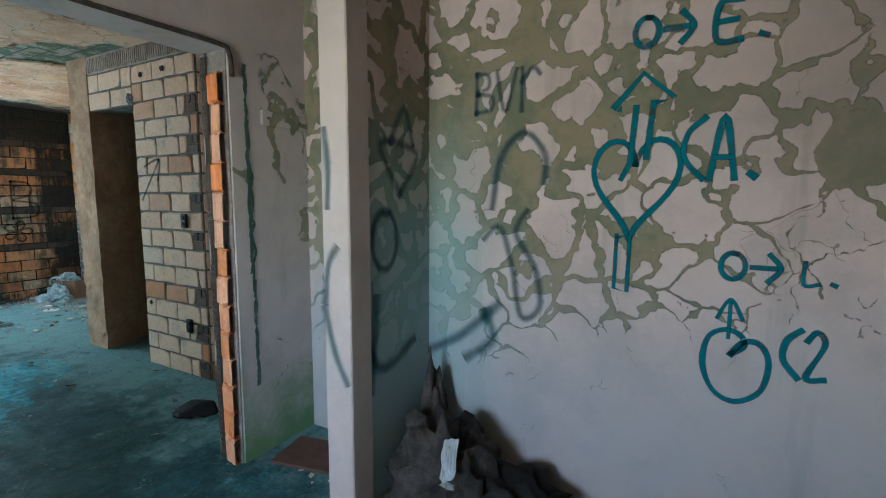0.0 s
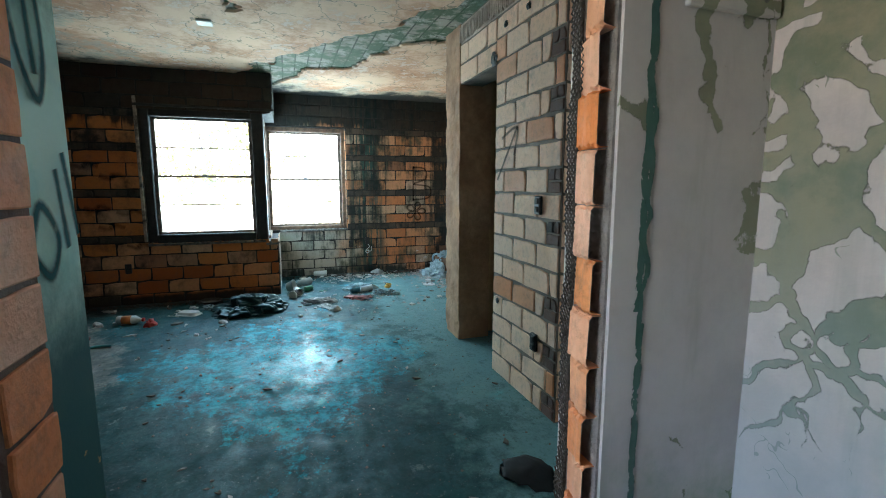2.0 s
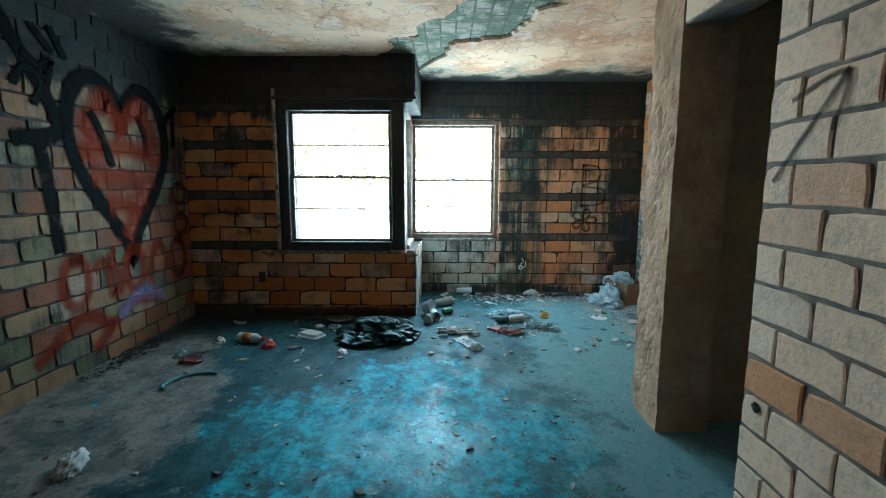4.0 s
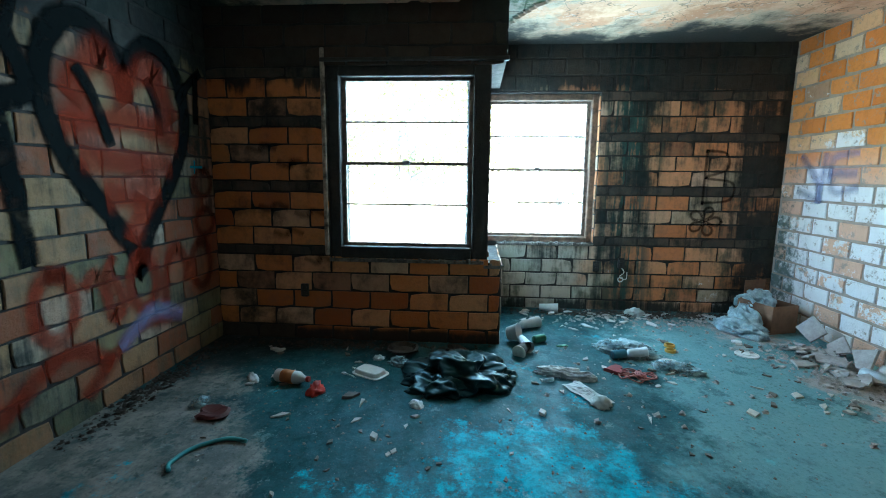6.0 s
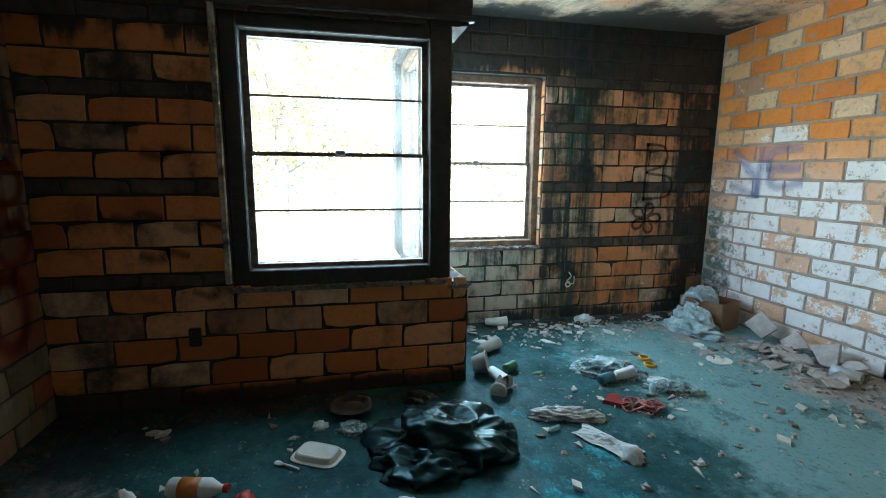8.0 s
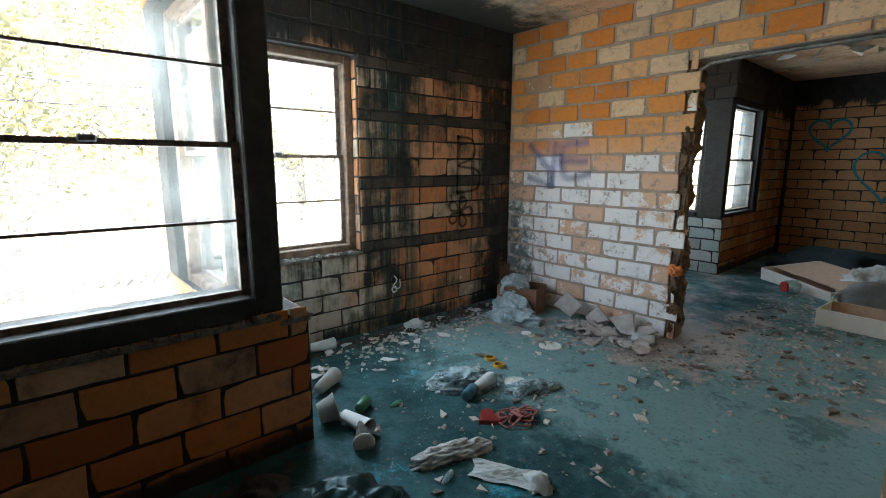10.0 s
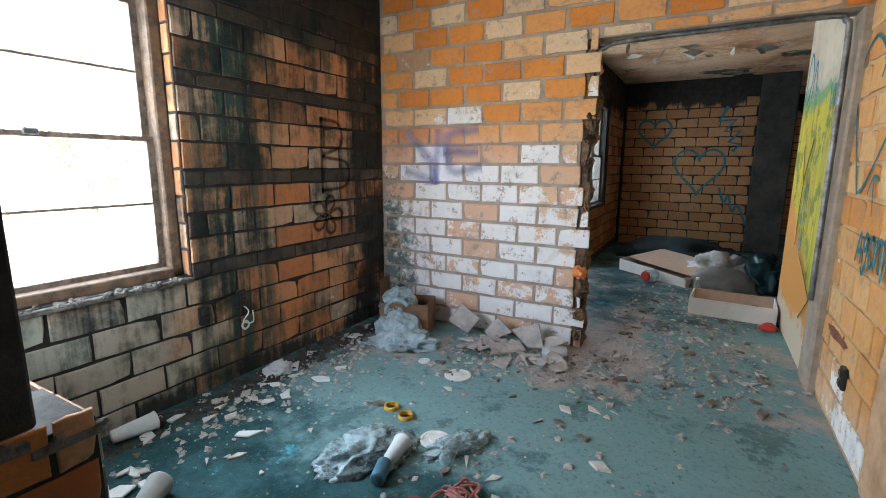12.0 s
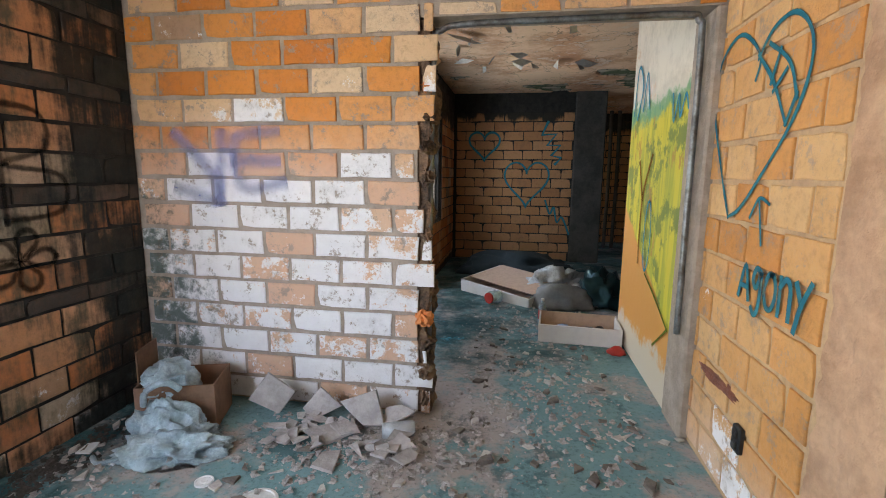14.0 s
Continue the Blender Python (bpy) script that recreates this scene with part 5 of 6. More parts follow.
spray("graffiti_zigzag", "blue sprayed scribble on dim brick", AQUA_SPRAY, *F, -5.7, -5.31, 0.45, 0.98, [[(0, 1), (0.2, 0.6), (0.35, 0.8), (0.5, 0.35), (0.7, 0.5), (1, 0)]], 0.045)
M = ("y", -5.24, -1)
spray("graffiti_tree", "sprayed brown tree trunk on the pier", BROWN_SPRAY, *M, 4.75, 4.3, 0.75, 1.5, [[(0.5, 0), (0.5, 0.6), (0.9, 1)], [(0.5, 0.6), (0.2, 0.95)]], 0.06, 0.006)
spray("graffiti_loops", "blue sprayed loops on the pier", AQUA_SPRAY, *M, 4.95, 4.5, 1.75, 2.2, [[(0.0, 0.2), (0.15, 0.95), (0.5, 0.6), (0.25, 0.1)], [(0.6, 0.2), (0.75, 0.75), (0.95, 0.2)]], 0.04, 0.006)
spray("graffiti_writing", "small blue sprayed scrawl on the pier", AQUA_SPRAY, *M, 4.0, 3.72, 1.68, 1.84, [[(0, 1), (0.15, 0), (0.4, 0.9), (0.55, 0.1), (0.8, 0.8), (1, 0.3)]], 0.03, 0.006)
spray("graffiti_loops", "pale blue sprayed loop on the pier", AQUA_SPRAY, *M, 4.42, 4.22, 0.72, 1.2, word("o"), 0.03, 0.006)
spray("graffiti_stroke", "green sprayed line on the orange patch", GREEN_SPRAY, *M, 4.3, 3.75, 0.3, 0.7, [[(0, 1), (0.5, 0.75), (1, 0.45)], [(1, 0.45), (0.55, 0.0)]], 0.03, 0.006)


# ---- rubbish: first room ----
FABRIC = simple("black_cloth", (0.012, 0.012, 0.013), 0.8, 0, 0.4, 9)
CHAR = plain("burnt_rubbish", (0.03, 0.027, 0.025), (0.09, 0.075, 0.065), 9, 0.85, 0.8)
PAPER = simple("soiled_paper", (0.5, 0.56, 0.58), 0.8, 0, 0.2, 8)
BOARD = simple("brown_board", (0.13, 0.06, 0.04), 0.7, 0, 0.4, 10)
whole("old_coat", crumple((0.3, 0.22, 0.42), 1, 4, 0.5), CHAR, "burnt grey-brown clothes heaped against the corner", "clothes", pose(-1.0, 1.83, 0, 0, 0, 20), smooth=True)
whole("old_coat", crumple((0.34, 0.17, 0.2), 2, 4, 0.5), FABRIC, "black crumpled coat lying along the wall", "clothes", pose(-0.72, 1.87, 0, 0, 0, -8), smooth=True)
whole("burnt_bottle", crumple((0.08, 0.08, 0.6), 5, 4, 0.3), CHAR, "tall burnt bundle leaning into the corner", "bundle", pose(-1.13, 1.93, 0), smooth=True)
whole("paper_scrap", sheet(0.2, 0.14, 4, 0.05), PAPER, "crumpled white paper on the clothes", "paper", pose(-1.02, 1.72, 0.2, 25, 10, 30))
whole("paper_scrap", sheet(0.07, 0.16, 6, 0.02), PAPER, "torn white paper strip on the clothes", "paper", pose(-0.9, 1.66, 0.33, 50, 0, 20))
bm = bmesh.new()
box(bm, -0.28, 0.28, -0.14, 0.14, 0, 0.018, 0.003)
whole("board", bm, BOARD, "dark red-brown board lying in the alcove", "board", pose(-1.75, 1.82, 0.002, 0, 0, 12))
bm = bmesh.new()
box(bm, -0.5, 0.5, -0.012, 0.012, 0, 0.06, 0.003)
whole("baseboard_piece", bm, BOARD, "brown strip of baseboard at the wall's foot", "baseboard", pose(-0.05, 2.035, 0))
whole("black_cap", crumple((0.14, 0.1, 0.07), 9, 3, 0.25), FABRIC, "flat black cap lying on the floor", "cap", pose(-2.92, 1.8, 0, 0, 0, 30), smooth=True)

# ---- rubbish: main room ----
BAGSKIN = simple("glossy_black_plastic", (0.004, 0.018, 0.021), 0.33, 0, 0.3, 6, 0.3, 0.45)
# teal sheen painted in by tinting the bag's reflections
BAGSKIN.node_tree.nodes["Principled BSDF"].inputs["Specular Tint"].default_value = (0.35, 0.9, 1.0, 1)
def film_material(name, colour, thin, thick):
    """Thin plastic film: cloudy where it is folded, half clear where it is stretched."""
    k = Mat(name, 0.28, spec=0.5)
    f = k.nz(16, 6, 0.7)
    c = k.mix(k.step(f, 0.4, 0.65), colour, tuple(v * 0.7 for v in colour))
    return k.done(c, None, k.math("ADD", k.nz(28, 5, 0.7), k.math("MULTIPLY", k.nz(70, 4), 0.4)), 0.7, 0.012, k.step(k.nz(9, 7, 0.75), 0.4, 0.6, thin, thick))


CLEAR = film_material("cloudy_plastic_film", (0.42, 0.6, 0.66), 0.3, 0.85)
PINK = film_material("stained_white_film", (0.6, 0.64, 0.66), 0.6, 0.98)
RED = simple("red_plastic", (0.5, 0.03, 0.02), 0.4, 0, 0.3, 10)
ROPE = simple("red_pink_cord", (0.42, 0.14, 0.13), 0.7, 0, 0.4, 60)
YELLOW = simple("yellow_tape", (0.65, 0.36, 0.06), 0.5, 0, 0.3, 10)
GREEN = simple("green_can", (0.04, 0.18, 0.1), 0.35, 0.3, 0.3, 10)
FOAM = simple("white_foam", (0.62, 0.65, 0.66), 0.6, 0, 0.15, 15)
CARD = simple("brown_cardboard", (0.24, 0.13, 0.08), 0.8, 0, 0.3, 12)
LABEL = simple("orange_label", (0.6, 0.2, 0.05), 0.5, 0, 0.3, 10)
BLUE = simple("blue_can", (0.05, 0.2, 0.28), 0.4, 0.2, 0.4, 9)
GREYCLOTH = simple("grey_cloth", (0.2, 0.21, 0.21), 0.85, 0, 0.3, 6)
SILVER = simple("crinkled_foil_cloth", (0.6, 0.64, 0.66), 0.4, 0.2, 0.5, 12)
LAMINATE = simple("white_laminate", (0.74, 0.7, 0.66), 0.5, 0, 0.12, 6)
CHIPBOARD = simple("pinkish_hardboard", (0.55, 0.38, 0.28), 0.75, 0, 0.15, 20)


bag = thing("bin_bag", "half-empty glossy black bin bag lying on the floor", "bin bag", pose(-6.52, 0.34, 0, 0, 0, 80))
part("bag_body", crumple((0.35, 0.25, 0.16), 61, 6, 0.36, 1.35, rough=1.3), BAGSKIN, bag, smooth=True)
part("bag_neck", crumple((0.2, 0.13, 0.08), 63, 5, 0.5, 1.4, rough=1.4), BAGSKIN, bag, "slack gathered neck", smooth=True).location = (-0.1, -0.2, 0)


def foam_cup(label, m, r=0.042, h=0.13, mat=None, lid=False, name="foam_cup", dent=0.05, seed=0):
    c = thing(name, label, "cup", m, "cups on the floor")
    part("cup_wall", lathe([(r * 0.7, 0), (r, h), (r * 1.06, h), (r * 1.06, h - 0.006), (r * 0.96, h - 0.004), (r * 0.66, 0.004)], 28, squash=dent, seed=seed), mat or FOAM, c, smooth=True)
    part("base", lathe([(r * 0.68, 0.001), (r * 0.66, 0.004)], 24), mat or FOAM, c)
    if lid:
        part("lid", lathe([(r * 1.1, h), (r * 1.1, h + 0.008), (r * 0.9, h + 0.014), (0.005, h + 0.012)], 28), WHITE, c, "flat plastic lid", smooth=True)
    return c


foam_cup("white foam cup lying at the wall's foot", pose(-8.22, 1.1, 0.045, 90, 0, 172), 0.045, 0.19, seed=1)
foam_cup("large white foam cup lying on its side", pose(-7.22, 0.83, 0.045, 90, 0, 100), 0.045, 0.2, seed=2)
foam_cup("white paper cup with a faded orange print", pose(-7.58, 0.86, 0.05, 90, 0, 215), 0.05, 0.2, seed=3)
foam_cup("wide white tub tipped against the low wall", pose(-7.3, 0.72, 0.06, 75, 0, 160), 0.075, 0.1, seed=4)
foam_cup("crushed dark cup with a white rim", pose(-7.08, 0.86, 0.045, 95, 0, 60), 0.05, 0.15, CHAR, True, dent=0.3, seed=5)
foam_cup("printed paper cup lying among rubbish", pose(-6.99, 1.62, 0.042, 90, 0, 190), 0.042, 0.14, seed=6)


def can(label, m, mat, r=0.033, h=0.12):
    c = thing("drink_can", label, "can", m, "cans on the floor")
    part("can_body", lathe([(r * 0.8, 0), (r, 0.008), (r, h - 0.01), (r * 0.82, h)], 24, squash=0.06), mat, c, smooth=True)
    part("can_end", lathe([(r * 0.8, h), (r * 0.78, h - 0.002)], 24), METAL, c)
    return c


can("green drink can on its side", pose(-7.24, 0.93, 0.033, 90, 0, 215), GREEN)
can("blue and dark drink can on its side", pose(-7.0, 1.6, 0.034, 90, 0, 20), BLUE)
can("dented pale blue can beside the broken wall", pose(-6.62, 3.2, 0.04, 90, 0, -70), simple("pale_can", (0.5, 0.56, 0.6), 0.4, 0.3, 0.4, 12), 0.04, 0.17)

tray = thing("foam_tray", "upturned white foam food tray", "tray", pose(-6.53, -0.28, 0, 0, 0, 62))
def rounded(rings, sides=40):
    """Stacked rounded rectangles, closed on top."""
    bm = bmesh.new()
    rows = []
    for w, d, z in rings:
        row = []
        for k in range(sides):
            a = 2 * math.pi * k / sides
            c, q = math.cos(a), math.sin(a)
            row.append(bm.verts.new((w * math.copysign(abs(c) ** 0.45, c), d * math.copysign(abs(q) ** 0.45, q), z)))
        rows.append(row)
    for p, q in zip(rows, rows[1:]):
        for k in range(sides):
            bm.faces.new((p[k], p[(k + 1) % sides], q[(k + 1) % sides], q[k]))
    bm.faces.new(rows[-1])
    return bm
part("rim", rounded(((0.122, 0.082, 0.001), (0.124, 0.084, 0.006), (0.112, 0.073, 0.009))), FOAM, tray)
part("tray_body", rounded(((0.11, 0.071, 0.006), (0.1, 0.062, 0.03), (0.094, 0.056, 0.035), (0.084, 0.047, 0.033))), FOAM, tray)
spoon = thing("plastic_spoon", "white plastic spoon beside the tray", "spoon", pose(-6.5, -0.46, 0.006, 0, 0, 55))
part("handle", tube([(-0.08, 0, 0.003), (0, 0, 0.006), (0.05, 0, 0.003)], 0.0045), WHITE, spoon)
part("bowl", crumple((0.026, 0.017, 0.007), 3, 2, 0.0), WHITE, spoon, smooth=True)
spoon.children[-1].location = (0.07, 0, 0)


def bottle(label, m, body, cap, r=0.035, h=0.2, band=None):
    b = thing("plastic_bottle", label, "bottle", m, "bottles on the floor")
    part("bottle_body", lathe([(r * 0.85, 0), (r, 0.01), (r, h * 0.68), (r * 0.4, h * 0.86), (r * 0.38, h * 0.93)], 24, squash=0.08), body, b, smooth=True)
    part("cap", lathe([(r * 0.45, h * 0.92), (r * 0.45, h), (r * 0.4, h * 1.005)], 18), cap, b, "screw cap")
    if band:
        part("bottle_label", lathe([(r * 1.03, h * 0.2), (r * 1.03, h * 0.55)], 24, squash=0.08), band, b, "printed label", smooth=True)
    return b


bottle("white plastic bottle with an orange label and red cap", pose(-6.36, -0.88, 0.042, 90, 0, 168), FOAM, RED, 0.042, 0.25, LABEL)
bottle("clear crushed water bottle", pose(-6.78, 1.74, 0.032, 90, 0, 190), CLEAR, WHITE, 0.032, 0.22)
bottle("small clear vial on the floor", pose(-6.52, 0.98, 0.014, 90, 0, 20), CLEAR, WHITE, 0.014, 0.09)
bottle("clear bottle with a red base in the room beyond", pose(-5.87, 5.25, 0), CLEAR, WHITE, 0.035, 0.24, RED)

whole("red_rag", crumple((0.07, 0.05, 0.06), 12, 3, 0.5), RED, "crumpled red and white wrapper", "wrapper", pose(-6.22, -0.56, 0), smooth=True)
whole("plastic_bag", crumple((0.2, 0.065, 0.05), 14, 5, 0.45, 1.7, rough=1.1), PINK, "stained white plastic bag twisted on the floor", "plastic bag", pose(-6.62, 1.08, 0, 0, 0, 75), smooth=True)
whole("paper_sheet", sheet(0.34, 0.13, 8, 0.03), PAPER, "torn grey paper crumpled at one end", "paper", pose(-6.35, 1.16, 0, 0, 0, 30))
whole("paper_ball", crumple((0.07, 0.06, 0.045), 15, 3, 0.5), PAPER, "crumpled paper at the sheet's end", "paper", pose(-6.22, 1.22, 0), smooth=True)
whole("plastic_bag", crumple((0.22, 0.15, 0.07), 16, 5, 0.5, 1.9, rough=1.1), CLEAR, "pale blue plastic bag crumpled on the floor", "plastic bag", pose(-7.14, 1.66, 0, 0, 0, 70), smooth=True)
whole("plastic_bag", crumple((0.16, 0.07, 0.05), 17, 5, 0.5, 1.9, rough=1.1), CLEAR, "grey plastic wrapping lying on the floor", "plastic bag", pose(-6.8, 1.9, 0, 0, 0, 60), smooth=True)
cap = thing("heart_lid", "red heart-shaped plastic lid", "lid", pose(-6.73, 1.44, 0))
bm = bmesh.new()
hl = [(0.16 * (a - 0.5), 0.15 * (b - 0.5)) for a, b in heart_line()[:-1]]
low, top = [bm.verts.new((x, y, 0)) for x, y in hl], [bm.verts.new((x * 0.92, y * 0.92, 0.022)) for x, y in hl]
bm.faces.new(top), bm.faces.new(list(reversed(low)))
for k in range(len(hl)):
    j = (k + 1) % len(hl)
    bm.faces.new((low[k], low[j], top[j], top[k]))
bmesh.ops.recalc_face_normals(bm, faces=bm.faces)
part("lid_body", bm, simple("dark_red_plastic", (0.26, 0.025, 0.025), 0.4), cap)
r = random.Random(21)
whole("cord_tangle", tube([(0.03 * math.sin(k * 0.37) + (0.05 + 0.035 * math.sin(k * 0.9)) * math.cos(k * 1.05), 0.06 * math.cos(k * 0.23) + (0.05 + 0.03 * math.cos(k * 0.7)) * math.sin(k * 1.05), 0.007 + 0.03 * r.random()) for k in range(60)], 0.005, 6, steps=4), ROPE, "tangle of red and white cord", "cord", pose(-6.63, 1.56, 0), smooth=True)
for x, y, lab in ((-7.16, 2.0, "yellow ring of adhesive tape"), (-7.28, 2.04, "yellow ring of adhesive tape lying flat")):
    ring = lathe([(0.045, 0), (0.048, 0.002), (0.048, 0.024), (0.045, 0.026), (0.037, 0.026), (0.037, 0.0)], 28)
    whole("tape_roll", ring, YELLOW, lab, "tape", pose(x, y, 0) @ Matrix.Scale(0.85, 4), smooth=False, group="tape rings")
for x, y, s in ((-6.92, 1.9, 0.075), (-7.15, 2.58, 0.085), (-7.45, 2.66, 0.04)):
    whole("plastic_disc", lathe([(s, 0), (s, 0.008), (s * 0.86, 0.01), (s * 0.82, 0.005), (s * 0.4, 0.005), (s * 0.36, 0.009), (0.004, 0.008)], 32), WHITE, "round pale plastic disc on the floor", "disc", pose(x, y, 0), "plastic lids", smooth=False)
whole("red_dish", lathe([(0.07, 0), (0.085, 0.02), (0.07, 0.03), (0.01, 0.018)], 24, squash=0.5), simple("dull_red_plastic", (0.09, 0.018, 0.016), 0.6), "dull red broken dish", "dish", pose(-5.87, -1.05, 0))
whole("hose", tube([(0.16, 0.1, 0.012), (0.05, 0.13, 0.012), (-0.08, 0.06, 0.012), (-0.14, -0.06, 0.012), (-0.12, -0.12, 0.012)], 0.011), simple("teal_hose", (0.05, 0.3, 0.32), 0.4), "short bent teal hose", "hose", pose(-5.5, -0.86, 0, 0, 0, 100), smooth=True)
whole("plastic_scrap", crumple((0.07, 0.05, 0.04), 31, 3, 0.5), CLEAR, "clear plastic packaging by the wall", "packaging", pose(-6.0, -1.2, 0), smooth=True)
whole("plastic_scrap", crumple((0.09, 0.03, 0.03), 32, 3, 0.4), FOAM, "white broken packaging on the floor", "packaging", pose(-6.37, -1.05, 0, 0, 0, 40), smooth=True)
whole("foil_scrap", crumple((0.05, 0.04, 0.02), 33, 3, 0.5), SILVER, "small crumpled foil by the low wall", "foil", pose(-6.8, -0.28, 0), smooth=True)
whole("paper_ball", crumple((0.07, 0.09, 0.06), 34, 4, 0.5, 1.6, rough=1.2), PAPER, "crumpled white paper under the bay window", "paper", pose(-8.18, 2.05, 0), smooth=True)
whole("plastic_scrap", crumple((0.05, 0.02, 0.012), 36, 3, 0.4), GREEN, "green sweet wrapper on the floor", "wrapper", pose(-7.2, 1.16, 0, 0, 0, 100), smooth=True)

whole("paper_scrap", crumple((0.11, 0.06, 0.05), 37, 4, 0.55, 2.0), PAPER, "crumpled white paper on the bare concrete", "paper", pose(-4.5, -0.89, 0, 0, 0, 20), smooth=True)
whole("plaster_lump", crumple((0.05, 0.035, 0.025), 38, 3, 0.5, 2.0), FOAM, "small pale lump of rubbish on the floor", "rubbish", pose(-6.1, 0.1, 0, 0, 0, 50), smooth=True)

whole("burnt_bowl", lathe([(0.05, 0), (0.1, 0.03), (0.125, 0.05), (0.11, 0.055), (0.08, 0.03), (0.01, 0.02)], 24, squash=0.2), CHAR, "burnt shallow bowl by the low wall", "bowl", pose(-6.92, -0.12, 0))
whole("plastic_scrap", crumple((0.12, 0.08, 0.06), 71, 4, 0.5, 1.6, rough=1.2), CHAR, "charred packaging against the low wall", "packaging", pose(-6.95, 0.3, 0, 0, 0, 30), smooth=True)
whole("plastic_scrap", crumple((0.09, 0.06, 0.04), 72, 4, 0.5, 1.6, rough=1.2), CLEAR, "clear burnt packaging on dark ash", "packaging", pose(-6.72, -0.1, 0, 0, 0, 60), smooth=True)

# cardboard box with a bag in it, in the corner
cb = thing("cardboard_box", "open cardboard box holding a white plastic bag", "box", pose(-7.9, 3.14, 0, 0, 0, 18) @ Matrix.Diagonal((1.15, 1.1, 1.05, 1)))
for nm, b in (("box_side", (-0.17, 0.17, -0.13, -0.124)), ("box_side", (-0.17, 0.17, 0.124, 0.13)), ("box_end", (-0.17, -0.164, -0.123, 0.123)), ("box_end", (0.164, 0.17, -0.123, 0.123))):
    bm = bmesh.new()
    box(bm, *b, 0.0, 0.24)
    part(nm, bm, CARD, cb)
bm = bmesh.new()
box(bm, -0.16, 0.16, -0.12, 0.12, 0.002, 0.008)
part("box_base", bm, CARD, cb)
bm = bmesh.new()
box(bm, -0.2, -0.194, -0.02, 0.2, 0.2, 0.38)
part("box_flap", bm, CARD, cb)
BAGW = film_material("white_carrier_film", (0.42, 0.58, 0.64), 0.7, 1.0)
whole("carrier_bag", crumple((0.14, 0.12, 0.13), 41, 5, 0.34, 1.5, rough=1.2), BAGW, "white carrier bag stuffed into the box", "plastic bag", pose(-7.97, 3.1, 0.2, 0, 0, 30), smooth=True)
front = thing("carrier_bag", "thin white carrier bag spilling over the box", "plastic bag", pose(-7.84, 2.93, 0, 0, 0, 16))
part("bag_body", crumple((0.19, 0.1, 0.21), 43, 5, 0.36, 1.4, rough=1.2), BAGW, front, smooth=True)
part("bag_foot", crumple((0.23, 0.14, 0.1), 47, 5, 0.5, 1.6, rough=1.1), BAGW, front, smooth=True).location = (0.06, -0.1, 0)
part("bag_handle", tube([(-0.1, -0.02, 0.2), (-0.08, -0.03, 0.28), (0.0, 0.0, 0.31), (0.06, 0.02, 0.26)], 0.016, 6), BAGW, front, smooth=True)
whole("bag_strap", tube([(-7.9, 2.75, 0.02), (-8.0, 2.68, 0.012), (-8.08, 2.72, 0.01)], 0.012, 6), BAGW, "torn white bag strap on the floor", "strap", smooth=True)

# broken plaster boards leaning on the white wall
SHEETROCK = plain("broken_plasterboard", (0.46, 0.43, 0.42), (0.32, 0.29, 0.28), 8, 0.9, 0.4)
r = random.Random(5)
for x, y, w, d, tilt, turn in ((-7.42, 3.3, 0.17, 0.16, 70, 20), (-7.15, 3.34, 0.22, 0.13, 66, 5), (-6.92, 3.3, 0.2, 0.13, 55, -8), (-6.75, 3.3, 0.15, 0.12, 42, -12), (-7.02, 3.12, 0.2, 0.12, 12, 15), (-6.7, 3.12, 0.15, 0.09, 18, -30), (-7.25, 3.16, 0.16, 0.1, 10, 40), (-6.9, 2.95, 0.14, 0.1, 5, 60)):
    w, d = w * 0.72, d * 0.85
    bm = chunk(r, w, d, 0.014)
    for v in bm.verts:
        v.co.y += d * 0.85
    whole("plasterboard_piece", bm, SHEETROCK, "broken grey plasterboard leaning at the wall's foot", "plasterboard", pose(x, y - 0.1, 0.002, tilt, 0, turn), "broken plasterboard")

for _ in range(34):
    w = r.uniform(0.04, 0.09)
    whole("plasterboard_piece", chunk(r, w, w * r.uniform(0.4, 0.8), 0.013), SHEETROCK, "small broken piece of plasterboard in the pile", "plasterboard", pose(r.triangular(-7.5, -6.5), r.uniform(2.95, 3.32), 0.03, r.uniform(5, 50), r.uniform(-15, 15), r.uniform(-60, 60)), "broken plasterboard")
for _ in range(22):
    w = r.uniform(0.04, 0.085)
    whole("plaster_flake", chunk(r, w, w * r.uniform(0.35, 0.7), 0.008), FOAM, "sharp white plaster flake by the wall", "rubble", pose(r.triangular(-8.25, -7.6, -8.1), r.uniform(0.9, 2.8), 0.006, r.uniform(-8, 8), r.uniform(-8, 8), r.uniform(0, 360)), "white plaster flakes")

# loose shards, countable ones each on its own
SHARD = plain("pale_plaster_shard", (0.6, 0.58, 0.55), (0.4, 0.37, 0.35), 10, 0.85, 0.3)
DARKSHARD = plain("dark_rubble", (0.2, 0.17, 0.15), (0.1, 0.085, 0.075), 14, 0.9, 0.5)
r = random.Random(8)
SHARDS = [[mesh_of(chunk(r, r.uniform(0.02, 0.045), r.uniform(0.015, 0.03), r.uniform(0.006, 0.014)), "plaster_shard", m) for _ in range(7)] for m in (SHARD, DARKSHARD)]
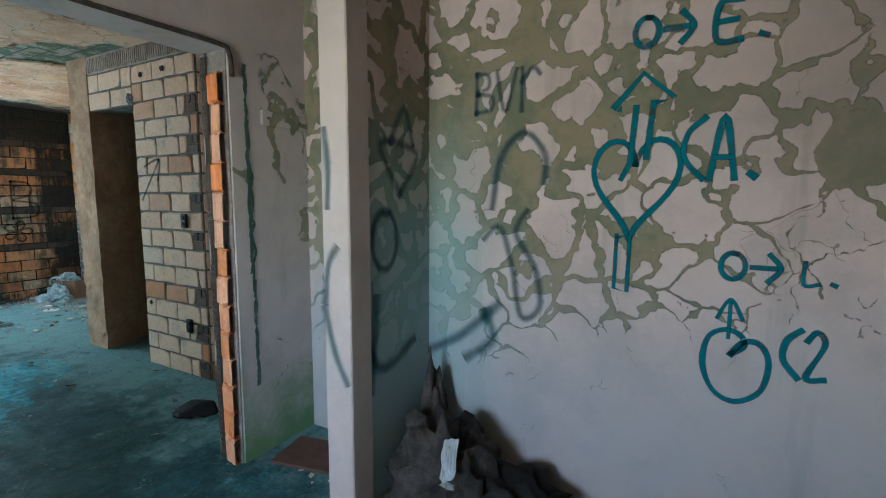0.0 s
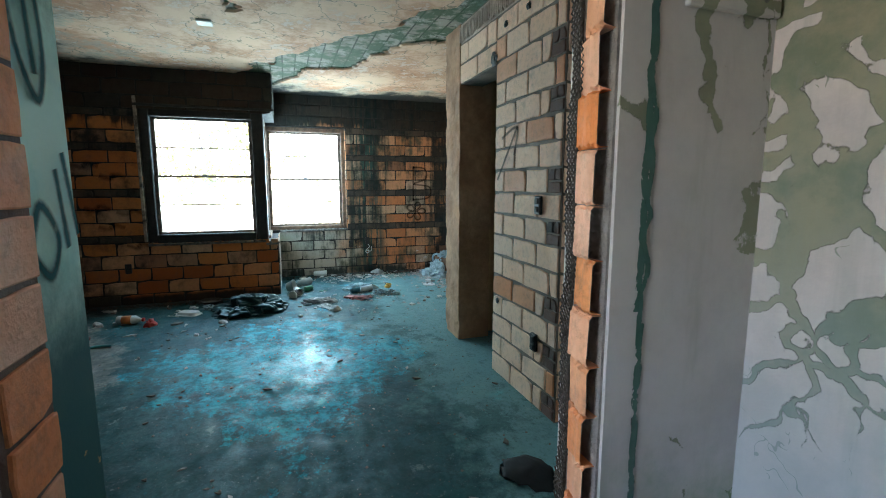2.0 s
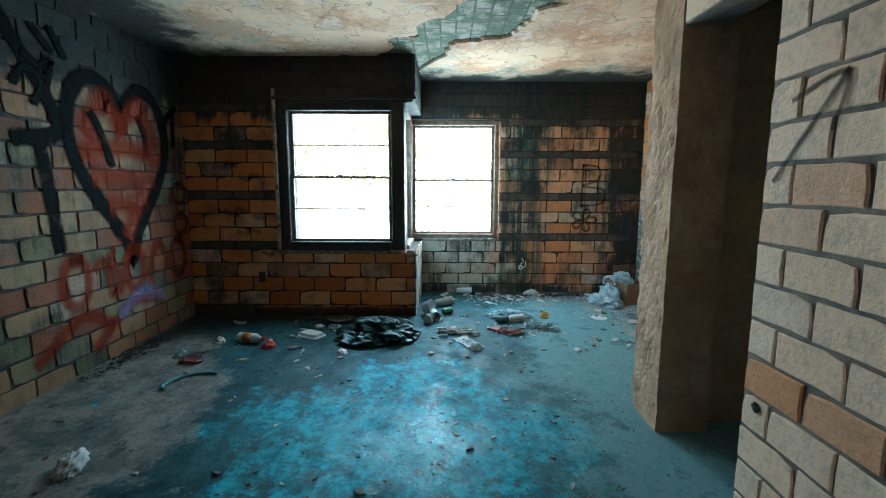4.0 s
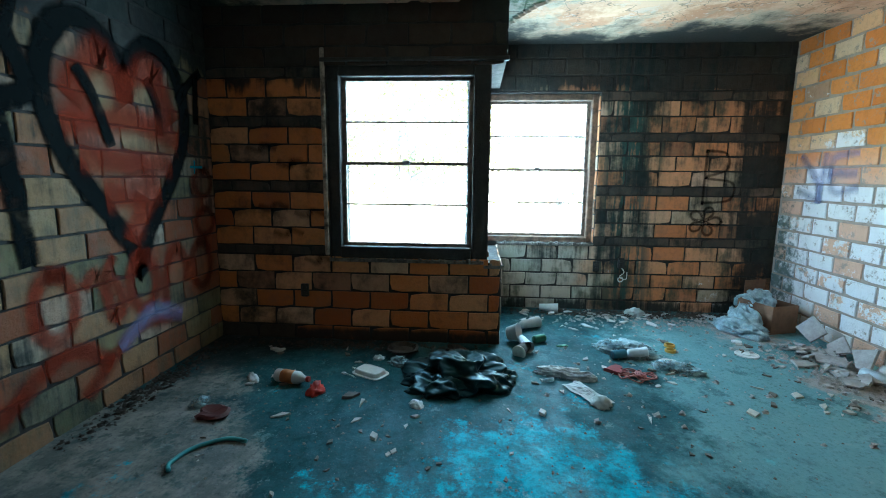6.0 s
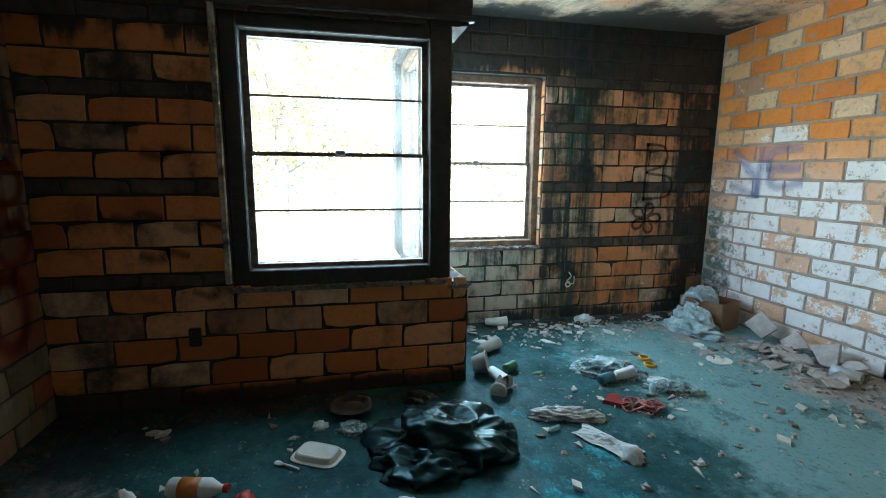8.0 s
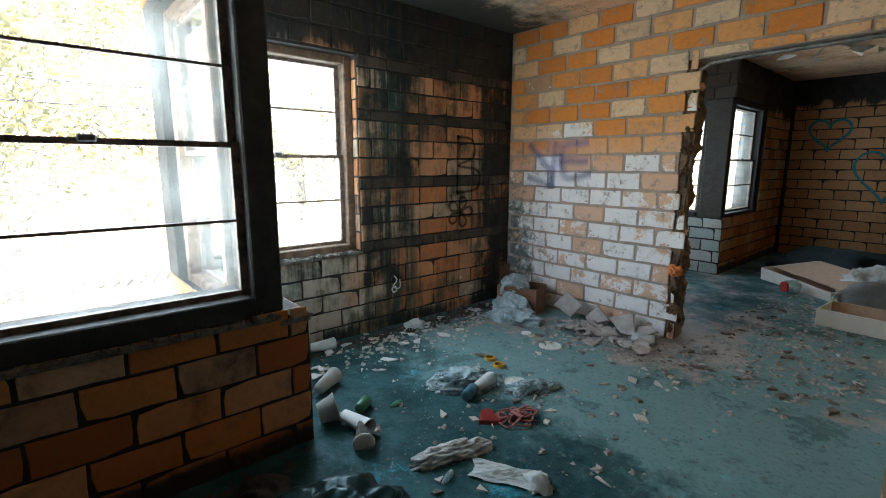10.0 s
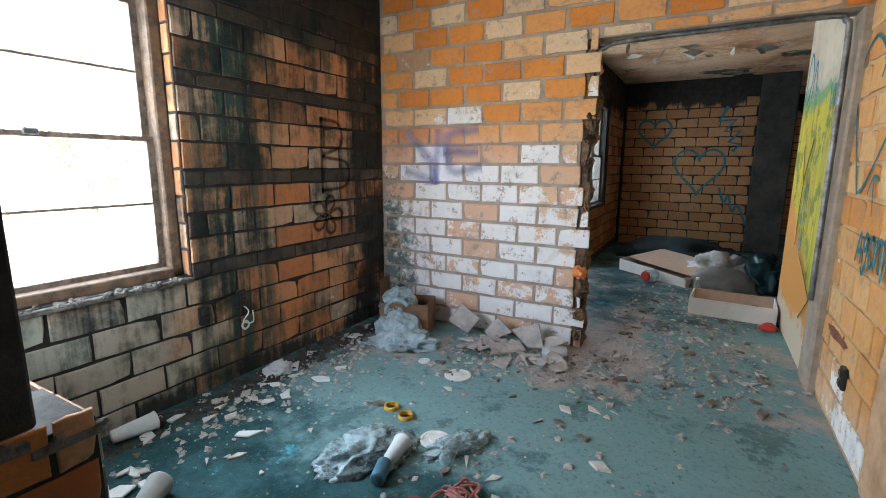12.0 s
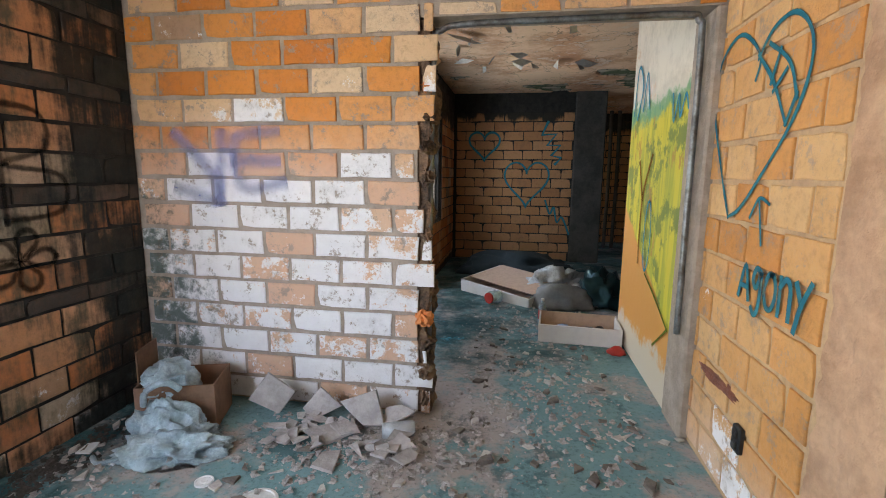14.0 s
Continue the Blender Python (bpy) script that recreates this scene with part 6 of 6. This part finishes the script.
ZONES = ((-8.3, -7.9, 0.9, 3.2, 38, 0.8), (-6.4, -5.4, 2.9, 4.2, 60, 0.5), (-7.4, -6.2, 2.5, 3.4, 50, 0.5), (-7.0, -5.6, -1.2, 0.4, 26, 0.6), (-7.9, -6.0, 0.8, 2.6, 40, 0.6), (-5.6, -5.1, 3.3, 3.6, 12, 0.9), (-6.5, -5.3, 4.2, 5.6, 30, 0.4), (-5.5, -3.6, 0.9, 2.1, 18, 0.5), (-5.9, -3.4, -1.5, 0.6, 55, 0.45), (-6.6, -4.6, 0.4, 1.9, 24, 0.5), (-3.4, -2.4, 0.3, 2.0, 14, 0.4), (-2.0, -1.5, 1.5, 2.0, 14, 0.7))
for x0, x1, y0, y1, n, pale in ZONES:
    for _ in range(n):
        k = 0 if r.random() < pale else 1
        ob = new("plaster_shard", r.choice(SHARDS[k]))
        s = r.uniform(0.5, 1.6) if x0 < -6.9 or y0 > 2.4 else r.uniform(0.3, 0.8)
        ob.matrix_world = pose(r.uniform(x0, x1), r.uniform(y0, y1), 0.001, r.uniform(-6, 6), r.uniform(-6, 6), r.uniform(0, 360)) @ Matrix.Scale(s, 4)
        tagged(ob, ("pale flake of plaster on the floor", "dark lump of rubble on the floor")[k], "rubble", "loose rubble")


def grit(name, label, zones, material, seed, lo, hi):
    """Fine rubble too small to count, as one mesh of small uneven stones."""
    q = random.Random(seed)
    verts, faces = [], []
    for x0, x1, y0, y1, n in zones:
        for _ in range(n):
            x, y = q.triangular(x0, x1), q.triangular(y0, y1)
            s = lo + (hi - lo) * q.random() ** 3
            b = len(verts)
            t = q.random() * 6.28
            for k, (rr, z) in enumerate(((1, 0), (0.9, 0), (1.1, 0), (0.8, 0), (0.7, 0.7), (0.6, 0.8), (0.7, 0.6))):
                a = t + (k * 1.571 if k < 4 else k * 2.09)
                verts.append((x + s * rr * math.cos(a) * q.uniform(0.7, 1.2), y + s * rr * math.sin(a) * q.uniform(0.7, 1.2), z * s * q.uniform(0.5, 1.0)))
            faces += [(b, b + 1, b + 5), (b + 1, b + 2, b + 6), (b + 2, b + 3, b + 6), (b + 3, b, b + 4), (b, b + 5, b + 4), (b + 1, b + 6, b + 5), (b + 3, b + 4, b + 6), (b + 4, b + 5, b + 6)]
    me = bpy.data.meshes.new(name)
    me.from_pydata(verts, [], faces)
    me.materials.append(material)
    return tagged(new(name, me), label, "rubble", kind="stuff")


RUBBLE = plain("fine_rubble", (0.52, 0.49, 0.48), (0.2, 0.18, 0.17), 25, 0.9, 0.4)
grit("rubble", "fine pale rubble under the broken wall", ((-7.6, -6.0, 2.6, 3.43, 900), (-6.6, -5.3, 2.7, 4.6, 800), (-8.33, -7.6, 0.8, 3.4, 500), (-6.6, -5.27, 3.7, 6.2, 600), (-7.8, -5.6, 0.8, 3.0, 200)), RUBBLE, 3, 0.004, 0.032)
grit("rubble", "dark burnt rubble along the foot of the wall", ((-8.34, -8.05, 0.7, 3.4, 1300), (-7.18, -6.95, -1.6, 0.6, 500), (-7.2, -5.4, -1.72, -1.5, 500)), CHAR, 6, 0.006, 0.03)
grit("floor_grit", "scattered grit on the concrete floor", ((-8.3, -2.4, -1.6, 3.4, 1500), (-6.4, -3.0, 0.5, 2.15, 400), (-2.3, 0.5, 0.2, 2.0, 150), (-7.2, -5.2, -1.7, 0.6, 500)), DARKSHARD, 4, 0.002, 0.012)

# recess
foam_cup("clear glass jar lying in the recess", pose(-3.2, 2.55, 0.05, 90, 0, 60), 0.05, 0.14, CLEAR, seed=9)
bm = bmesh.new()
box(bm, -0.25, 0.25, -0.04, 0.04, 0, 0.02, 0.003)
whole("board", bm, OLD_WOOD, "short broken board in the recess", "board", pose(-3.1, 2.75, 0.004, 0, 0, 35))
whole("paper_scrap", sheet(0.2, 0.16, 12, 0.04), PAPER, "crumpled paper in the recess", "paper", pose(-3.15, 2.4, 0, 0, 0, 10))


# ---- the room beyond ----
def drawer(label, m, w, d, h, front, floor_mat):
    o = thing("drawer_box", label, "drawer", m, "pulled-out drawers")
    for nm, b, mt in (("front", (-w / 2, w / 2, -d / 2, -d / 2 + 0.016), front), ("back", (-w / 2, w / 2, d / 2 - 0.014, d / 2), CHIPBOARD), ("side", (-w / 2, -w / 2 + 0.014, -d / 2 + 0.017, d / 2 - 0.015), front), ("side", (w / 2 - 0.014, w / 2, -d / 2 + 0.017, d / 2 - 0.015), front)):
        bm = bmesh.new()
        box(bm, *b, 0, h, 0.002)
        part(nm, bm, mt, o)
    bm = bmesh.new()
    box(bm, -w / 2 + 0.015, w / 2 - 0.015, -d / 2 + 0.018, d / 2 - 0.016, 0.012, 0.02)
    part("bottom", bm, floor_mat, o)
    return o


drawer("upturned wide drawer with a pinkish hardboard base", pose(-6.15, 6.35, 0.0, 6, 3, -38), 1.0, 0.72, 0.16, LAMINATE, CHIPBOARD)
bm = bmesh.new()
box(bm, -0.46, 0.46, -0.3, 0.3, 0, 0.006)
whole("hardboard_sheet", bm, CHIPBOARD, "pinkish hardboard sheet lying across the drawer", "board", pose(-6.12, 6.4, 0.165, 6, 3, -38))
drawer("white laminate drawer with tools in it", pose(-5.58, 4.95, 0, 0, 0, -4), 0.66, 0.42, 0.15, LAMINATE, LAMINATE)
whole("cloth_bundle", crumple((0.12, 0.08, 0.07), 51, 3, 0.4), BLACK, "black shoe-like bundle in the drawer", "bundle", pose(-5.42, 4.95, 0.022), smooth=True)
whole("packet", crumple((0.09, 0.05, 0.07), 52, 3, 0.2), simple("blue_packet", (0.35, 0.48, 0.6), 0.5), "pale blue packet in the drawer", "packet", pose(-5.72, 4.98, 0.022), smooth=True)
whole("pillow", crumple((0.38, 0.24, 0.22), 53, 4, 0.12, 1.4), GREYCLOTH, "plump grey cloth sack on the floor", "sack", pose(-5.62, 5.95, 0, 0, 0, -5), smooth=True)
whole("foil_cloth", crumple((0.42, 0.3, 0.28), 54, 4, 0.5, 2.6), SILVER, "crinkled silver and teal cloth heap", "cloth", pose(-5.65, 6.45, 0, 0, 0, 15), smooth=True)
whole("bin_bag", crumple((0.3, 0.3, 0.34), 55, 4, 0.4), BAGSKIN, "full black bin bag beside the pier", "bin bag", pose(-5.2, 6.15, 0), smooth=True)
whole("mattress", crumple((0.8, 0.5, 0.3), 56, 4, 0.25), simple("dark_teal_cloth", (0.012, 0.03, 0.04), 0.8), "dark slumped bedding by the far wall", "bedding", pose(-6.1, 7.6, 0), smooth=True)
jar = thing("glass_jar", "clear glass jar with a red lid on its side", "jar", pose(-6.3, 5.93, 0.07, 90, 0, -40))
part("jar_body", lathe([(0.06, 0), (0.07, 0.01), (0.07, 0.12), (0.055, 0.14)], 24), CLEAR, jar, smooth=True)
part("lid", lathe([(0.058, 0.14), (0.058, 0.16), (0.01, 0.162)], 24), RED, jar, "red metal lid")
whole("red_cup", crumple((0.07, 0.05, 0.06), 57, 3, 0.25), RED, "crushed red plastic cup", "cup", pose(-5.33, 4.6, 0), smooth=True)
for k in range(20):
    q = random.Random(k + 60)
    bm = chunk(q, q.uniform(0.08, 0.26), q.uniform(0.03, 0.08), 0.004)
    whole("paint_flake", bm, SHARD, "paint flake hanging from the ceiling", "paint flake", pose(q.uniform(-6.8, -5.3), q.uniform(4.3, 6.8), H - 0.075, q.uniform(30, 80), 0, q.uniform(0, 360)), "hanging paint flakes")

# ---- outside ----
GRASS = simple("sunlit_grass", (0.2, 0.2, 0.12), 0.9, 0, 0.4, 2)
BARK = plain("bark", (0.16, 0.12, 0.09), (0.08, 0.06, 0.05), 8, 0.9, 0.8)
FENCE = simple("bleached_fence_wood", (0.3, 0.28, 0.25), 0.8, 0, 0.3, 6)


def leaf_material():
    k = Mat("leaves", 0.55)
    c = k.mix(k.geo.outputs["Random Per Island"], (0.12, 0.13, 0.045), (0.3, 0.28, 0.11))
    k.done(c)
    tl, mx = k.t.nodes.new("ShaderNodeBsdfTranslucent"), k.t.nodes.new("ShaderNodeMixShader")
    k.put(tl.inputs[0], c)
    mx.inputs[0].default_value = 0.45
    k.t.links.new(k.b.outputs[0], mx.inputs[1])
    k.t.links.new(tl.outputs[0], mx.inputs[2])
    k.t.links.new(mx.outputs[0], k.t.nodes["Material Output"].inputs[0])
    return k.m


LEAF = leaf_material()
bm = bmesh.new()
bmesh.ops.create_grid(bm, x_segments=1, y_segments=1, size=1500)
whole("ground", bm, GRASS, "dry sunlit grass around the building", "ground", pose(0, 0, -0.32), kind="structure")


def tree(label, m, height, seed, leaves=5000):
    q = random.Random(seed)
    t = thing("tree", label, "tree", m, "trees outside")
    bm = bmesh.new()
    tube([(0, 0, 0), (q.uniform(-0.2, 0.2), q.uniform(-0.2, 0.2), height * 0.3), (q.uniform(-0.3, 0.3), 0, height * 0.7)], 0.12, 8, bm=bm)
    limbs = []
    for k in range(9):
        a, z = q.uniform(0, 6.28), height * q.uniform(0.15, 0.6)
        e = Vector((math.cos(a) * height * 0.3, math.sin(a) * height * 0.3, z + height * q.uniform(0.1, 0.35)))
        limbs.append(e)
        tube([(0, 0, z), tuple(e * 0.5 + Vector((0, 0, z * 0.55))), tuple(e)], 0.035, 5, bm=bm)
    part("trunk", bm, BARK, t)
    verts, faces = [], []
    for k in range(leaves):
        c = q.choice(limbs)
        p = c + Vector((q.gauss(0, 1), q.gauss(0, 1), q.gauss(0, 0.8))) * height * 0.12
        d = Vector((q.uniform(-1, 1), q.uniform(-1, 1), q.uniform(-1, 1))).normalized()
        u = d.orthogonal().normalized() * q.uniform(0.03, 0.055)
        v = d * q.uniform(0.05, 0.1)
        b = len(verts)
        verts += [tuple(p - v), tuple(p + u), tuple(p + v), tuple(p - u)]
        faces.append((b, b + 1, b + 2, b + 3))
    me = bpy.data.meshes.new("crown")
    me.from_pydata(verts, [], faces)
    me.materials.append(LEAF)
    new("crown", me).parent = t
    return t


t1 = tree("sunlit leafy tree behind the fence", pose(-17, 2.5, -0.32), 7.5, 1)
t2 = tree("bushy sunlit tree by the fence", pose(-15, -1.5, -0.32), 5.0, 2)
for x, y, s, a in ((-19, 6, 1.1, 40), (-18, -6, 1.0, 120), (-21, -1, 1.2, 200), (-16, 9, 0.9, 260), (-20, 12, 1.1, 10), (-24, 4, 1.4, 90), (-22, -10, 1.2, 33), (-19, 16, 1.0, 70)):
    copy_thing(t1, pose(x, y, -0.32, 0, 0, a) @ Matrix.Scale(s, 4))
for x, y, a in ((-14.5, 4.6, 50), (-15.5, -4.5, 140), (-15, 7.5, 210), (-16, -8, 300), (-14.5, 12, 80)):
    copy_thing(t2, pose(x, y, -0.32, 0, 0, a))
fence = thing("fence", "bleached picket fence beyond the yard", "fence", pose(-12.8, 0, -0.32))
bm = bmesh.new()
box(bm, -0.01, 0.01, -0.03, 0.03, 0, 1.0)
picket = mesh_of(bm, "picket", FENCE)
for k in range(90):
    ob = new("picket", picket)
    ob.parent = fence
    ob.location = (0, -8 + k * 0.16, 0.02 * math.sin(k * 1.7))
for z in (0.3, 0.8):
    bm = bmesh.new()
    box(bm, -0.05, -0.015, -8.1, 6.5, z, z + 0.07)
    part("rail", bm, FENCE, fence)
for z in (2.2, 2.5):
    whole("overhead_wire", tube([(-13.5, -14, z + 0.3), (-13.5, 0, z), (-13.5, 14, z + 0.3)], 0.012, 5), BLACK, "thin overhead wire outside", "wire", group="overhead wires")


# ---- bricks ----
BRICKS = {}


def brick_mesh(w, h, material, kind):
    """A brick's face with uneven, chipped edges; three kinds of each size."""
    key = (round(w, 2), round(h, 3), material.name, kind)
    if key not in BRICKS:
        bm = bmesh.new()
        a, c, d = w / 2, h / 2, 0.009
        r = random.Random(int(w * 1000) + kind * 77)
        turn = [(-a, -c), (-a * 0.35, -c), (a * 0.4, -c), (a, -c), (a, c * 0.1), (a, c), (a * 0.3, c), (-a * 0.4, c), (-a, c), (-a, -c * 0.1)]
        rough = [(x + r.uniform(-0.003, 0.003), z + r.uniform(-0.003, 0.003)) for x, z in turn]
        if r.random() < 0.6:
            k = r.choice((0, 3, 5, 8))
            rough[k] = (rough[k][0] * (1 - 0.012 / a), rough[k][1] * (1 - 0.012 / c))
        back = [bm.verts.new((x, -0.004, z)) for x, z in rough]
        rim = [bm.verts.new((x, d - 0.003, z)) for x, z in rough]
        top = [bm.verts.new((x - math.copysign(0.004, x), d + r.uniform(-0.0008, 0.0008), z - math.copysign(0.004, z))) for x, z in rough]
        n = len(turn)
        for q, s in ((back, rim), (rim, top)):
            for i in range(n):
                j = (i + 1) % n
                bm.faces.new((q[i], q[j], s[j], s[i]))
        bm.faces.new(top)
        bm.normal_update()
        if max(bm.faces, key=lambda f: f.calc_area()).normal.y < 0:
            bmesh.ops.reverse_faces(bm, faces=bm.faces)
        BRICKS[key] = mesh_of(bm, "brick", material)
    return BRICKS[key]


def lay(wall, material, along, plane, facing, u0, u1, z0, z1, holes=(), length=0.305, course=0.1475, joint=0.013, shift=0.0, ragged=None, bond=True, seed=1, courses=(), band=None):
    """Bricks in running bond on one face of a wall, each an object of its own."""
    r = random.Random(seed)
    turn = {("x", -1): 180, ("x", 1): 0, ("y", 1): -90, ("y", -1): 90}[(along, facing)]
    if not courses:
        courses = [z0]
        while courses[-1] < z1 - 0.03:
            courses.append(min(courses[-1] + course, z1))
    for row, (z, top) in enumerate(zip(courses, courses[1:])):
        h = top - z
        mat = band if band and h < 0.1 else material
        u = u0 - (length / 2 if row % 2 and bond else 0) - shift
        while u < u1:
            spans = [(max(u, u0), min(u + length, u1))]
            for ha, hb, hc, hd in holes:
                if z + h * 0.5 > hc and z + h * 0.5 < hd:
                    if ragged and abs(ha - ragged) < 1e-6:
                        ha = ha - 0.04 + 0.13 * noise.noise(Vector((z * 2.3, 1.7, 0.4))) + r.uniform(-0.025, 0.02)
                    spans = [s for a, b in spans for s in ((a, min(b, ha)), (max(a, hb), b))]
            for a, b in spans:
                if b - a > 0.04:
                    ob = new("brick", brick_mesh(b - a - joint, h - joint, mat, r.randrange(3)))
                    c, zz, o = (a + b) / 2, z + h / 2, plane + facing * r.uniform(-0.002, 0.002)
                    ob.matrix_basis = pose(c if along == "x" else o, o if along == "x" else c, zz, r.uniform(-0.5, 0.5), r.uniform(-0.5, 0.5), turn) @ Matrix.Diagonal((r.uniform(0.98, 1.01), 1, r.uniform(0.95, 1.02), 1))
                    ob.parent = wall
            u += length


# full courses with a thin dark header course between every few of them
BAY_COURSES = [-0.03, 0.106, 0.245, 0.385, 0.53, 0.68, 0.768, 0.91, 1.047, 1.195, 1.285, 1.44, 1.585, 1.73, 1.81, 1.97, 2.12, 2.21, 2.36, 2.52, H]
WEST_COURSES = [-0.03, 0.115, 0.267, 0.418, 0.57, 0.715, 0.795, 0.945, 1.09, 1.235, 1.32, 1.465, 1.61, 1.745, 1.825, 1.97, 2.12, 2.2, 2.35, 2.51, H]
lay(wall_w1, BRICK_BLACK, "y", XW1, 1, YL, YJ, -0.03, H, [HOLE1], length=0.325, seed=1, courses=WEST_COURSES, band=BRICK_BAND)
lay(wall_w2, BRICK_SOOTY, "x", 1.64, -1, XW2 - 0.07, XW2, 0.70, 2.2, length=0.07, bond=False, seed=16)
lay(wall_w2, BRICK_SOOTY, "y", XW2, 1, YJ, YN, -0.03, H, [(0.46, 1.64, 0.70, 2.2)], length=0.32, seed=2, courses=BAY_COURSES, band=BRICK_BAND)
lay(wall_ret, BRICK_SOOTY, "x", YJ, 1, XW2, XW1, -0.05, H, [(XW2, XW1, 0.66, 2.24)], seed=9)
lay(wall_ret, BRICK_TAN, "x", 0.32, -1, XW2 - 0.25, XW1 - 0.3, -0.05, H, [(XW2 - 0.25, XW1, 0.66, 2.24)], seed=10)
lay(wall_heart, BRICK_HEART, "x", YL, 1, XW1, -3.4, -0.03, H, length=0.325, course=0.153, seed=3)
lay(wall_white, BRICK_WHITE, "x", YN, -1, XW2, XA, 0, H, [(-6.56, XA - 0.03, -0.3, 2.14)], joint=0.02, shift=0.12, ragged=-6.56, seed=4)
lay(wall_agony, BRICK_TAN, "y", XA, -1, YD + 0.3, YN, 0.02, H, course=0.165, length=0.26, joint=0.017, seed=5)
lay(wall_white, BRICK_WHITE, "x", YN, -1, -6.56, XA, 2.14, 2.2125, course=0.0725, joint=0.018, seed=17)
lay(wall_door, BRICK_CREAM, "y", -3.315, 1, YD, YD + 0.05, 0, 2.5, length=0.05, bond=False, seed=18)
QUOINS = (0, 2, 4, 7, 9, 12, 14)
lay(wall_door, BRICK_CREAM, "x", YD, -1, -4.17, -3.32, 0, 2.508, [(-3.455, -3.32, k * 0.1475, (k + 1) * 0.1475) for k in QUOINS], joint=0.014, seed=6)
lay(wall_door, BRICK_CREAM, "x", YD, -1, -4.87, -4.17, 2.2, 2.508, course=0.154, length=0.36, seed=7)
r = random.Random(31)
tile_meshes = []
for k in range(4):
    bm = bmesh.new()
    n = 18
    rows = []
    for z in (-0.07, -0.062, 0.062, 0.07):
        rows.append([])
        for i in range(n + 1):
            u = i / n
            y = -0.004 - (0.026 if u > (0.3, 0.42, 0.15, 0.62)[k] else 0.006) * (1 if abs(z) < 0.065 else 0.6) - 0.012 * u - 0.003 * math.sin(u * 9 + k) - 0.002 * r.random()
            rows[-1].append(bm.verts.new((-0.058 + 0.116 * u, y, z + r.uniform(-0.004, 0.004))))
    for p, q in zip(rows, rows[1:]):
        for i in range(n):
            bm.faces.new((p[i], p[i + 1], q[i + 1], q[i]))
    for p in (rows[0], rows[-1]):
        bm.faces.new(p + [bm.verts.new((0.058, 0.004, p[0].co.z)), bm.verts.new((-0.058, 0.004, p[0].co.z))])
    bmesh.ops.recalc_face_normals(bm, faces=bm.faces)
    tile_meshes.append(mesh_of(bm, "hollow_tile", BRICK_JAMB))
for k in range(14):
    ob = new("hollow_tile", tile_meshes[k % 4])
    ob.parent = wall_e
    ob.matrix_basis = pose(-2.188 + r.uniform(-0.006, 0.006), 1.552 + r.uniform(-0.006, 0.004), 0.075 + k * 0.1475, r.uniform(-2, 2), r.uniform(-1, 1), r.uniform(-2, 2))
for k in QUOINS:
    z = (k + 0.5) * 0.1475
    for e, z0 in enumerate((z - 0.07, z)):
        lay(wall_door, BRICK_QUOIN, "x", YD, -1, -3.455, -3.32, z0, z0 + 0.07, length=(0.14, 0.075)[e], course=0.07, joint=0.01, seed=40 + 2 * k + e)
lay(wall_s, BRICK_JAMB, "x", 0.235, 1, -2.33, -2.13, 0, 2.18, length=0.2, bond=False, seed=12)
lay(wall_far, BRICK_FAR, "x", YC, -1, -7.15, -5.3, 0, 2.36, seed=8)
lay(wall_cw, BRICK_BLACK, "y", XW1, 1, YR, YC, 0, H, [(YR, 7.5, 0.72, 2.2)], seed=13)
lay(wall_cret, BRICK_PALE, "x", YR, -1, XW2, XW1, 0, 0.72, seed=14)
lay(wall_cret, BRICK_BLACK, "x", YR, -1, XW2, XW1, 2.2, H, seed=19)
lay(wall_last, BRICK_FAR, "x", 11.2, -1, -5.6, -3.6, 0, 2.5, seed=15)

# black lumps on the brick paint the dark inside of knocked holes
for x, z, w in ((-4.2, 2.24, 0.05), (-4.02, 2.42, 0.022), (-3.72, 2.43, 0.026), (-4.08, 0.55, 0.02)):
    ob = part("chipped_hole", crumple((w, 0.008, w * 0.9), int(w * 900), 3, 0.5, 1.6, -1.0), BLACK, wall_door, "black lump in place of the shade inside a knocked hole")
    ob.matrix_basis = pose(x, YD - 0.012, z)
